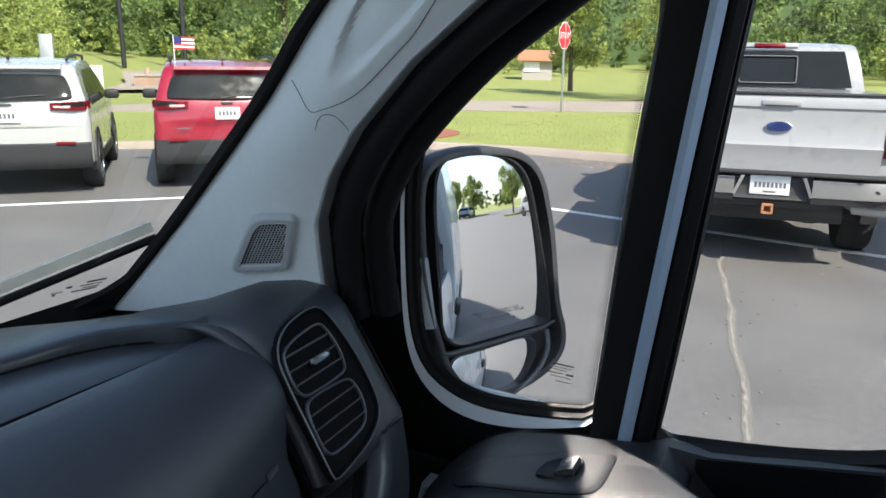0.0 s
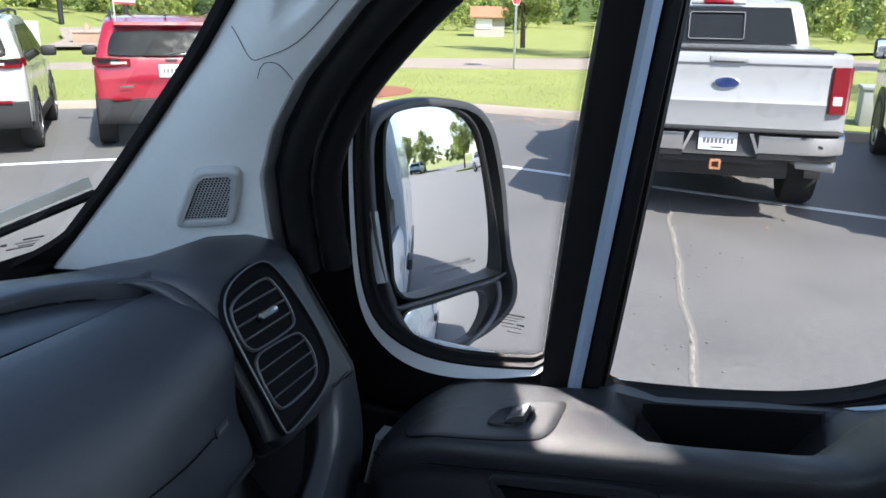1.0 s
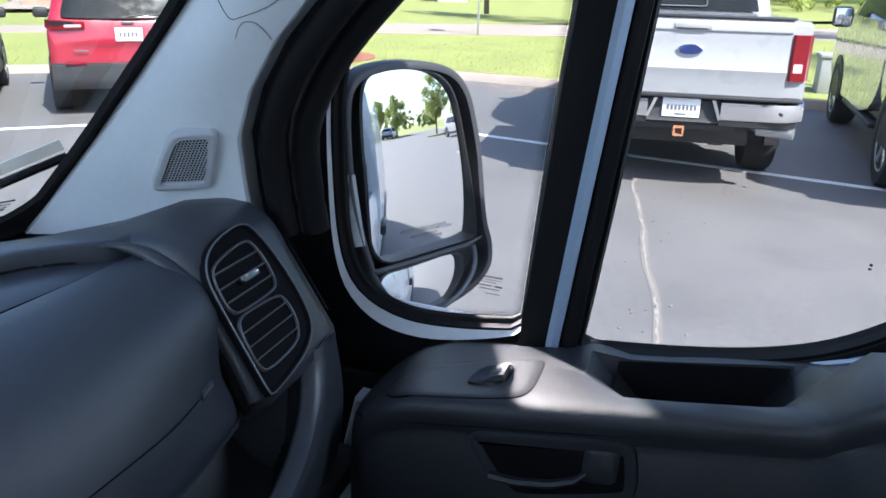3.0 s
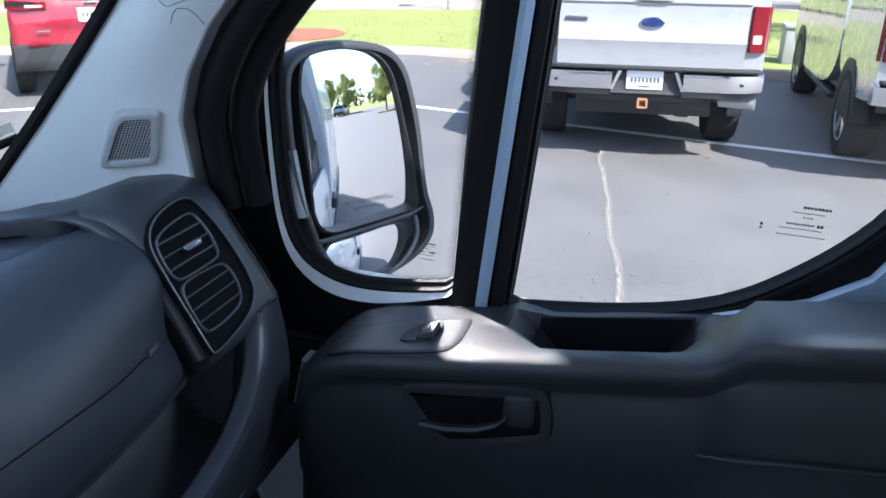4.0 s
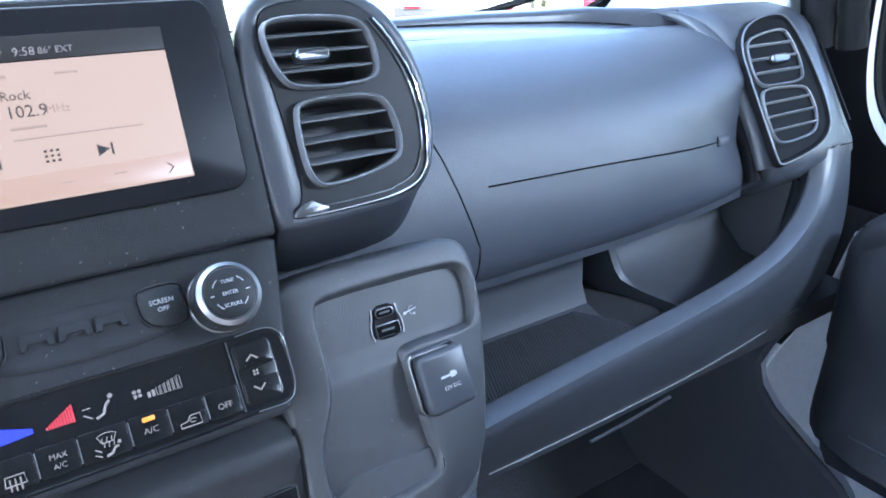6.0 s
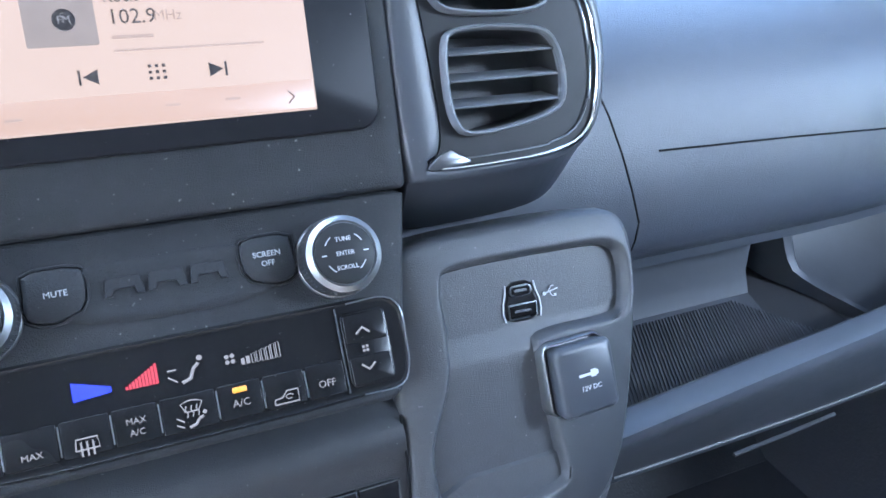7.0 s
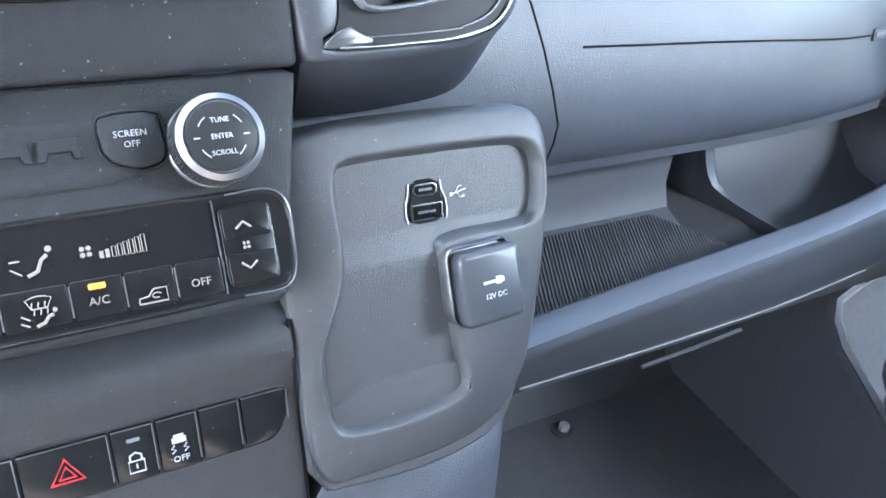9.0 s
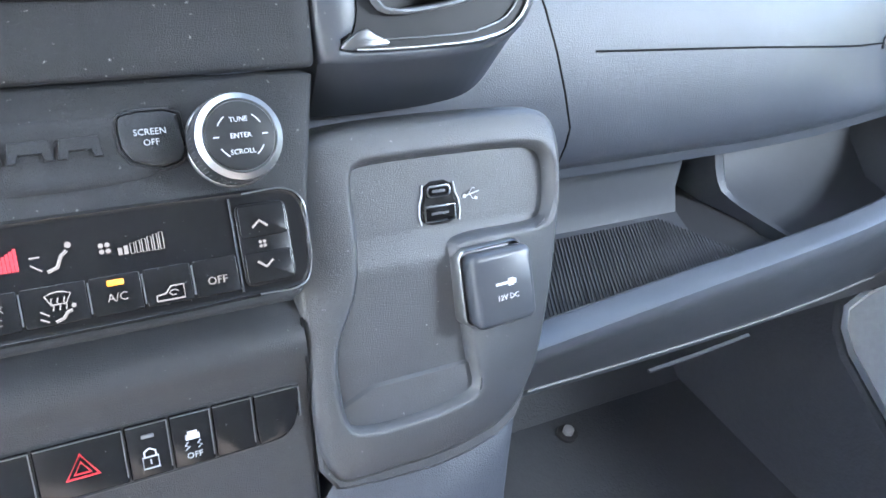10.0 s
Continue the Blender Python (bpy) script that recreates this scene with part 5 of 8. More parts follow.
        part("airflow_symbol", join(tube([ST(cxx + a, -0.0998 + c, 0.0035) for a, c in ((-0.001, -0.0022), (0.0022, -0.0012), (0.0040, 0.0012), (0.0060, 0.0018))], 0.0007, 6), cyl(ST(cxx + 0.0068, -0.0962, 0.0035), kn_axis, 0.0010, 0.0005, 10), tube([ST(cxx - 0.0062, -0.0968, 0.0035), ST(cxx - 0.0030, -0.0990, 0.0035)], 0.0004, 5), tube([ST(cxx - 0.0066, -0.0998, 0.0035), ST(cxx - 0.0034, -0.1016, 0.0035)], 0.0004, 5)), LIT_WHITE, b)
    elif k == 1:
        letters("lettering", "MAX", 0.0042, ST, cxx, -0.0985, 0.0034, LIT_WHITE, b)
part("fan_symbol", join(*[cyl(ST(0.0218 + 0.0019 * math.cos(t), -0.0744 + 0.0019 * math.sin(t), 0.0014), kn_axis, 0.0011, 0.0006, 10) for t in (0.8, 2.37, 3.94, 5.5)]), LIT_WHITE, cp, "lit fan symbol")
part("fan_level", bars(ST, [(0.0270 + 0.0025 * k, -0.0784, 0.0270 + 0.0025 * k + 0.0017, -0.0752 + 0.0006 * k) for k in range(2)], 0.0019, 0.001), LIT_WHITE, cp)
part("fan_scale", join(*[tube([ST(0.0322 + 0.0025 * k + a, -0.0784 + c * (0.0045 + 0.0006 * k), 0.0016) for a, c in ((0, 0), (0.0016, 0), (0.0016, 1), (0, 1), (0, 0.02))], 0.00022, 4) for k in range(6)]), LIT_WHITE, cp, "lit fan scale")
part("seat_symbol", join(tube([ST(0.0015 + a, -0.0748 + c, 0.0016) for a, c in ((-0.003, -0.006), (0.001, -0.0045), (0.003, 0.0), (0.0055, 0.002))], 0.0008, 6), cyl(ST(0.0078, -0.0705, 0.0016), kn_axis, 0.0014, 0.0006, 10), tube([ST(-0.0065 + a, -0.0780 + c, 0.0016) for a, c in ((-0.001, 0.004), (0.003, 0.004))], 0.0004, 5), tube([ST(-0.0065 + a, -0.0780 + c, 0.0016) for a, c in ((-0.001, 0.001), (0.003, -0.002))], 0.0004, 5)), LIT_WHITE, cp, "lit airflow symbol")
part("heat_wedge", bars(ST, [(-0.0265 + 0.0015 * k, -0.0785, -0.0265 + 0.0015 * k + 0.0012, -0.0770 + 0.0009 * k) for k in range(10)], 0.0018, 0.001), LIT_RED, cp, "lit red heat wedge")
part("cold_wedge", rings(ST, [([(-0.0490, -0.0790), (-0.0490, -0.0700), (-0.0325, -0.0752), (-0.0325, -0.0778)], 0.001), ([(-0.0490, -0.0790), (-0.0490, -0.0700), (-0.0325, -0.0752), (-0.0325, -0.0778)], 0.0018)]), LIT_BLUE, cp, "lit blue cold wedge")
fanrock = part("fan_rocker", pad(ST, rrect(0.0790, -0.1030, 0.1040, -0.0635, 0.004), 0.0026, 0.0008), PIANO, cp, "glossy black fan rocker switch")
for y0, y1 in ((-0.0800, -0.0648), (-0.1017, -0.0872)):
    part("key", pad(ST, rrect(0.0802, y0, 0.1028, y1, 0.0016, 4), 0.0034, 0.0006), PIANO, fanrock)
for s, b in ((1, -0.0739), (-1, -0.0930)):
    part("arrow", tube([ST(0.0897 - 0.0036, b - 0.0015 * s, 0.0038), ST(0.0897, b + 0.0015 * s, 0.0038), ST(0.0897 + 0.0036, b - 0.0015 * s, 0.0038)], 0.0006, 6), LIT_WHITE, fanrock)
part("fan_mark", join(*[cyl(ST(0.0897 + 0.0014 * math.cos(t), -0.0835 + 0.0014 * math.sin(t), 0.0037), kn_axis, 0.0008, 0.0004, 8) for t in (0.8, 2.37, 3.94, 5.5)]), LIT_WHITE, fanrock)

# ledge and lower switch row
LR = plane((CX, -0.03, 1.2), (0, 0.371, 0.928))
ledge = [[(x, 0.06, 1.272), (x, 0.012, 1.2655), (x, 0.004, 1.2590), (x, -0.006, 1.2545), (x, -0.0140, 1.2512), (x, -0.0190, 1.2468), (x, -0.0212, 1.2400), (x, -0.0216, 1.232), (x, -0.0226, 1.2215), (x, -0.0355, 1.189), (x, -0.050, 1.152), (x, -0.058, 1.13), (x, -0.045, 1.10), (x, 0.02, 1.04), (x, 0.09, 1.04)] for x in (-0.16, -0.1, -0.021, 0.05, 0.0876)]
part("switch_ledge", loft(ledge), LEDGE, stack, "dusty ledge above the switch row, lightened for light on its crest", True, 60)
row_lp = smooth_loop([(-0.105, 0.024), (0.097, 0.0225), (0.1045, 0.0215), (0.1035, 0.010), (0.098, -0.004), (0.090, -0.0085), (-0.105, -0.0085)], 72, 1)
row = part("switch_strip", rings(LR, [(inset(row_lp, -0.0015), -0.002), (inset(row_lp, -0.0008), 0.0012), (row_lp, 0.0014), (inset(row_lp, 0.0008), 0.0004)]), DARK, stack, "strip of glossy black switches")
ex = [-0.104, -0.065, -0.044, -0.023, 0.0165, 0.0370, 0.0575, 0.0785, 0.1035]
for k, (x0, x1) in enumerate(zip(ex, ex[1:])):
    if k == 7:
        bl = smooth_loop([(x0 + 0.0006, -0.0068), (x0 + 0.004, -0.0068), (x1 - 0.010, -0.0060), (x1 - 0.003, 0.0005), (x1 - 0.0012, 0.0150), (x1 - 0.0010, 0.0205), (x1 - 0.003, 0.0212), (x0 + 0.003, 0.0213), (x0 + 0.0006, 0.0213), (x0 + 0.0006, 0.018)], 40, 2)
    else:
        bl = rrect(x0 + 0.0005, -0.0070, x1 - 0.0005, 0.0215, 0.0010, 3)
    b = part("switch", pad(LR, bl, 0.0034, 0.0009), PIANO, row, "glossy black push switch")
    part("edge_line", bars(LR, [(x0 + 0.0010, 0.0208, x1 - 0.0010, 0.0213), (x1 - 0.0012, -0.004 + (0.008 if k == 7 else 0), x1 - 0.0006, 0.0210)], 0.0036, 0.002), BRUSHED, b)
    cxx = (x0 + x1) / 2
    if k == 3:
        t0 = [(cxx - 0.0070, 0.0030), (cxx + 0.0070, 0.0030), (cxx, 0.0148)]
        part("hazard_symbol", join(tube([LR(x, y, 0.0036) for x, y in t0], 0.0008, 6, True), tube([LR(cxx + (x - cxx) * 0.5, 0.0069 + (y - 0.0069) * 0.5, 0.0036) for x, y in t0], 0.0007, 6, True)), RED_PRINT, b, "red hazard triangle")
    elif k == 4:
        part("lock_symbol", join(tube([LR(cxx + x, y, 0.0036) for x, y in ((-0.0036, -0.002), (0.0036, -0.002), (0.0036, 0.004), (-0.0036, 0.004))], 0.0005, 5, True), tube([LR(cxx + x, y, 0.0036) for x, y in ((-0.0026, 0.004), (-0.0026, 0.007), (0.0, 0.0085), (0.0026, 0.007), (0.0026, 0.004))], 0.0005, 5), tube([LR(cxx, 0.0, 0.0036), LR(cxx, 0.0024, 0.0036)], 0.0004, 5)), WHITEINK, b)
        part("indicator", pad(LR, rrect(cxx - 0.003, 0.0140, cxx + 0.003, 0.0160, 0.0005, 2), 0.0038, 0.0003), GREYINK, b)
    elif k == 5:
        part("stability_symbol", join(bars(LR, [(cxx - 0.0034, 0.0072, cxx + 0.0034, 0.0102), (cxx - 0.0024, 0.0102, cxx + 0.0024, 0.0118)], 0.0037, 0.003), tube([LR(cxx - 0.003 + a, 0.0035 + c, 0.0036) for a, c in ((-0.001, -0.0015), (0.001, 0.0), (-0.001, 0.001), (0.0005, 0.0028))], 0.0004, 5), tube([LR(cxx + 0.003 + a, 0.0035 + c, 0.0036) for a, c in ((-0.001, -0.0015), (0.001, 0.0), (-0.001, 0.001), (0.0005, 0.0028))], 0.0004, 5)), WHITEINK, b)
        letters("lettering", "OFF", 0.0045, LR, cxx, -0.0015, 0.0036, WHITEINK, b)
part("side_seam", tube([(0.0872, -0.0115, 1.2550), (0.0873, -0.0235, 1.2315), (0.0873, -0.030, 1.207), (0.0873, -0.052, 1.15), (0.0872, -0.058, 1.13)], 0.0008, 6), DEEP, stack)

# ---- usb pod ----
pod = thing("usb_console", "grey plastic console pod with usb ports and power socket", "console", (0.17, 0.0, 1.15))
PP = plane((0, 0.007, 1.293), (0, 0.447, 0.894))
pod_out = smooth_loop([(0.092, 0.040), (0.113, 0.052), (0.232, 0.053), (0.250, 0.048), (0.257, 0.030), (0.2555, 0.0), (0.2475, -0.045), (0.236, -0.088), (0.226, -0.112), (0.207, -0.1335), (0.168, -0.1425), (0.125, -0.142), (0.0885, -0.142), (0.0875, -0.045), (0.089, 0.0)], 128, 2)
rec = smooth_loop([(0.1215, 0.028), (0.130, 0.0325), (0.225, 0.032), (0.243, 0.029), (0.248, 0.018), (0.246, -0.010), (0.238, -0.016), (0.1775, -0.0145), (0.1755, -0.026), (0.180, -0.0545), (0.186, -0.098), (0.187, -0.107), (0.178, -0.1105), (0.150, -0.114), (0.112, -0.113), (0.105, -0.106), (0.1035, -0.0735), (0.108, -0.0585), (0.1205, -0.0358), (0.1235, -0.012)], 128, 2)
part("pod_body", rings(PP, [(inset(pod_out, -0.001), -0.11), (inset(pod_out, -0.0015), -0.014), (pod_out, -0.004), (inset(pod_out, 0.004), 0.0), (inset(rec, -0.0052), 0.0008), (inset(rec, -0.0038), 0.0010), (inset(rec, -0.0022), 0.0002), (inset(rec, 0.0010), -0.0060), (inset(rec, 0.0030), -0.0140)], (True, False)), DASH_GREY, pod, "grey moulded pod with a shallow recess", True, 75)


def inside(lp, x, y):
    c = False
    for p, q in zip(lp, lp[1:] + lp[:1]):
        if (p[1] > y) != (q[1] > y) and x < (q[0] - p[0]) * (y - p[1]) / (q[1] - p[1]) + p[0]:
            c = not c
    return c


def recess_floor():
    """The floor of the recess: deeper behind the ports, a rounded step below them, sinking again to the foot."""
    lp = inset(rec, -0.0016)
    grid, bm = {}, bmesh.new()
    for i in range(122):
        for j in range(124):
            x, y = 0.100 + 0.00125 * i, 0.034 - 0.00125 * j
            if inside(lp, x, y):
                t = max(0, min(1, (-0.008 - y) / 0.018))
                h = -0.0080 + 0.0050 * t * t * (3 - 2 * t) - 0.0048 * max(0, (-0.030 - y) / 0.075)
                grid[i, j] = bm.verts.new(PP(x, y, h))
    for i, j in list(grid):
        q = [grid.get(k) for k in ((i, j), (i + 1, j), (i + 1, j + 1), (i, j + 1))]
        if all(q):
            bm.faces.new(q)
    return bm


part("recess_floor", recess_floor(), DASH_GREY, pod, "", True, 80)
band_lp = smooth_loop([(0.0885, -0.09), (0.232, -0.09), (0.226, -0.116), (0.211, -0.141), (0.168, -0.151), (0.125, -0.149), (0.0885, -0.145)], 64, 1)
part("pod_band", rings(PP, [(band_lp, -0.10), (band_lp, -0.007), (inset(band_lp, 0.002), -0.005)]), DASH_GREY, pod, "lower band of the pod")
foot_lp = smooth_loop([(0.0885, -0.11), (0.224, -0.11), (0.214, -0.150), (0.203, -0.20), (0.192, -0.29), (0.0885, -0.29)], 48, 1)
part("pod_foot", rings(PP, [(foot_lp, -0.10), (foot_lp, -0.012), (inset(foot_lp, 0.003), -0.010)]), DASH, pod, "grained lower foot of the pod")
UC = lambda a, b, c=0.0: PP(0.1755 + a, 0.0045 + b, -0.0078 + c)
us = smooth_loop([(-0.0084, 0.0122), (0.0084, 0.0122), (0.0090, 0.002), (0.0112, -0.001), (0.0112, -0.0118), (-0.0112, -0.0118), (-0.0112, -0.001), (-0.0090, 0.002)], 48, 1)
usb = part("usb_port", rings(UC, [(inset(us, -0.0006), -0.001), (us, 0.0008), (inset(us, 0.0006), 0.0011), (inset(us, 0.0014), 0.0005)]), RUBBER, pod, "black double usb port")
for name, r, rad in (("slot_c", (-0.0074, 0.0034, 0.0074, 0.0100), 0.0028), ("slot_a", (-0.0098, -0.0104, 0.0098, -0.0012), 0.0010)):
    o = rrect(*r, rad)
    part(name, rings(UC, [(o, 0.0003), (o, 0.0016), (inset(o, 0.0006), 0.0017), (inset(o, 0.0010), 0.0010)], (False, False)), DARKSATIN, usb)
    part("slot_core", rings(UC, [(inset(o, 0.0008), 0.0005), (inset(o, 0.0012), 0.0008)]), DEEP, usb)
    k = [r[0] * 0.55, (r[1] + r[3]) / 2 - 0.0007, r[2] * 0.55, (r[1] + r[3]) / 2 + 0.0007]
    part("contact", bars(UC, [tuple(k)], 0.0014, 0.0006), DARKSATIN, usb, "thin metal contact bar")
for s in (-1, 1):
    part("light_guide", tube([UC(s * a, b, 0.0006) for a, b in ((0.0098, 0.0110), (0.0106, 0.0050), (0.0124, 0.0005), (0.0130, -0.0060), (0.0120, -0.0112))], 0.00045, 6), WHITEINK, pod, "pale curved line beside the port")
part("usb_symbol", join(tube([UC(a, b, 0.0004) for a, b in ((0.0165, 0.0015), (0.0262, 0.0035))], 0.0004, 5), tube([UC(a, b, 0.0004) for a, b in ((0.0190, 0.0021), (0.0215, 0.0055), (0.0235, 0.0055))], 0.0003, 5), tube([UC(a, b, 0.0004) for a, b in ((0.0200, 0.0022), (0.0220, -0.0008), (0.0240, -0.0004))], 0.0003, 5), cyl(UC(0.0165, 0.0015, 0.0004), UC(0, 0, 1) - UC(0, 0, 0), 0.0012, 0.0006, 12), cyl(UC(0.0240, -0.0004, 0.0004), UC(0, 0, 1) - UC(0, 0, 0), 0.0009, 0.0006, 10)), WHITEINK, pod, "white usb symbol")
CC = plane((0.2025, -0.0138, 1.2518), (0, 0.447, 0.894), (1, 0.03, 0.02))
sq_lp = [(x - 0.0012 * (y / 0.026), y) for x, y in rrect(-0.0208, -0.0222, 0.0208, 0.0222, 0.0060, 8)]
ring_lp = [(x - 0.0028, y + 0.0020) for x, y in sq_lp]
part("socket_ring", rings(CC, [(inset(ring_lp, -0.0012), -0.010), (inset(ring_lp, -0.0010), 0.0035), (inset(ring_lp, 0.0002), 0.005), (inset(ring_lp, 0.002), 0.001)]), BRUSHED, pod, "satin silver edge round the socket cap")
part("socket_cap", rings(CC, [(inset(sq_lp, 0.001), 0.0), (sq_lp, 0.010), (inset(sq_lp, 0.0015), 0.0125), (inset(sq_lp, 0.004), 0.0135)]), DASH_SMOOTH, pod, "square dark power socket cap")
letters("socket_lettering", "12V DC", 0.0044, CC, 0.001, -0.0055, 0.0137, WHITEINK, pod)
part("socket_symbol", join(bars(CC, [(-0.0068, 0.0020, 0.002, 0.0036), (0.0015, 0.0008, 0.0052, 0.0052), (0.0052, 0.0016, 0.0068, 0.0044)], 0.0139, 0.013)), WHITEINK, pod, "white plug symbol")

# ---- open shelf ----
LIP = [(0.20, -0.034, 1.207), (0.24, -0.030, 1.206), (0.38, -0.014, 1.203), (0.51, 0.0, 1.200), (0.585, 0.006, 1.202), (0.645, 0.012, 1.206), (0.705, 0.021, 1.212), (0.760, 0.032, 1.227), (0.808, 0.046, 1.250), (0.838, 0.060, 1.276), (0.850, 0.070, 1.304)]
OUT = [(0.22, 0.022, 1.097), (0.26, 0.026, 1.095), (0.41, 0.030, 1.089), (0.56, 0.034, 1.086), (0.65, 0.04, 1.084), (0.74, 0.05, 1.080), (0.83, 0.058, 1.084), (0.902, 0.064, 1.112), (0.934, 0.070, 1.165), (0.936, 0.075, 1.225), (0.918, 0.080, 1.304)]
lip_c, out_c = curve_pts(LIP, 40), curve_pts(OUT, 40)


def shelf_front():
    rows = []
    for a, b in zip(lip_c, out_c):
        d = b - a
        inw = Vector((0, 1, 0)) if a.x < 0.6 else Vector((-min(1, (a.x - 0.6) * 4), 1, 0)).normalized()
        low = Vector((-min(0.8, max(0, a.x - 0.74) * 6), 1, 0)).normalized()
        rows.append([a + inw * 0.026 + Vector((0, 0, -0.05)), a + inw * 0.024 + Vector((0, 0, -0.010)), a + inw * 0.022 + Vector((0, 0, -0.002)), a + inw * 0.019, a + inw * 0.005, a + d * 0.015 - inw * 0.0015, a + d * 0.06 - inw * 0.0052, a + d * 0.10 - inw * 0.0066, a + d * 0.16 - inw * 0.0070, a + d * 0.5 - inw * 0.005, a + d * 0.9 - inw * 0.002, b, b + low * 0.004 + Vector((0, 0, -0.003)), b + low * 0.010 + Vector((0, 0, -0.02)), b + low * 0.03 + Vector((0, 0, -0.038)), b + low * 0.10 + Vector((0, 0, -0.05)), b + low * 0.12 + Vector((0, 0, 0.0))])
    return loft(rows)


part("shelf_lip", shelf_front(), DASH_SMOOTH, dash, "rounded front lip of the open shelf", True, 28)
part("lip_seam", tube([p + Vector((0, -0.001, 0)) for p in out_c[3:29]], 0.0012, 6), GREYINK, dash)
part("slot_bar", loft([[Vector((x, 0.030 + (x - 0.43) * 0.03, z)) + Vector((0, dy, dz)) for dy, dz in ((0, 0), (-0.003, 0.0006), (-0.003, 0.0022), (0, 0.0028))] for x, z in ((0.425, 1.0665), (0.49, 1.067), (0.553, 1.0695))]), DASH_GREY, dash, "thin raised latch bar")
part("shelf_floor", loft([[(x, y, z) for y, z in ((0.016 - 0.03 * max(0, (0.4 - x) / 0.2), 1.150), (0.06, 1.153), (0.108, 1.156), (0.126, 1.162), (0.136, 1.182), (0.142, 1.25), (0.23, 1.25), (0.23, 1.12), (0.04, 1.12))] for x in (0.20, 0.40, 0.505)]), SHELFGREY, dash, "dark shelf floor and back", True, 30)
# darker plastic than the shelf floor, so the bay's shade is in the colour
part("shelf_bay", loft([[(x, y, z) for y, z in ((0.016, 1.150), (0.12, 1.157), (0.285, 1.162), (0.288, 1.25), (0.298, 1.25), (0.298, 1.12), (0.04, 1.12))] for x in (0.505, 0.572)]), DARK, dash, "deep bay at the back of the shelf, painted dark for its shade", True, 30)
mat_ob = thing("shelf_mat", "black ribbed rubber mat lying on the dashboard shelf", "mat", (0.4, 0.08, 1.155))
part("mat_base", loft([[(x0, y, z - 0.0015), (x1, y, z - 0.0015), (x1, y, z), (x0, y, z)] for x0, x1, y, z in ((0.245, 0.550, 0.014, 1.1545), (0.252, 0.480, 0.120, 1.1610))]), MATRUBBER, mat_ob)
ribs = []
for k in range(100):
    x, y0 = 0.190 + 0.0036 * k, 0.015 + 0.00014 * k
    f0, f1 = max(0, (0.247 - x) / 0.06), min(0.74, (0.549 - x) / 0.153)
    if f1 - f0 < 0.04:
        continue
    row = []
    for f in (f0, f1):
        xx, yy, zz = x + 0.06 * f, y0 + (0.154 - y0) * f, 1.1540 + 0.0090 * f
        row.append([(xx - 0.0010, yy, zz), (xx + 0.0010, yy, zz), (xx + 0.0006, yy, zz + 0.0018), (xx - 0.0006, yy, zz + 0.0018)])
    ribs.append(loft(row))
tagged(part("mat_ribs", join(*ribs), MATRUBBER, mat_ob, "fine parallel rubber ribs", False), kind="stuff")
divider = [[(0.535, 0.20, 1.262), (0.575, 0.20, 1.258), (0.59, 0.20, 1.15), (0.545, 0.20, 1.15)], [(0.537, 0.150, 1.245), (0.552, 0.150, 1.245), (0.572, 0.152, 1.16), (0.55, 0.15, 1.15)], [(0.548, 0.128, 1.19), (0.558, 0.128, 1.19), (0.573, 0.13, 1.162), (0.558, 0.128, 1.15)], [(0.562, 0.110, 1.172), (0.570, 0.110, 1.172), (0.578, 0.11, 1.160), (0.566, 0.11, 1.15)], [(0.592, 0.045, 1.160), (0.599, 0.045, 1.160), (0.603, 0.045, 1.152), (0.595, 0.045, 1.148)]]
divider_rails = [curve_pts([sec[q] for sec in divider], 18) for q in range(4)]
part("shelf_divider", loft([[rail[i] for rail in divider_rails] for i in range(18)]), SHELFGREY, dash, "curved shelf divider", True, 30)
part("pocket_floor", loft([[(x, max(y, y0), z) for y, z in ((0.0, 1.155), (0.08, 1.150), (0.13, 1.155), (0.17, 1.18), (0.19, 1.22), (0.20, 1.262), (0.22, 1.262), (0.22, 1.11), (0.0, 1.11))] for x, y0 in ((0.566, 0.03), (0.62, 0.036), (0.68, 0.046), (0.74, 0.058), (0.785, 0.078), (0.805, 0.10))]), SHELFGREY, dash, "dark curved shelf pocket", True, 60)
part("pocket_end", loft([[(0.795, 0.085, 1.15), (0.825, 0.095, 1.25), (0.835, 0.10, 1.30), (0.835, 0.25, 1.31), (0.795, 0.25, 1.13)], [(0.86, 0.09, 1.13), (0.88, 0.095, 1.25), (0.89, 0.11, 1.31), (0.89, 0.25, 1.31), (0.88, 0.25, 1.12)]]), SHELFGREY, dash)
part("dash_core", box((0.58, 0.455, 1.22), (0.74, 0.29, 0.30), 0.004), DARK, dash, "dark body behind the panels")
part("under_cover", loft([[(x, 0.05, 1.06), (x, 0.20, 1.03), (x, 0.40, 1.0), (x, 0.62, 1.0), (x, 0.62, 1.10), (x, 0.05, 1.09)] for x in (0.2, 0.5, 0.72, 0.96)]), DARK, dash, "dark lower cover above the footwell")
part("heater_box", box((0.15, 0.30, 0.85), (0.26, 0.34, 0.45), 0.03), DARK, dash, "dark heater box under the console")
part("glove_back", box((0.345, 0.24, 1.2), (0.31, 0.04, 0.14), 0.004), DARK, dash)

# ---- seat and the purple tool ----
seat = thing("passenger_seat", "grey woven fabric passenger seat cushion with stitched bolster", "seat", (0.55, -0.75, 0.6))


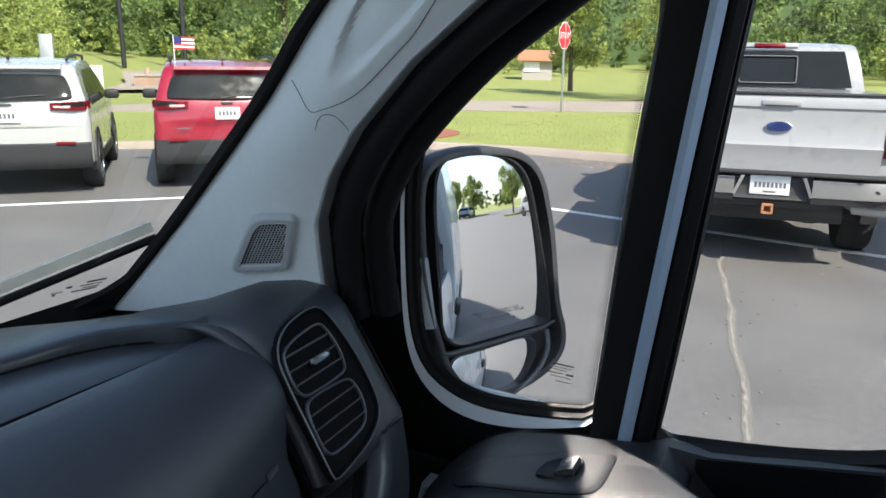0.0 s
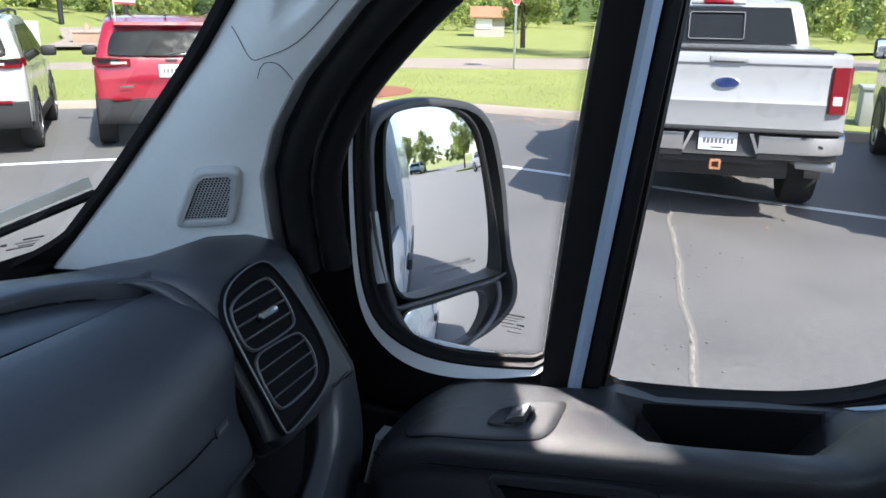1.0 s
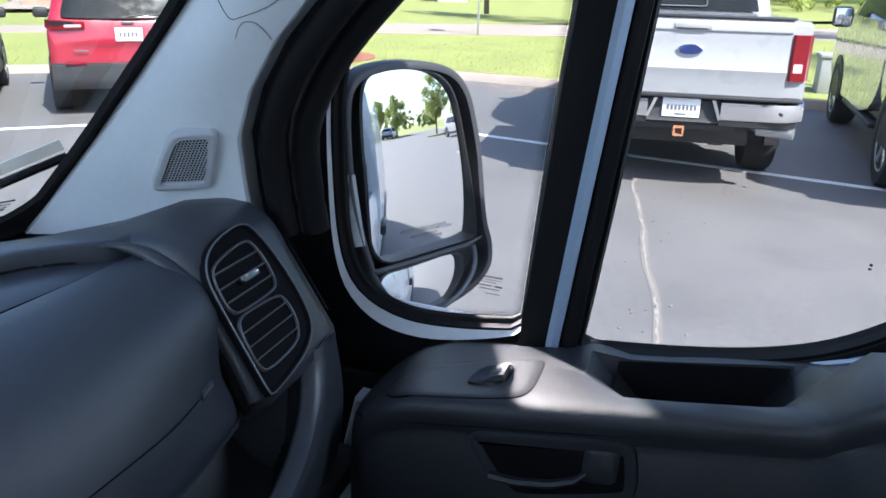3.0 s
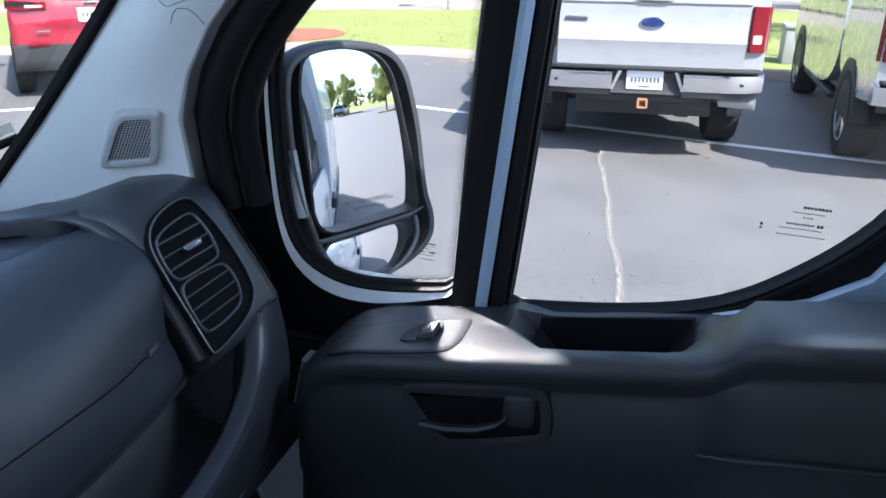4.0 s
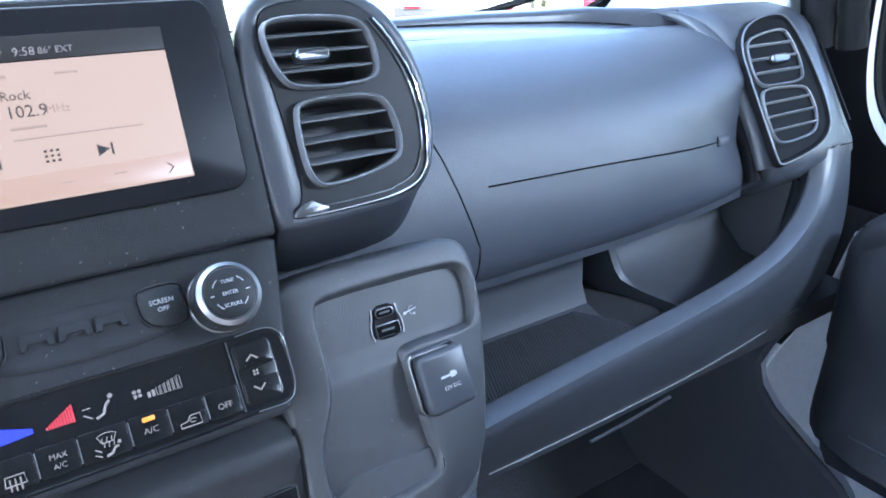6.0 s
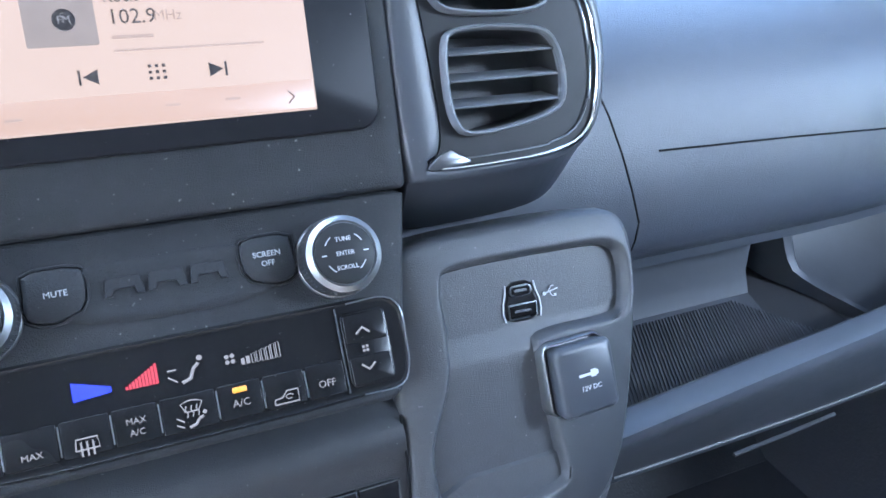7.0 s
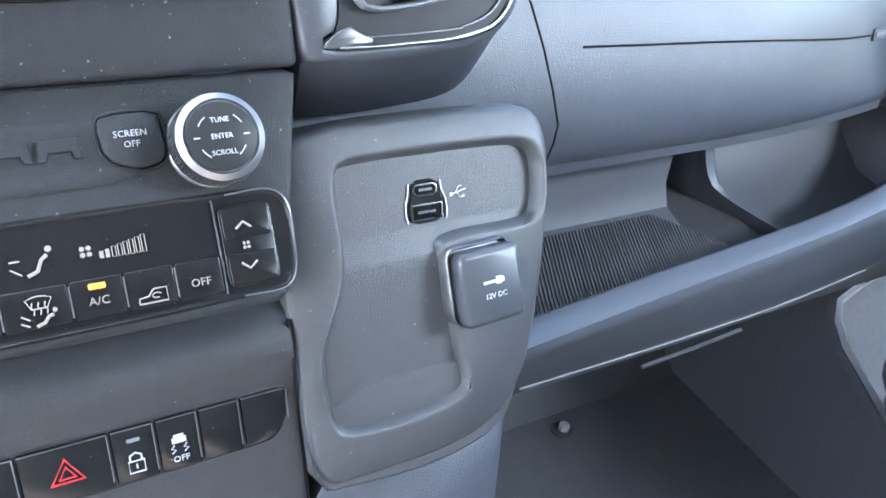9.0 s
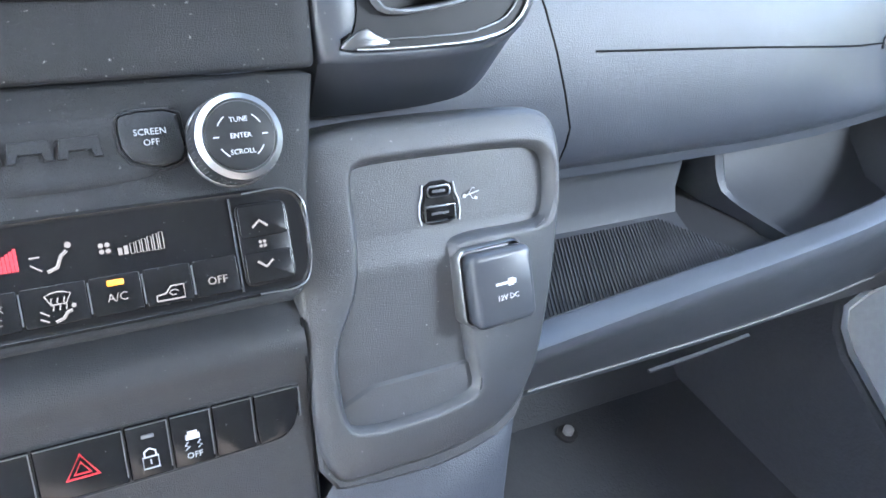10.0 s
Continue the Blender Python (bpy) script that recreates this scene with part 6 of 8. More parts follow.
def cushion(grow, top):
    rows = []
    for i in range(17):
        t = i / 16
        y = -0.325 - 0.62 * t
        drop = 0.055 * max(0, 1 - t * 6) ** 2 + 0.0 * t
        xs2 = [0.36 - grow, 0.37 - grow, 0.42, 0.52, 0.62, 0.72, 0.82, 0.865 + grow, 0.88 + grow, 0.88 + grow, 0.36 - grow]
        zs2 = [0.92, 0.975, 1.005, 0.995, 0.99, 0.995, 1.005, 0.98, 0.93, 0.80, 0.80]
        corner = 0.05 * max(0, 1 - t * 5)
        rows.append([(0.62 + (x - 0.62) * (1 - corner * 1.6), y - 0.55 * max(0, (abs(x - 0.62) - 0.12)) * max(0, 0.25 - t), (z + top - drop - 0.25 * corner * abs(x - 0.62)) if z > 0.85 else z) for x, z in zip(xs2, zs2)])
    return loft(rows)


part("cushion", cushion(0.0, 0.0), FABRIC2, seat, "grey cushion with smooth bolster", True, 80)
part("insert", loft([[(x, y, 1.003 + 0.006 * math.sin(math.pi * (x - 0.45) / 0.34) - (0.03 * max(0, 1 - k / 2) ** 2)) for x in [0.47 + 0.033 * q for q in range(10)]] + [(x, y, 0.95) for x in [0.767 - 0.033 * q for q in range(10)]] for k, y in enumerate([-0.375 - 0.035 * q for q in range(16)])]), FABRIC, seat, "coarse woven grey seat insert", True, 70)
for off in (0.0, 0.012):
    st_path = curve_pts([(0.44 - off, -0.93, 1.006), (0.445 - off, -0.6, 1.006), (0.455 - off, -0.43, 1.0), (0.50, -0.367 + off, 0.985), (0.62, -0.352 + off, 0.976), (0.74, -0.367 + off, 0.985), (0.79 + off, -0.43, 1.0), (0.80 + off, -0.6, 1.006), (0.805 + off, -0.93, 1.006)], 300)
    part("stitching", join(*[tube([st_path[i], st_path[i + 1]], 0.0006, 5) for i in range(0, 298, 2)]), THREAD, seat, "pale double stitching")
part("seat_base", box((0.62, -0.66, 0.70), (0.44, 0.56, 0.26), 0.03), DARK, seat, "dark seat base")
part("backrest", loft([[(0.38, -0.93, 0.98), (0.86, -0.93, 0.98), (0.86, -1.08, 0.95), (0.38, -1.08, 0.95)], [(0.39, -1.02, 1.4), (0.85, -1.02, 1.4), (0.85, -1.14, 1.4), (0.39, -1.14, 1.4)], [(0.45, -1.10, 1.62), (0.79, -1.10, 1.62), (0.79, -1.18, 1.62), (0.45, -1.18, 1.62)]]), FABRIC2, seat)
wand = thing("ice_scraper", "purple tool with a white rod handle lying on the seat", "tool", (0.78, -0.52, 1.02))
rod = [(0.742, -0.478, 1.112), (0.746, -0.490, 1.100), (0.75, -0.50, 1.092), (0.775, -0.560, 1.045), (0.80, -0.63, 1.02)]
part("rod", tube(curve_pts(rod, 24), [0.012 - 0.0035 * min(1, i / 4) if i < 5 else 0.0085 for i in range(24)], 14), WHITEPL, wand, "white plastic rod")
part("rod_tip", tube([(0.737, -0.470, 1.118), (0.739, -0.473, 1.116), (0.743, -0.480, 1.110), (0.745, -0.485, 1.106)], [0.007, 0.012, 0.0125, 0.009], 14), WHITEPL, wand)
part("body", loft([[(0.735, -0.515, 1.03), (0.80, -0.520, 1.03), (0.80, -0.520, 1.06), (0.735, -0.515, 1.058)], [(0.75, -0.60, 1.015), (0.84, -0.60, 1.015), (0.84, -0.60, 1.045), (0.75, -0.60, 1.045)], [(0.78, -0.72, 1.012), (0.86, -0.72, 1.012), (0.86, -0.72, 1.03), (0.78, -0.72, 1.03)]]), PURPLE, wand, "purple plastic body")

# ---- side mirror ----
MC, MN = Vector((1.20, 0.0719, 1.4571)), Vector((-0.5138, -0.8482, 0.1285)).normalized()
mu = Vector((0.8553, -0.5181, 0))
MP = lambda a, b, c=0.0: MC + mu * a + Vector((0.0666, 0.1099, 0.9917)) * b + MN * c
mirror = thing("side_mirror", "black plastic van side mirror with two mirror glasses", "side mirror", MP(0, -0.2, -0.05))
m_out = smooth_loop([(-0.138, 0.024), (-0.137, 0.115), (-0.108, 0.148), (-0.051, 0.160), (0.014, 0.160), (0.075, 0.147), (0.110, 0.112), (0.125, 0.053), (0.135, 0.004), (0.143, -0.114), (0.159, -0.150), (0.157, -0.20), (0.106, -0.235), (0.007, -0.255), (-0.050, -0.238), (-0.094, -0.190), (-0.118, -0.118), (-0.135, -0.036)], 96, 2)
m_gl = smooth_loop([(-0.099, 0.128), (-0.073, 0.146), (-0.009, 0.148), (0.038, 0.140), (0.074, 0.112), (0.090, 0.055), (0.115, -0.070), (0.120, -0.122), (0.121, -0.137), (0.108, -0.1385), (0.009, -0.143), (-0.094, -0.149), (-0.097, -0.042), (-0.103, 0.062)], 96, 2)
m_lo = smooth_loop([(-0.090, -0.166), (-0.026, -0.164), (0.085, -0.154), (0.090, -0.195), (0.052, -0.236), (-0.004, -0.250), (-0.065, -0.218)], 64, 2)
part("housing", rings(MP, [([(q[0] * 0.72 + 0.01, q[1] * 0.8) for q in m_out], -0.11), ([(q[0] * 0.93, q[1] * 0.95) for q in m_out], -0.075), (inset(m_out, -0.002), -0.03), (m_out, 0.002), (inset(m_out, 0.004), 0.006), (inset(m_out, 0.012), 0.004), (inset(m_out, 0.016), -0.034)], (True, True)), HOUSING, mirror, "black grained mirror housing", True, 60)


def domed(lp, r, c0, tilt=0.0):
    """A slightly domed mirror glass."""
    cx, cy = sum(q.x for q in lp) / len(lp), sum(q.y for q in lp) / len(lp)
    rows = []
    for k in range(10):
        f = 1 - k / 10
        rows.append([MP(cx + (q.x - cx) * f, cy + (q.y - cy) * f, c0 + tilt * (cy + (q.y - cy) * f) - ((q.x - cx) ** 2 + (q.y - cy) ** 2) * f * f / (2 * r)) for q in lp])
    bm = loft(rows, True, (False, True))
    return bm


part("mirror_glass", domed(m_gl, 1.6, -0.004, 0.026), MIRROR, mirror, "large convex mirror glass", True, 80)
part("wide_angle_glass", domed(m_lo, 0.45, 0.000), MIRROR, mirror, "small wide-angle mirror glass", True, 80)
part("glass_rim", rings(MP, [(inset(m_gl, -0.006), -0.030), (inset(m_gl, -0.005), -0.001), (inset(m_gl, -0.001), 0.001), (inset(m_gl, 0.001), -0.020)], (False, False)), DARK, mirror)
part("glass_rim", rings(MP, [(inset(m_lo, -0.006), -0.010), (inset(m_lo, -0.005), 0.000), (inset(m_lo, -0.001), 0.002), (inset(m_lo, 0.001), -0.020)], (False, False)), DARK, mirror)
part("bar_ridge", tube([MP(a, b, 0.003) for a, b in ((-0.104, -0.150), (-0.09, -0.1565), (0.0, -0.153), (0.10, -0.1465), (0.130, -0.138))], [0.002, 0.0045, 0.0045, 0.0045, 0.002], 10), HOUSING, mirror, "ridge between the two glasses")
part("bowl_ridge", tube(curve_pts([MP(a, b, 0.002) for a, b in ((0.112, -0.150), (0.116, -0.180), (0.104, -0.207), (0.074, -0.232), (0.030, -0.250))], 24), 0.0045, 10), RIMGREY, mirror, "grey ridge beside the lower glass")
letters("warning_lettering", "OBJECTS IN MIRROR ARE CLOSER", 0.0066, MP, 0.02, -0.108, -0.0048, GREYINK, mirror, 0.0001)
letters("warning_lettering", "THAN THEY APPEAR", 0.0066, MP, 0.02, -0.120, -0.0050, GREYINK, mirror, 0.0001)
part("turn_signal", loft([[MP(-0.139 + 0.0 * k, 0.0 - 0.11 * k / 4 + 0.0, -0.004), MP(-0.136 + 0.003 * k, -0.11 * k / 4, 0.004), MP(-0.124 + 0.003 * k, -0.11 * k / 4, 0.006), MP(-0.124 + 0.003 * k, -0.11 * k / 4, -0.01)] for k in range(5)]), GRILLE, mirror, "ribbed grey signal lens")
part("mirror_arm", loft([[(1.07, 0.16, 1.34), (1.07, 0.22, 1.34), (1.07, 0.22, 1.20), (1.07, 0.16, 1.20)], [(1.13, 0.17, 1.38), (1.13, 0.22, 1.38), (1.13, 0.22, 1.25), (1.13, 0.17, 1.25)], [(1.19, 0.16, 1.42), (1.19, 0.20, 1.42), (1.19, 0.20, 1.30), (1.19, 0.16, 1.30)]]), HOUSING, mirror)

# ---- wiper ----
wiper = thing("wiper", "dusty wiper arm with black blade on the windshield", "wiper", (0.3, 0.55, 1.4))
arm = curve_pts([(0.868, 0.452, 1.512), (0.70, 0.560, 1.444), (0.45, 0.635, 1.385), (0.0, 0.69, 1.35), (-0.4, 0.68, 1.33)], 24)
part("arm", sweep(arm, [(-0.008, -0.014), (0.004, -0.014), (0.005, -0.002), (-0.006, -0.001)]), DUSTYSUNLIT, wiper, "dusty wiper arm, coloured pale tan to look sunlit")
part("blade", tube([p + Vector((0, -0.012, -0.022)) for p in arm], 0.006, 8), RUBBER, wiper, "black rubber blade")
part("blade_clip", box((0.60, 0.583, 1.392), (0.05, 0.02, 0.018), 0.004), RUBBER, wiper)
part("windshield_marking", bars(plane((0.768, 0.483, 1.436), (0, -0.656, 0.755), (1, -0.09, -0.078)), [(a + 0.0042 * k, b, a + 0.0042 * k + 0.003, b + h) for a, b, h, n in ((0.012, 0.010, 0.0022, 7), (0.004, 0.004, 0.0009, 8), (0.010, -0.002, 0.0009, 6), (-0.004, -0.007, 0.0016, 9), (-0.016, 0.004, 0.0034, 2), (-0.034, -0.002, 0.0009, 4), (-0.030, -0.008, 0.0030, 1)) for k in range(n)], 0.0006), MARKINK, ws)

# ---- ground outside ----
def flat(pts, z, thick=0.05):
    return loft([[(x, y, z - thick) for x, y in pts], [(x, y, z) for x, y in pts]])


before = set(bpy.data.objects)
KERB = [(12.7, -60), (12.7, -12), (12.75, -3), (13.0, 0.5), (13.35, 2.6), (13.5, 4.6), (13.1, 6.8), (12.1, 8.7), (10.5, 10.7), (6, 15), (-12, 28), (-60, 68)]
kerb_c = curve_pts([(x, y, 0) for x, y in KERB], 90)
g = bmesh.new()
bmesh.ops.create_grid(g, x_segments=8, y_segments=8, size=900)
bmesh.ops.translate(g, vec=(0, 0, -0.02), verts=g.verts)
structure("ground", g, GRASS, "wide green grass ground reaching the horizon", "ground", False)
lot = [(p.x, p.y) for p in kerb_c] + [(-60, -60)]
structure("pavement", flat(lot, 0.0, 0.012), ASPHALT, "worn grey asphalt parking lot", "parking lot", False)
prof = [(-0.075, -0.05), (-0.06, 0.12), (-0.045, 0.135), (0.06, 0.135), (0.075, 0.125), (0.075, -0.05)]
structure("kerb", sweep(kerb_c, prof), CONCRETE, "weathered tan concrete kerb along the lawn", "kerb")
near_edge = [(52, -44), (29, -6), (23.9, 3.9), (21.5, 9.0), (16.1, 16.3), (-9, 50)]
far_edge = [(64, -40), (36, -6), (30.0, 5.0), (26.2, 10.6), (18.9, 19.1), (-5, 53)]
structure("road", flat(near_edge + far_edge[::-1], 0.13, 0.1), ROADMAT, "pale sunlit road beyond the lawn", "road", False)
out_k = [(p.x + 0.07 * (1 if p.y < 4 else 0.7), p.y + (0 if p.y < 2 else 0.06)) for p in kerb_c]
verge = [p for p in out_k if p[1] > -60 and p[0] > -30] + [(-30, 50)] + [(x - 0.02, y - 0.02) for x, y in near_edge[::-1]] + [(52, -60)]
structure("lawn", flat(verge, 0.115, 0.1), GRASS, "bright green mown lawn strip behind the kerb", "lawn", False)


def hill():
    rows = []
    for i in range(31):
        w = i / 30
        e = Vector((66 - 90 * w, -24 + 80 * w, 0))
        u = Vector((0.66, 0.75, 0))
        left = max(0, min(1, (w - 0.45) / 0.25))
        rows.append([e + u * d + Vector((0, 0, 0.125 + h * (0.25 + left))) for d, h in ((-1.5, 0.0), (6, 0.05), (14, 0.25), (26, 0.9), (40, 1.9), (60, 3.0), (100, 4.0), (160, 4.0))])
    return loft(rows, False)


structure("meadow", hill(), GRASS, "sunlit green meadow rising behind the road", "meadow")
path_bm = loft([[Vector((x, y, z)), Vector((x + w, y - w * 0.9, z))] for x, y, z, w in ((21.5, 23.5, 0.30, 1.5), (25, 26, 0.42, 1.5), (29, 30.5, 0.75, 1.8))], False)
structure("path", path_bm, ROADMAT, "pale gravel path climbing the meadow", "path")


def blades(n, pick, seed, h=0.05):
    rnd = random.Random(seed)
    vs, fs = [], []
    while len(fs) < n:
        x, y = pick(rnd)
        a, l = rnd.uniform(0, 6.28), rnd.uniform(0.5, 1.3) * h
        dx, dy = 0.008 * math.cos(a), 0.008 * math.sin(a)
        k = len(vs)
        vs += [(x - dx, y - dy, 0.11), (x + dx, y + dy, 0.11), (x + rnd.uniform(-0.03, 0.03), y + rnd.uniform(-0.03, 0.03), 0.115 + l)]
        fs.append((k, k + 1, k + 2))
    me = bpy.data.meshes.new("grass")
    me.from_pydata(vs, [], fs)
    me.materials.append(BLADE)
    return me


def on_verge(rnd):
    while True:
        x, y = rnd.uniform(8, 25), rnd.uniform(-9, 14)
        kx = 13.45 if y < 5 else (13.6 - 0.36 * (y - 5) ** 1.25)
        if x > kx + 0.12 and x < 25.3 - max(0, (y - 4)) * 0.42:
            return x, y


tagged(new("grass", blades(15000, on_verge, 3, 0.035)), "short mown green grass on the lawn", "grass", kind="stuff")
# dry leaves and mulch by the kerb
rnd = random.Random(5)
vs, fs = [], []
for _ in range(620):
    if rnd.random() < 0.6:
        x, y, z = rnd.uniform(12.2, 13.2), rnd.gauss(2.0, 1.2), 0.004
    elif rnd.random() < 0.5:
        x, y, z = rnd.uniform(13.5, 14.3), rnd.gauss(2.6, 0.8), 0.125
    else:
        x, y, z = rnd.uniform(7, 11.5), rnd.uniform(-1, 5), 0.004
    a, s = rnd.uniform(0, 6.28), rnd.uniform(0.012, 0.035)
    k = len(vs)
    for q in range(4):
        vs.append((x + s * math.cos(a + q * 1.57) * (1 if q % 2 else 0.6), y + s * math.sin(a + q * 1.57) * (1 if q % 2 else 0.6), z + rnd.uniform(0, 0.012)))
    fs.append((k, k + 1, k + 2, k + 3))
me = bpy.data.meshes.new("fallen_leaves")
me.from_pydata(vs, [], fs)
me.materials.append(LEAFLITTER)
tagged(new("fallen_leaves", me), "dry tan leaves scattered along the kerb", "leaves", kind="stuff")
structure("mulch_bed", flat([(p.x + math.cos(t) * 1.3, p.y + math.sin(t) * 0.9) for p, t in ((Vector((14.6, 6.9, 0)), k * 0.39) for k in range(16))], 0.14, 0.1), MULCH, "red-brown mulch bed behind the kerb", "mulch bed", False)
# painted lines
for name, a, b, w in (("parking_line", (9.35, 5.0), (5.2, -14), 0.10), ("parking_line", (3.2, 10.73), (8.75, 4.72), 0.10)):
    d = (Vector(b) - Vector(a)).normalized()
    o = Vector((-d.y, d.x)) * w / 2
    structure(name, flat([tuple(Vector(a) + o), tuple(Vector(b) + o), tuple(Vector(b) - o), tuple(Vector(a) - o)], 0.004, 0.006), LINE, "worn white painted parking line", "road marking", False)
# sealed crack
rnd = random.Random(11)
cpts = [(8.1, 0.16), (7.08, 0.06), (6.3, -0.04), (5.57, -0.15), (4.9, -0.21), (4.36, -0.31), (3.71, -0.345), (2.9, -0.40), (1.9, -0.43)]
cc = curve_pts([(x, y, 0) for x, y in cpts], 150)
lft, rgt, dl, dr = [], [], [], []
j, w, k = 0.0, 0.02, 0.0
for p in cc:
    j = 0.93 * j + rnd.gauss(0, 0.0045)
    w = 0.8 * w + 0.2 * rnd.uniform(0.006, 0.04)
    lft.append((p.x, p.y + j + w, 0.0025))
    rgt.append((p.x, p.y + j - w, 0.0025))
    k = 0.8 * k + rnd.gauss(0, 0.0022)
    q = 0.012 * rnd.random() ** 1.5
    dl.append((p.x, p.y + j + k + 0.003 + q, 0.004))
    dr.append((p.x, p.y + j + k - 0.003 - q * rnd.random(), 0.004))
crack_ob = structure("asphalt_crack", loft([[a, b] for a, b in zip(lft, rgt)], False), CRACK, "long pale crumbling crack in the asphalt", "crack", False)
part("crack_core", loft([[a, b] for a, b in zip(dl, dr)], False), CRACKCORE, crack_ob, "", False)
pebbles = join(*[box((rnd.uniform(2.5, 7), rnd.gauss(-0.25, 0.16), 0.004), (rnd.uniform(0.008, 0.02), rnd.uniform(0.008, 0.02), 0.008), 0.002, (0, 0, rnd.uniform(0, 90)), 1) for _ in range(34)])
tagged(part("pebbles", pebbles, CRACK), "small pale pebbles beside the asphalt crack", "pebbles", kind="stuff")


# ---- vehicles ----
def wheel(parent, c, r, w, side):
    t = part("wheel", rings(plane(c, (0, 0, 1), (0, side, 0)), [([(r * k * math.cos(a), r * k * math.sin(a)) for a in (2 * math.pi * q / 36 for q in range(36))], h) for k, h in ((0.62, -w * 0.45), (0.93, -w * 0.5), (1.0, -w * 0.35), (1.0, w * 0.35), (0.94, w * 0.5), (0.70, w * 0.47), (0.66, w * 0.40))], (True, True)), TYRE, parent, "black tyre with alloy rim")
    P = plane(c, (0, 0, 1), (0, side, 0))
    rim = part("rim", rings(P, [([(r * k * math.cos(a), r * k * math.sin(a)) for a in (2 * math.pi * q / 30 for q in range(30))], h) for k, h in ((0.68, w * 0.40), (0.67, w * 0.46), (0.60, w * 0.44), (0.57, w * 0.30), (0.56, w * 0.28))]), DARK, t)
    for k in range(5):
        a = 2 * math.pi * k / 5 + 0.3
        ca, sa = math.cos(a), math.sin(a)
        sp = [(0.10, -0.07), (0.60, -0.10), (0.60, 0.10), (0.10, 0.07)]
        lpk = [(r * (u * ca - v * sa), r * (u * sa + v * ca)) for u, v in sp]
        part("spoke", rings(P, [(lpk, w * 0.25), (lpk, w * 0.40), (inset(lpk, 0.01), w * 0.44)]), RIM, t)
    part("rim_ring", rings(P, [([(r * k * math.cos(a), r * k * math.sin(a)) for a in (2 * math.pi * q / 30 for q in range(30))], h) for k, h in ((0.69, w * 0.42), (0.675, w * 0.475), (0.63, w * 0.46), (0.61, w * 0.30))], (False, False)), RIM, t)


def shell(profile, half, belt, tumble, cuts=(-0.999, -0.93, -0.75, -0.4, 0, 0.4, 0.75, 0.93, 0.999)):
    """A body from its side outline (y, z): bulged across, leaning in above the belt line."""
    rows = []
    for c in cuts:
        row = []
        for y, z in profile:
            lean = max(0, z - belt) * tumble
            e = 1 - abs(c)
            sh = 0.03 * max(0, abs(c) - 0.7) / 0.3
            my = sum(p[0] for p in profile) / len(profile)
            row.append(((half - lean) * c, y + (my - y) * sh * 0.6, z - sh * (0.5 if z > belt else 0.0)))
        rows.append(row)
    return loft(rows)


def round_profile(pts, n=90):
    return [(p.x, p.y) for p in smooth_loop(pts, n, 2)]


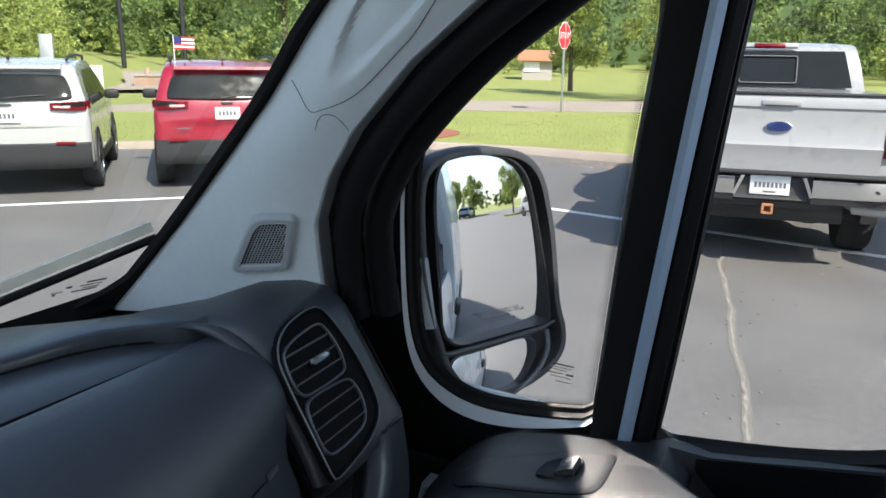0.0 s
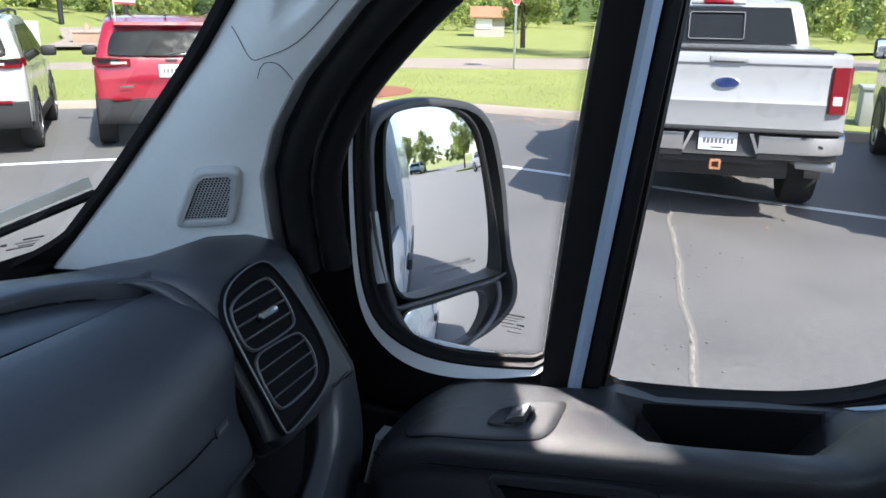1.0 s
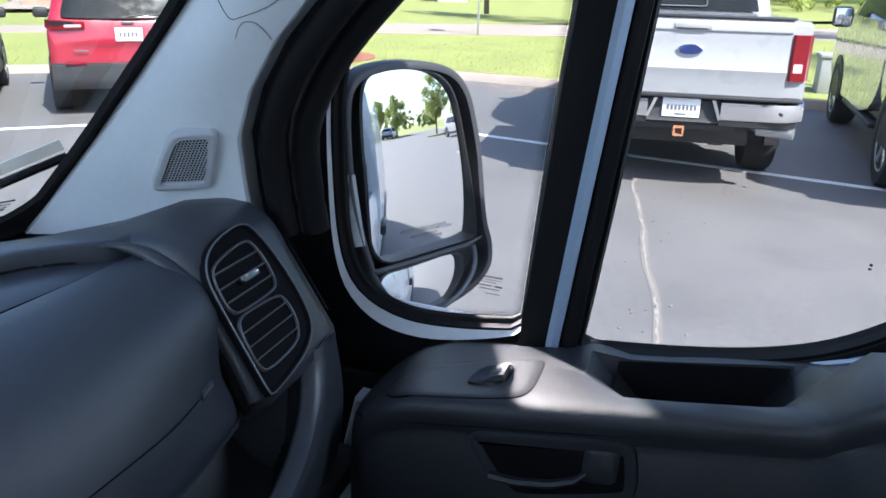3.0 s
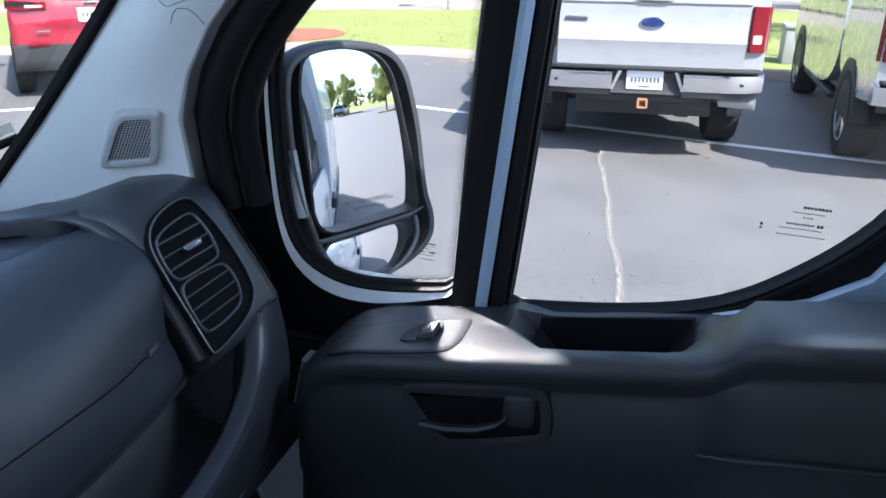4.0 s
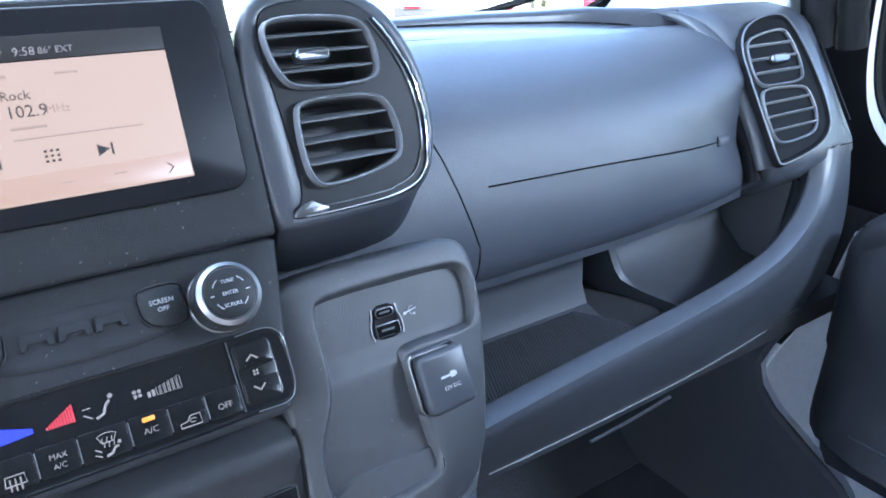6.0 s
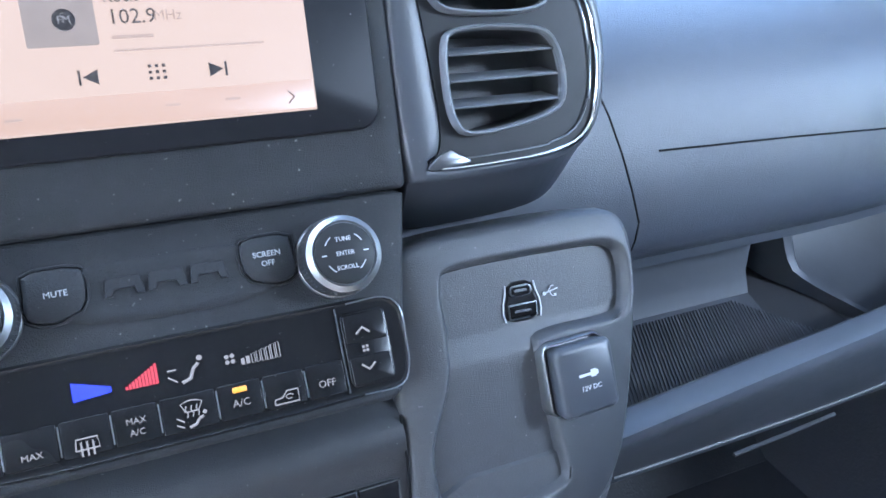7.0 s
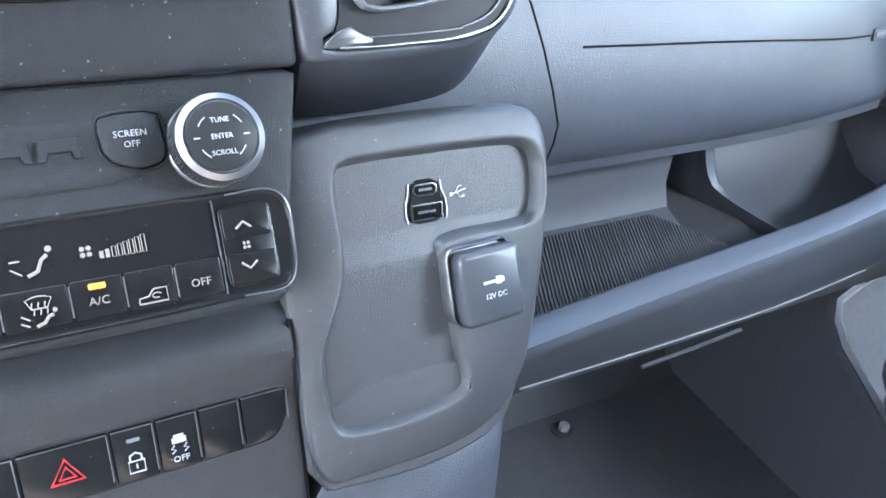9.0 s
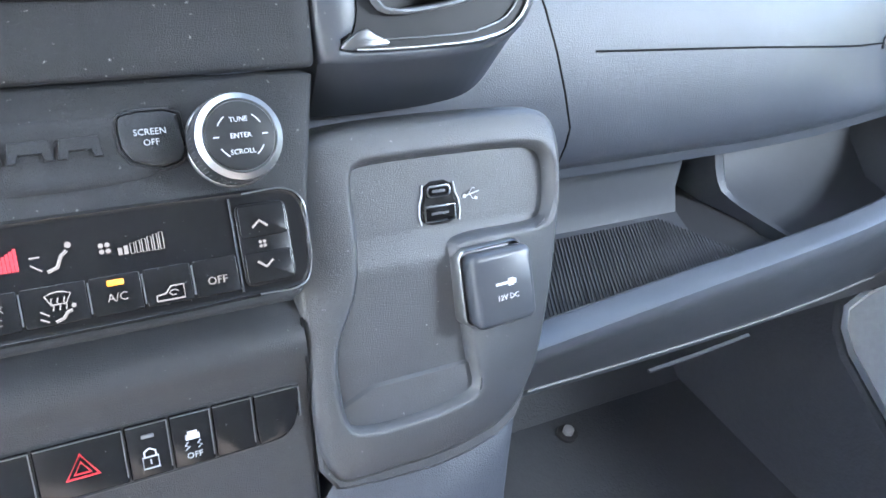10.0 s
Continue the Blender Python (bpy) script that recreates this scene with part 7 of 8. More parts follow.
def suv(name, paint, label, m, flag=False):
    """A compact suv, tail at y = 0, nose towards +y."""
    car = thing(name, label, "car", (0, 0, 0), "parked cars")
    half = lambda z: 0.905 - 0.30 * max(0, z - 1.02)

    def hull():
        rows = []
        for y, zb, zt, w in ((-0.005, 0.50, 0.86, 0.80), (0.0, 0.42, 0.96, 0.845), (0.03, 0.38, 1.09, 0.885), (0.06, 0.35, 1.165, 0.90), (0.12, 0.34, 1.27, 0.905), (0.20, 0.33, 1.42, 0.905), (0.27, 0.32, 1.53, 0.905), (0.36, 0.32, 1.575, 0.905), (0.6, 0.32, 1.61, 0.905), (1.3, 0.32, 1.64, 0.905), (2.2, 0.32, 1.61, 0.905), (2.7, 0.32, 1.43, 0.905), (3.16, 0.32, 1.12, 0.905), (3.6, 0.32, 1.05, 0.90), (4.1, 0.34, 0.95, 0.87), (4.3, 0.38, 0.80, 0.80), (4.34, 0.45, 0.70, 0.74)):
            k = w / 0.905
            ze = zt - 0.05
            side = [(k * half(z), z) for z in (zb + 0.06, zb + 0.16, min(0.72, ze - 0.02), min(0.95, ze - 0.01), ze - 0.35 * max(0, ze - 1.0), ze)]
            edge = k * half(ze)
            outl = [(edge * 0.0, zb), (k * 0.80, zb)] + side + [(edge - 0.035, zt - 0.012), (edge - 0.12, zt), (edge * 0.4, zt + 0.012)]
            rows.append([(x, y + 0.06 * (x / 0.9) ** 2 * (1 if y < 1 else -1), z) for x, z in outl] + [(-x, y + 0.06 * (x / 0.9) ** 2 * (1 if y < 1 else -1), z) for x, z in outl[:0:-1]])
        return loft(rows)

    part("body", hull(), paint, car, "", True, 50)
    part("lower_bumper", loft([[(x, y0 + 0.05 * (x / 0.88) ** 2, z) for y0, z in ((-0.035, 0.40), (-0.045, 0.48), (-0.04, 0.64), (-0.005, 0.655), (0.06, 0.65), (0.1, 0.34), (0.02, 0.34))] for x in (-0.89, -0.6, 0, 0.6, 0.89)]), DARK, car, "black lower bumper")
    for s in (-1, 1):
        part("sill", box((s * 0.895, 2.15, 0.36), (0.05, 3.3, 0.14), 0.02), DARK, car)
        for f0, f1 in ((0.0, 0.20), (0.225, 0.58), (0.60, 0.985)):
            part("side_window", grid_sheet([[(s * (half(z) + 0.004), y0 + (y1 - y0) * (f0 + (f1 - f0) * q / 4), z) for q in range(5)] for z, y0, y1 in ((1.075, 0.62, 2.86), (1.20, 0.66, 2.72), (1.34, 0.74, 2.52), (1.46, 0.86, 2.30), (1.50, 0.95, 2.22))], 0.004), CARGLASS, car, "dark side window")
        part("roof_rail", tube([(s * 0.66, 0.45, 1.625), (s * 0.665, 0.6, 1.665), (s * 0.67, 1.4, 1.69), (s * 0.66, 2.2, 1.665), (s * 0.65, 2.35, 1.62)], 0.018, 8), DARK, car, "black roof rail")
        tl = part("tail_lamp", loft([[(s * 0.48, -0.002, 1.055), (s * 0.48, -0.006, 1.130), (s * 0.48, 0.05, 1.130), (s * 0.48, 0.05, 1.055)], [(s * 0.72, 0.0, 1.045), (s * 0.72, -0.004, 1.145), (s * 0.72, 0.08, 1.145), (s * 0.72, 0.08, 1.045)], [(s * 0.86, 0.05, 1.040), (s * 0.855, 0.055, 1.150), (s * 0.80, 0.2, 1.150), (s * 0.80, 0.2, 1.040)], [(s * 0.912, 0.20, 1.060), (s * 0.905, 0.20, 1.150), (s * 0.8, 0.28, 1.150), (s * 0.8, 0.28, 1.060)]]), LAMP_RED, car, "red tail lamp")
        part("clear_lens", loft([[(s * 0.52, -0.010, 1.075), (s * 0.52, -0.012, 1.100), (s * 0.52, 0.03, 1.100), (s * 0.52, 0.03, 1.075)], [(s * 0.70, -0.006, 1.070), (s * 0.70, -0.010, 1.100), (s * 0.70, 0.03, 1.100), (s * 0.70, 0.03, 1.070)]]), LAMP_CLEAR, tl)
        part("dark_lens", loft([[(s * 0.60, -0.012, 1.092), (s * 0.60, -0.014, 1.128), (s * 0.60, 0.03, 1.128), (s * 0.60, 0.03, 1.092)], [(s * 0.78, 0.004, 1.088), (s * 0.78, 0.000, 1.136), (s * 0.78, 0.06, 1.136), (s * 0.78, 0.06, 1.088)], [(s * 0.868, 0.060, 1.088), (s * 0.864, 0.062, 1.142), (s * 0.80, 0.2, 1.142), (s * 0.80, 0.2, 1.088)]]), CARGLASS, tl, "dark smoked upper lens")
        part("reflector", box((s * 0.62, -0.028, 0.655), (0.22, 0.02, 0.035), 0.005), LAMP_RED, car)
        mir = part("door_mirror", box((s * 1.0, 2.45, 1.12), (0.20, 0.10, 0.14), 0.035), DARK, car, "black door mirror")
        for y in (0.78, 3.42):
            part("wheel_arch", rings(plane((s * 0.885, y, 0.36), (0, 0, 1), (0, s, 0)), [([(0.42 * math.cos(a), 0.42 * math.sin(a)) for a in (math.pi * q / 20 - 0.1 for q in range(23))] + [(-0.36, -0.06), (0.36, -0.06)], -0.04), ([(0.42 * math.cos(a), 0.42 * math.sin(a)) for a in (math.pi * q / 20 - 0.1 for q in range(23))] + [(-0.36, -0.06), (0.36, -0.06)], 0.03)], (True, True)), DARK, car, "black wheel arch")
            wheel(car, (s * 0.82, y, 0.345), 0.345, 0.225, s)
    RW = lambda a, b, c=0.0: Vector((a, 0.040 + 0.46 * b + 0.07 * a * a - c, 1.178 + 0.888 * b))
    w_lp = [(p.x, p.y) for p in smooth_loop([(-0.735, 0.02), (-0.70, -0.005), (0.0, -0.02), (0.70, -0.005), (0.735, 0.02), (0.66, 0.285), (0.60, 0.312), (0.0, 0.322), (-0.60, 0.312), (-0.66, 0.285)], 64, 2)]
    rw = part("rear_window", rings(RW, [(inset(w_lp, -0.004), -0.02), (w_lp, 0.006), (inset(w_lp, 0.012), 0.009)] + [([(x * k, 0.15 + (y - 0.15) * k) for x, y in w_lp], 0.009) for k in (0.8, 0.5, 0.2)]), CARGLASS, car, "dark rear window")
    part("wiper", tube([(0.0, 0.03, 1.19), (0.2, 0.042, 1.21), (0.42, 0.056, 1.22)], 0.008, 6), DARK, car)
    part("spoiler", loft([[(x, 0.20, 1.50), (x, 0.15, 1.53), (x, 0.17, 1.565), (x, 0.4, 1.60)] for x in (-0.62, 0, 0.62)]), paint, car)
    part("plate", box((0.0, -0.016, 0.985), (0.31, 0.015, 0.155), 0.004), PLATE, car, "white plate")
    part("plate_bars", bars(plane((0, -0.025, 0.985), (0, 0, 1)), [(-0.11 + 0.045 * k, -0.03, -0.08 + 0.045 * k, 0.03) for k in range(5)], 0.001), GREYINK, car)
    part("badge_bar", box((0.0, 0.02, 1.12), (0.14, 0.02, 0.028), 0.004), BRUSHED, car)
    part("badge_bar", box((-0.55, -0.012, 0.80), (0.16, 0.008, 0.02), 0.002), BRUSHED, car)
    part("headrest", join(*[box((x, 1.0, 1.18), (0.24, 0.08, 0.18), 0.03) for x in (-0.42, 0.42)]), DARK, car)
    part("antenna", box((0.0, 0.55, 1.65), (0.03, 0.1, 0.05), 0.01), DARK, car)
    part("windshield", loft([[(x, 2.78 - 0.1 * x * x, 1.42) for x in (-0.66, 0, 0.66)], [(x * 1.1, 3.16 - 0.12 * x * x, 1.13) for x in (-0.66, 0, 0.66)]], False), CARGLASS, car)
    car.matrix_basis = m
    return car


def pickup(name, paint, label, m, chrome=True):
    """A crew cab pickup, rear bumper at y = 0, nose towards +y."""
    car = thing(name, label, "pickup truck", (0, 0, 0), "parked cars")
    H = 0.955
    bed = round_profile([(0.14, 0.62), (0.12, 0.85), (0.12, 1.46), (0.16, 1.475), (1.5, 1.47), (1.92, 1.47), (1.92, 0.60)], 60)
    part("bed", shell(bed, H, 0.9, 0.02), paint, car, "", True, 40)
    cab = round_profile([(1.98, 0.50), (1.98, 1.44), (2.16, 1.86), (2.40, 1.92), (3.3, 1.94), (3.9, 1.88), (4.55, 1.38), (5.7, 1.30), (5.85, 1.1), (5.85, 0.5), (4.0, 0.42)], 110)
    part("cab", shell(cab, H - 0.005, 1.38, 0.22), paint, car, "", True, 45)
    part("chassis", box((0, 2.9, 0.50), (1.2, 5.2, 0.22), 0.02), DARK, car, "dark chassis")
    part("axle", cyl((0, 1.24, 0.40), (1, 0, 0), 0.06, 1.5, 16), DARK, car)
    part("spare_tyre", cyl((0, 0.72, 0.60), (0, 0, 1), 0.36, 0.22, 32, 0.05), TYRE, car, "spare tyre under the bed")
    tg = part("tailgate", loft([[(x, 0.116, 0.815), (x, 0.100, 0.83), (x, 0.095, 0.98), (x, 0.075, 1.04), (x, 0.070, 1.06), (x, 0.090, 1.10), (x, 0.088, 1.30), (x, 0.090, 1.36), (x, 0.075, 1.375), (x, 0.078, 1.43), (x, 0.10, 1.468), (x, 0.17, 1.475), (x, 0.17, 0.815)] for x in (-0.785, -0.5, 0.0, 0.5, 0.785)]), paint, car, "tailgate", True, 30)
    part("tailgate_crease", loft([[(x, 0.092 - d, 1.02 + 0.045 * max(0, 1 - max(0, abs(x) - 0.42) / 0.25) + h) for d, h in ((0, -0.03), (0.012, 0.0), (0.010, 0.015), (0, 0.05))] for x in (-0.74, -0.66, -0.55, -0.42, -0.2, 0, 0.2, 0.42, 0.55, 0.66, 0.74)], False), paint, tg)
    part("tailgate_handle", box((0.0, 0.074, 1.408), (0.30, 0.02, 0.045), 0.008), paint, tg)
    part("handle_gap", box((0.0, 0.072, 1.385), (0.24, 0.02, 0.012), 0.003), DARK, tg)
    part("emblem", rings(plane((0.0, 0.086, 1.215), (0, 0, 1)), [([(0.100 * k * math.cos(t), 0.041 * k * math.sin(t)) for t in (2 * math.pi * q / 32 for q in range(32))], h) for k, h in ((1, 0), (1, 0.012), (0.9, 0.016))]), EMBLEM_BLUE, tg, "plain blue oval emblem")
    part("emblem_rim", rings(plane((0.0, 0.086, 1.215), (0, 0, 1)), [([(0.100 * k * math.cos(t), 0.041 * k * math.sin(t)) for t in (2 * math.pi * q / 32 for q in range(32))], h) for k, h in ((1.04, 0), (1.04, 0.014), (0.97, 0.017), (0.93, 0.012))], (False, False)), BUMPER, tg)
    part("badge_bar", box((-0.64, 0.082, 1.235), (0.19, 0.012, 0.032), 0.003), BRUSHED, tg)
    part("top_cap", box((0, 0.13, 1.482), (1.60, 0.10, 0.022), 0.008), DARK, car)
    part("bumper", loft([[(x, y0 + 0.10 * max(0, abs(x) - 0.78) / 0.2, z) for y0, z in ((0.005, 0.655), (-0.01, 0.68), (-0.005, 0.80), (0.03, 0.825), (0.13, 0.825), (0.13, 0.645))] for x in (0.30, 0.36, 0.6, 0.8, 0.9, 0.965)]), BUMPER, car, "chrome bumper half")
    part("bumper", loft([[(-x, y0 + 0.10 * max(0, abs(x) - 0.78) / 0.2, z) for y0, z in ((0.005, 0.655), (-0.01, 0.68), (-0.005, 0.80), (0.03, 0.825), (0.13, 0.825), (0.13, 0.645))] for x in (0.30, 0.36, 0.6, 0.8, 0.9, 0.965)]), BUMPER, car, "chrome bumper half")
    part("bumper_centre", loft([[(x, y0, z) for y0, z in ((0.06, 0.60), (0.03, 0.62), (0.05, 0.66), (0.055, 0.80), (0.13, 0.80), (0.13, 0.60))] for x in (-0.33, -0.25, 0, 0.25, 0.33)]), DARK, car, "black bumper centre")
    part("bumper_step", box((0, 0.06, 0.838), (1.86, 0.15, 0.024), 0.006), DARK, car, "black bumper step pad")
    for s in (-1, 1):
        part("bumper_end", loft([[(s * 0.29, -0.002, 0.645), (s * 0.31, -0.005, 0.66), (s * 0.31, 0.05, 0.66), (s * 0.29, 0.05, 0.645)], [(s * 0.22, 0.0, 0.815), (s * 0.25, -0.006, 0.815), (s * 0.25, 0.05, 0.815), (s * 0.22, 0.05, 0.815)]]), BUMPER, car)
        part("bumper_lower", loft([[(s * x, 0.01 + 0.1 * max(0, x - 0.78) / 0.2, z0), (s * x, 0.02 + 0.1 * max(0, x - 0.78) / 0.2, 0.60), (s * x, 0.10, 0.60), (s * x, 0.10, z0)] for x, z0 in ((0.3, 0.655), (0.6, 0.66), (0.92, 0.665))]), DARK, car)
        part("sensor", cyl((s * 0.78, -0.004, 0.725), (0, -1, 0), 0.014, 0.012, 14), DARK, car)
        part("tail_lamp", loft([[(s * 0.800, 0.105, z), (s * 0.815, 0.085, z), (s * 0.93, 0.105, z), (s * 0.975, 0.20, z), (s * 0.90, 0.30, z)] for z in (0.99, 1.02, 1.20, 1.33, 1.36)]), LAMP_RED, car, "tall red tail lamp")
        part("lamp_lens", loft([[(s * 0.83, 0.083, z), (s * 0.90, 0.094, z), (s * 0.90, 0.12, z), (s * 0.83, 0.12, z)] for z in (1.06, 1.13)]), LAMP_CLEAR, car, "clear reversing lens")
        mr = part("door_mirror", box((s * 1.13, 4.05, 1.40), (0.22, 0.14, 0.24), 0.045), CARGLASS if not chrome else DARK, car, "door mirror")
        part("mirror_face", box((s * 1.13, 3.978, 1.40), (0.18, 0.01, 0.20), 0.004), MIRROR, car)
        part("side_window", loft([[(s * 0.952, 2.25, 1.42), (s * 0.952, 3.2, 1.42), (s * 0.952, 4.25, 1.42)], [(s * 0.905, 2.32, 1.62), (s * 0.905, 3.2, 1.63), (s * 0.905, 4.02, 1.62)], [(s * 0.868, 2.42, 1.80), (s * 0.868, 3.2, 1.82), (s * 0.868, 3.80, 1.80)]], False), CARGLASS, car, "dark side window")
        for y in (1.24, 4.95):
            arch_lp = [(0.47 * math.cos(a), 0.47 * math.sin(a)) for a in (math.pi * q / 20 - 0.1 for q in range(23))] + [(-0.40, -0.06), (0.40, -0.06)]
            part("wheel_arch", rings(plane((s * 0.93, y, 0.42), (0, 0, 1), (0, s, 0)), [(arch_lp, -0.1), (arch_lp, 0.033)], (True, True)), DARK, car, "dark wheel arch")
            wheel(car, (s * 0.83, y, 0.40), 0.40, 0.28, s)
        part("running_board", box((s * 0.90, 3.05, 0.42), (0.14, 2.0, 0.06), 0.02), DARK, car)
    part("plate", box((-0.02, 0.040, 0.735), (0.31, 0.012, 0.16), 0.004), PLATE, car, "white plate")
    part("plate_bars", join(bars(plane((-0.02, 0.0335, 0.735), (0, 0, 1)), [(-0.12 + 0.032 * k, -0.022, -0.098 + 0.032 * k, 0.022) for k in range(8)], 0.001), bars(plane((-0.02, 0.0335, 0.735), (0, 0, 1)), [(-0.05, -0.062, 0.05, -0.048)], 0.001)), GREYINK, car)
    part("tow_receiver", rings(plane((-0.02, 0.02, 0.535), (0, 0, 1)), [(rrect(-0.045, -0.042, 0.045, 0.042, 0.01), -0.12), (rrect(-0.045, -0.042, 0.045, 0.042, 0.01), 0.0), (rrect(-0.028, -0.026, 0.028, 0.026, 0.006), 0.0), (rrect(-0.028, -0.026, 0.028, 0.026, 0.006), -0.06)]), RUST, car, "rusty tow receiver")
    part("tow_beam", box((0, 0.12, 0.575), (0.9, 0.08, 0.06), 0.01), DARK, car)
    part("exhaust", join(cyl((0.80, 0.22, 0.545), (1, -0.4, 0), 0.05, 0.30, 18), cyl((0.62, 0.45, 0.56), (0.3, -1, 0), 0.04, 0.4, 14)), STEEL, car, "steel exhaust tip")
    part("hanger", join(box((0.42, 1.0, 0.33), (0.40, 0.03, 0.03), 0.008), box((0.60, 1.0, 0.36), (0.03, 0.03, 0.08), 0.008)), WHITEPL, car, "pale bent rod under the bed")
    rw = part("rear_window", loft([[(x, 1.972 + 0.0, 1.475) for x in (-0.80, -0.3, 0.3, 0.80)], [(x * 0.95, 2.055, 1.66) for x in (-0.80, -0.3, 0.3, 0.80)], [(x * 0.89, 2.128, 1.835) for x in (-0.80, -0.3, 0.3, 0.80)]], False), CARGLASS, car, "dark rear cab window")
    WP = plane((0, 2.03, 1.62), (0, 0.42, 1))
    part("sliding_pane", rings(WP, [(rrect(-0.28, -0.125, 0.28, 0.175, 0.03), -0.01), (rrect(-0.28, -0.125, 0.28, 0.175, 0.03), 0.018), (rrect(-0.272, -0.117, 0.272, 0.167, 0.025), 0.018), (rrect(-0.272, -0.117, 0.272, 0.167, 0.025), 0.008)], (False, False)), GREYINK, rw, "thin frame of the sliding pane")
    part("brake_lamp", box((0.0, 2.13, 1.885), (0.30, 0.06, 0.04), 0.01, (-20, 0, 0)), LAMP_RED, car, "red high brake lamp")
    part("lamp_housing", box((0.0, 2.15, 1.885), (0.55, 0.06, 0.05), 0.015, (-20, 0, 0)), paint, car)
    part("front_windshield", loft([[(x, 3.95 - 0.06 * x * x, 1.855) for x in (-0.72, 0, 0.72)], [(x * 1.14, 4.52 - 0.08 * x * x, 1.42) for x in (-0.72, 0, 0.72)]], False), CARGLASS, car)
    car.matrix_basis = m
    return car


def heading(x, y, deg):
    """Tail at (x, y), nose towards the compass angle deg from +x."""
    return pose(x, y, 0, 0, 0, deg - 90)


pickup("pickup_truck", TRUCKWHITE, "white crew cab pickup with chrome bumper and blue oval emblem", heading(6.93, -0.285, 6))
pickup("pickup_truck", CARSILVER, "silver pickup truck parked beside the white one", heading(6.74, -2.99, -1))
suv("suv_car", CARRED, "red compact suv with black bumper and roof rails", heading(8.02, 6.27, 43.5))
suv("suv_car", CARWHITE, "white compact suv with black bumper and roof rails", heading(6.24, 8.07, 43.5))
# cars seen in the mirror
suv("suv_car", CARWHITE, "white compact suv parked behind the van", heading(8.3, -27.5, 75))
suv("suv_car", mat("blue_car_paint", (0.30, 0.40, 0.50), 0.25, coat=0.8), "pale blue suv parked far behind the van", heading(1.6, -46.0, -75))


def flag(name, base, h, yaw, s=0.42):
    ob = thing(name, "small striped flag on a thin white pole", "flag", base, "small flags")
    b = Vector(base)
    part("pole", tube([b, b + Vector((0, 0, h))], 0.006, 8), WHITEPL, ob)
    c, sn = math.cos(yaw), math.sin(yaw)
    F = lambda a, z, w: b + Vector((c * a - sn * w, sn * a + c * w, h - 0.02 - z))
    for k in range(7):
        x0 = 0.4 * s if k < 4 else 0.0
        row = [[F(x0 + (s - x0) * q / 8, k * s * 0.09 + d + 0.10 * s * (x0 + (s - x0) * q / 8), 0.03 * math.sin(6 * (x0 + (s - x0) * q / 8) / s)) for q in range(9)] for d in (0, s * 0.09)]
        part("stripe", grid_sheet(row, 0.002), FLAGRED if k % 2 == 0 else FLAGWHITE, ob)
    row = [[F(0.4 * s * q / 4, d + 0.10 * s * 0.4 * s * q / 4, 0.03 * math.sin(6 * 0.4 * q / 4)) for q in range(5)] for d in (0, s * 0.36)]
    part("canton", grid_sheet(row, 0.0025), FLAGBLUE, ob)


flag("flag", tuple(heading(8.02, 6.27, 43.5) @ Vector((-0.60, 0.55, 1.60))), 0.36, -0.7, 0.26)
flag("flag", (9.9, 0.62, 1.85), 0.5, -1.0)

# ---- street furniture ----
stop = thing("stop_sign", "red octagonal stop sign on a thin steel post", "road sign", (22.9, 6.1, 0.1))
part("post", box((22.9, 6.1, 1.42), (0.06, 0.06, 2.66), 0.006), STEEL, stop)
SGN = plane((22.86, 6.09, 2.33), (0, 0, 1), (0.985, -0.17, 0))
octo = [(0.41 * math.cos(radians(22.5 + 45 * k)), 0.41 * math.sin(radians(22.5 + 45 * k))) for k in range(8)]
part("plate", rings(SGN, [(octo, -0.002), (octo, 0.004)], (True, True)), SIGNBACK, stop, "white sign rim", False)
part("face", rings(SGN, [([(x * 0.94, y * 0.94) for x, y in octo], 0.004), ([(x * 0.94, y * 0.94) for x, y in octo], 0.007)]), SIGNRED, stop, "red sign face", False)
letters("lettering", "STOP", 0.26, SGN, 0, 0, 0.009, SIGNBACK, stop, 0.001)
sb = thing("notice_board", "grey back of a tall rectangular sign on a post", "sign", (10.15, 12.12, 0.1))
part("post", box((10.15, 12.12, 0.6), (0.07, 0.07, 1.1), 0.01), STEEL, sb)
part("board", box((10.15, 12.12, 1.62), (0.12, 0.22, 0.80), 0.01, (0, 0, 40)), STEEL, sb)
ub = thing("utility_box", "grey green metal utility pedestal on the lawn", "utility box", (14.0, -2.45, 0.1))
part("cabinet", box((14.05, -2.45, 0.38), (0.55, 0.55, 0.60), 0.02), BOXGREY, ub)
part("lid", box((14.05, -2.45, 0.70), (0.60, 0.60, 0.06), 0.015), BOXGREY, ub)
lp2 = thing("light_pole", "dark lamp post on a square concrete base", "lamp post", (14.4, -2.9, 0.1))
part("pole", tube([(14.5, -2.9, 0.12), (14.5, -2.9, 8.0)], [0.09, 0.06], 14), DARK, lp2)
part("base", cyl((14.5, -2.9, 0.35), (0, 0, 1), 0.28, 0.6, 24, 0.02), CONCRETE, lp2)
mn = thing("monument_sign", "low brown stone monument sign across the road", "monument", (24.3, 24.0, 0.1))
part("block", loft([[Vector((24.3, 24.0, 0)) + Vector((0.72 * a - 0.69 * b, 0.69 * a * -1 + 0.72 * b * -1, z)) for a, b in ((-0.55, -0.25), (0.55, -0.25), (0.55, 0.25), (-0.55, 0.25))] for z in (0.1, 0.74)]), STONE, mn, "", False)
part("cap", loft([[Vector((24.3, 24.0, 0)) + Vector((0.72 * a - 0.69 * b, 0.69 * a * -1 + 0.72 * b * -1, z)) for a, b in ((-0.62, -0.3), (0.62, -0.3), (0.62, 0.3), (-0.62, 0.3))] for z in (0.74, 0.82)]), CONCRETE, mn, "", False)
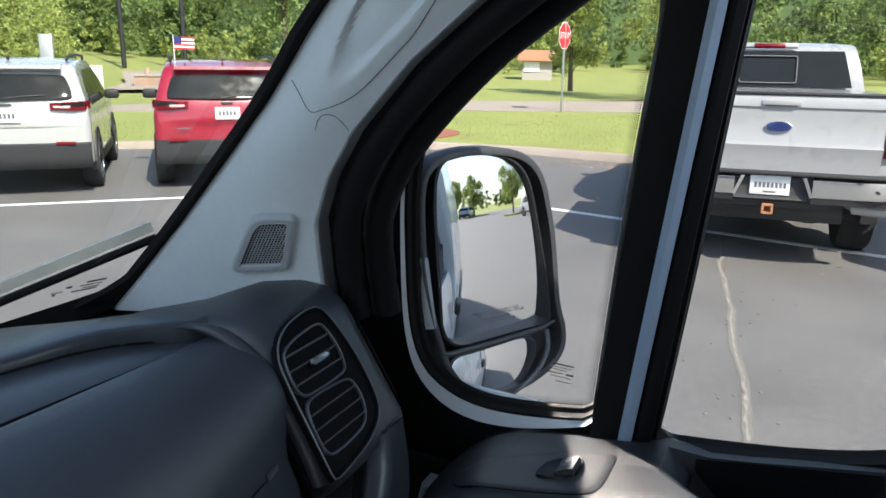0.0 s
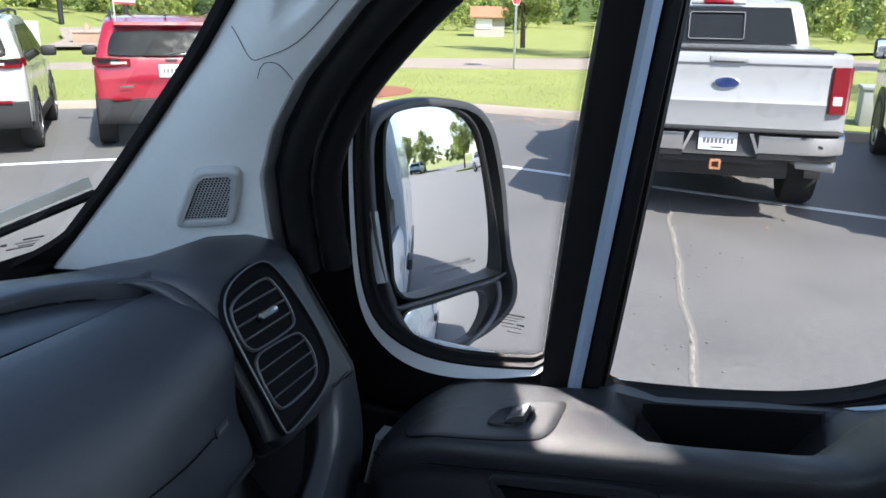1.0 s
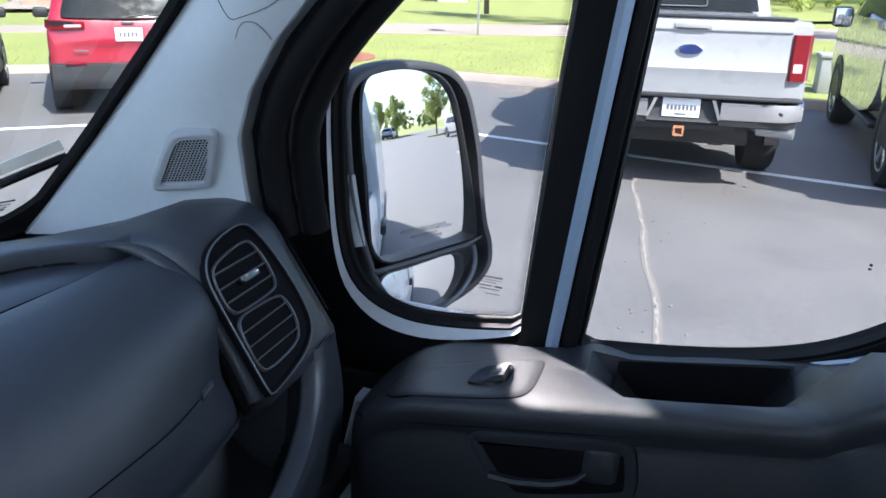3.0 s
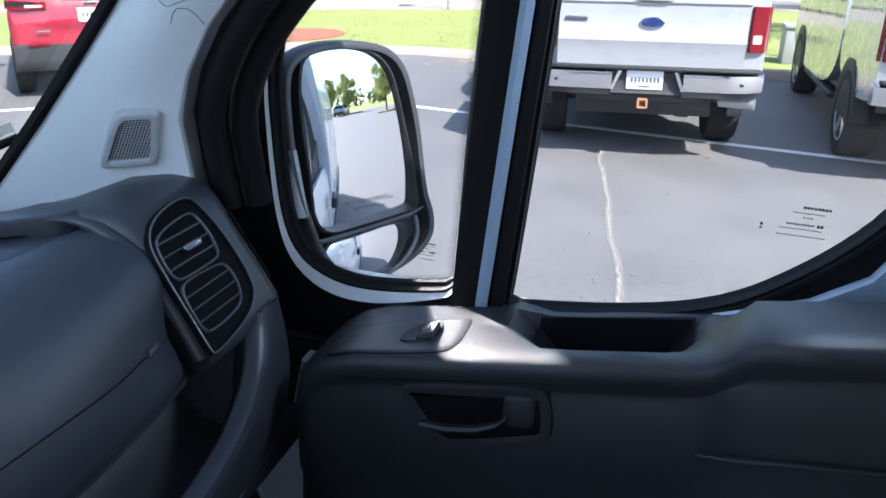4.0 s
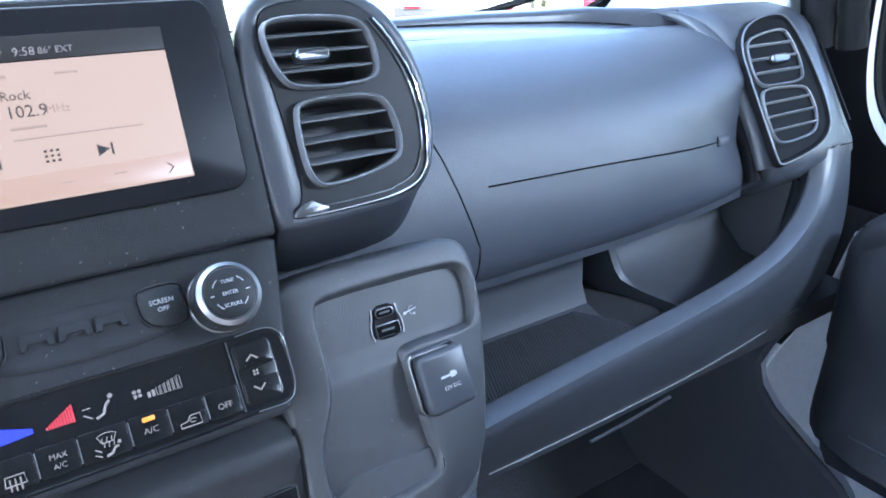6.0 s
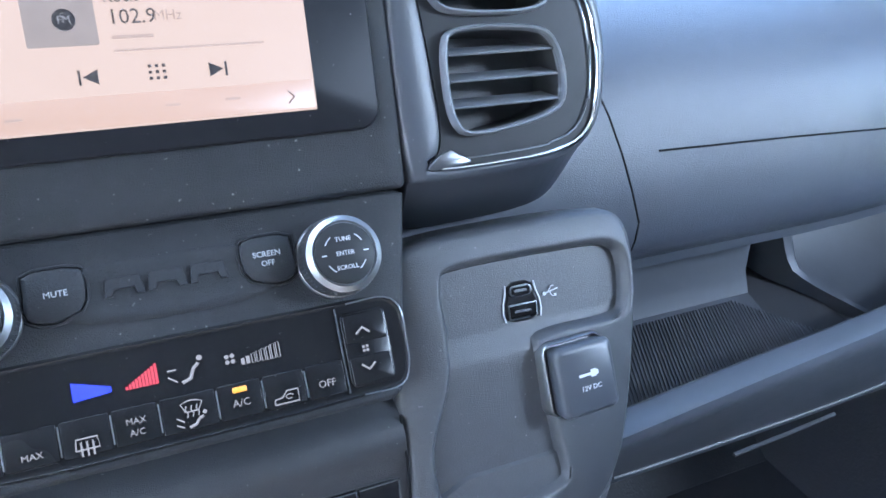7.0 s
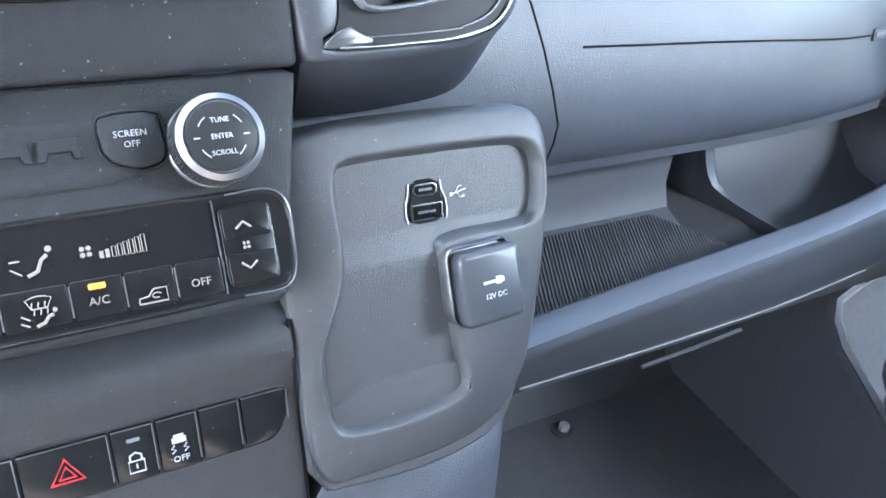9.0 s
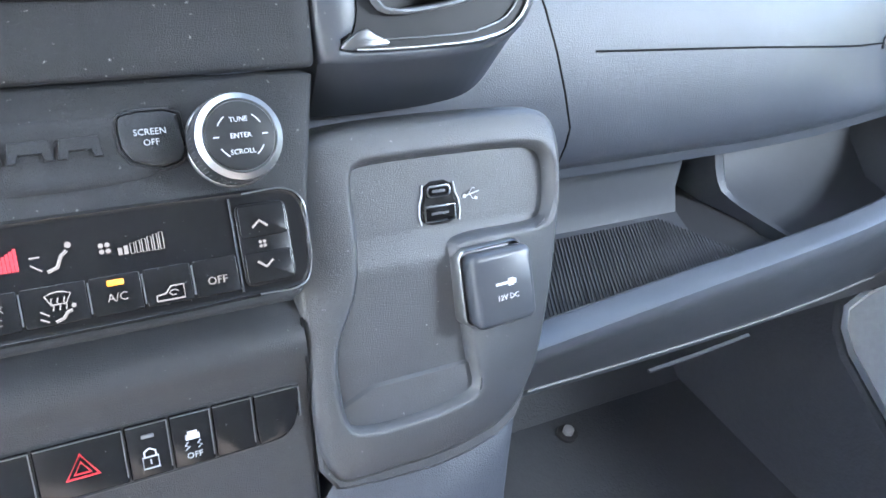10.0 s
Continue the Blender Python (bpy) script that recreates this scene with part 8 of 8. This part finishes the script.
part("finial", tube([(24.3, 24.0, 0.82), (24.3, 24.0, 0.98), (24.3, 24.0, 1.08)], [0.13, 0.11, 0.03], 12), STONE, mn)
pb = thing("white_pedestal", "small white metal cabinet across the road", "utility box", (22.9, 25.6, 0.1))
part("cabinet", box((22.9, 25.6, 0.62), (0.6, 0.6, 1.05), 0.02), WHITEPL, pb)
for x, y, h in ((36.5, 38.2, 15.0), (38.4, 35.0, 16.0)):
    ob = thing("street_lamp", "tall dark street lamp beside the meadow", "street lamp", (x, y, 0.1), "street lamps")
    part("pole", tube([(x, y, 0.1), (x, y, h)], [0.16, 0.09], 12), DARK, ob)
    part("arm", tube([(x, y, h - 0.3), (x - 1.0, y + 0.8, h), (x - 2.0, y + 1.6, h)], 0.06, 8), DARK, ob)
    part("lamp_head", box((x - 2.3, y + 1.85, h), (0.8, 0.4, 0.2), 0.05, (0, 0, 140)), WHITEPL, ob)
house = thing("house", "small pale house with a low brown roof", "house", (49.4, 16.2, 0.5))
hm = Matrix.Translation((49.4, 16.2, 0.75)) @ pose(0, 0, 0, 0, 0, 18)
hx = lambda x, y, z: hm @ Vector((x, y, z))
part("wall", loft([[hx(x, y, z) for x, y in ((-1.5, -1.7), (1.5, -1.7), (1.5, 0.2), (-1.5, 0.2))] for z in (-1.6, 0.75)]), HOUSEWALL, house, "", False)
part("roof", loft([[hx(-1.9, y, 0.72), hx(0, y, 1.35), hx(1.9, y, 0.72), hx(1.9, y, 0.66), hx(-1.9, y, 0.66)] for y in (-2.0, 0.5)]), ROOFMAT, house, "low brown roof", False)
part("door", loft([[hx(-1.52, y, z) for y, z in ((-0.9, 0.0), (0.1, 0.0), (0.1, 0.6), (-0.9, 0.6))], [hx(-1.56, y, z) for y, z in ((-0.9, 0.0), (0.1, 0.0), (0.1, 0.6), (-0.9, 0.6))]]), WHITEPL, house, "white garage door", False)


# ---- trees ----
def leaf_mesh(name, clumps, per, size, material, seed):
    """Many small leaf blades round clump centres (x, y, z, radius)."""
    rg = np.random.RandomState(seed)
    c = np.array(clumps)
    n = len(c) * per
    idx = np.repeat(np.arange(len(c)), per)
    d = rg.normal(size=(n, 3))
    d /= np.linalg.norm(d, axis=1)[:, None]
    pos = c[idx, :3] + d * (c[idx, 3] * rg.uniform(0.35, 1.0, n) ** 0.6)[:, None]
    u = rg.normal(size=(n, 3))
    u /= np.linalg.norm(u, axis=1)[:, None]
    v = np.cross(u, rg.normal(size=(n, 3)))
    v /= np.linalg.norm(v, axis=1)[:, None]
    s = size * rg.uniform(0.6, 1.4, n)[:, None]
    quad = np.stack([pos - u * s, pos + v * s * 0.45, pos + u * s, pos - v * s * 0.45], 1).reshape(-1, 3)
    me = bpy.data.meshes.new(name)
    me.from_pydata(quad.tolist(), [], np.arange(n * 4).reshape(-1, 4).tolist())
    me.materials.append(material)
    return me


def tree(x, y, z, h, r, material, label, seed, per=70, size=0.13, trunk=None):
    rg = random.Random(seed)
    ob = thing("tree", label, "tree", (x, y, z), "trees")
    th = trunk if trunk else h * 0.3
    lean = [rg.uniform(-0.1, 0.1) for _ in range(4)]
    tr = h * 0.018 + 0.02
    parts = [tube([(x + lean[0] * k * 0.3, y + lean[1] * k * 0.3, z + h * 0.75 * k / 6) for k in range(7)], [tr * (1 - k / 8) for k in range(7)], 9)]
    clumps = []
    for k in range(9):
        a, b = rg.uniform(0, 6.28), rg.uniform(0.35, 0.9)
        z0 = z + th + (h - th) * rg.uniform(0.0, 0.45)
        tip = (x + math.cos(a) * r * b * 0.8, y + math.sin(a) * r * b * 0.8, z0 + h * rg.uniform(0.08, 0.25))
        parts.append(tube([(x, y, z0 - 0.1), (x + math.cos(a) * r * b * 0.35, y + math.sin(a) * r * b * 0.35, z0 + h * 0.06), tip], [tr * 0.45, tr * 0.3, tr * 0.1], 6))
    n = 46
    for k in range(n):
        w = rg.uniform(0, 1)
        zz = th + (h - th) * w
        rad = r * (0.45 + 0.75 * math.sin(math.pi * min(1, 0.12 + w * 0.86))) * rg.uniform(0.3, 1.0)
        a = rg.uniform(0, 6.28)
        clumps.append((x + math.cos(a) * rad * 0.8, y + math.sin(a) * rad * 0.8, z + zz, r * rg.uniform(0.16, 0.34)))
    part("trunk", join(*parts), BARK, ob, "brown bark trunk and limbs")
    part("crown", leaf_mesh("crown", clumps, per, size, material, seed), material, ob, "leafy green crown")
    return ob


tree(32.9, 8.6, 0.3, 5.4, 1.5, LEAF2, "young light green tree with a thin dark trunk", 21, 90, 0.10, 1.3)
tree(30.5, 4.0, 0.3, 7.5, 2.6, LEAF2, "light green leafy tree on the lawn", 22, 170, 0.085, 2.2)
tree(22.5, 15.8, 0.3, 7.0, 2.8, LEAF, "green leafy tree beside the road", 23, 170, 0.085, 2.4)
tree(17.5, -6.8, 0.15, 6.5, 2.8, LEAF, "green leafy tree behind the parked trucks", 26, 170, 0.085, 2.2)
tree(27.0, -9.0, 0.2, 8.0, 3.0, LEAF2, "light green leafy tree across the road", 27, 170, 0.085, 2.2)
# trees behind the van, seen in the mirror
tree(3.6, -50.0, 0.05, 5.6, 2.0, LEAF2, "light green parking lot tree behind the van", 31, 200, 0.11, 1.6)
tree(0.2, -60.0, 0.05, 6.0, 2.2, LEAF2, "light green tree far behind the van", 32, 200, 0.12, 1.6)
tree(8.1, -34.5, 0.1, 5.9, 1.9, LEAF2, "light green tree on a traffic island", 33, 200, 0.09, 1.7)
for isl in ((3.8, -50.0), (9.0, -33.5), (0.2, -60.0)):
    structure("traffic_island", flat([(isl[0] + 2.4 * math.cos(t), isl[1] + 1.4 * math.sin(t)) for t in (k * math.pi / 12 for k in range(24))], 0.12, 0.14), GRASS, "grassy kerbed traffic island", "traffic island", False)


def woods(name, label, arc, dist, hmin, hmax, n, material, seed, per, size, base):
    rg = random.Random(seed)
    cl = []
    for _ in range(n):
        a = radians(rg.uniform(*arc))
        d = dist * rg.uniform(0.92, 1.2)
        h = rg.uniform(hmin, hmax) * (0.8 + 0.35 * math.sin(a * 9 + seed))
        x, y = d * math.cos(a), d * math.sin(a)
        z0 = base(a)
        for k in range(16):
            w = rg.random()
            rr = h * 0.24 * (1.1 - 0.6 * w)
            cl.append((x + rg.gauss(0, rr * 0.6), y + rg.gauss(0, rr * 0.6), z0 + h * (0.06 + 0.92 * w), h * rg.uniform(0.06, 0.13)))
    tagged(new(name, leaf_mesh(name, cl, per, size, material, seed)), label, "woods", kind="stuff")


rise = lambda a: 0.3 + 1.3 * max(0, min(1, (math.degrees(a) - 28) / 20))
woods("woods", "dense sunlit green woods on the horizon", (-50, 80), 72, 7.0, 11.0, 130, LEAF, 41, 75, 0.19, rise)
woods("woods", "light green shrubs in front of the woods", (-45, 78), 60, 2.5, 5.0, 80, LEAF2, 42, 60, 0.13, rise)
woods("woods", "dark green trees at the back of the woods", (-60, 95), 92, 11.0, 15.0, 90, LEAF3, 43, 60, 0.30, rise)
woods("woods", "thick green trees above the meadow", (34, 72), 78, 6.0, 9.5, 70, LEAF, 46, 70, 0.20, lambda a: 1.2)
woods("woods", "bushy light green shrubs on the meadow", (50, 64), 44, 3.0, 5.2, 34, LEAF2, 45, 60, 0.10, lambda a: 0.3)
woods("woods", "green woods far behind the building", (-160, -60), 120, 6.0, 11.0, 90, LEAF, 44, 18, 0.5, lambda a: 0.0)
tagged(part("tree_line", loft([[(100 * math.cos(radians(a)), 100 * math.sin(radians(a)), 0.0), (100 * math.cos(radians(a)), 100 * math.sin(radians(a)), 9 + 1.5 * math.sin(a * 0.7) + math.sin(a * 2.3) + rise(radians(a)))] for a in range(-60, 96, 2)], False), LEAF3, None, "", False), "dark distant tree line behind the woods", "backdrop", kind="structure")

# the lot falls gently towards the road ahead
for ob in [o for o in bpy.data.objects if o not in before and o.parent is None]:
    ob.matrix_basis = pose(0, 0, 0, -2.29, 0, 0) @ ob.matrix_basis
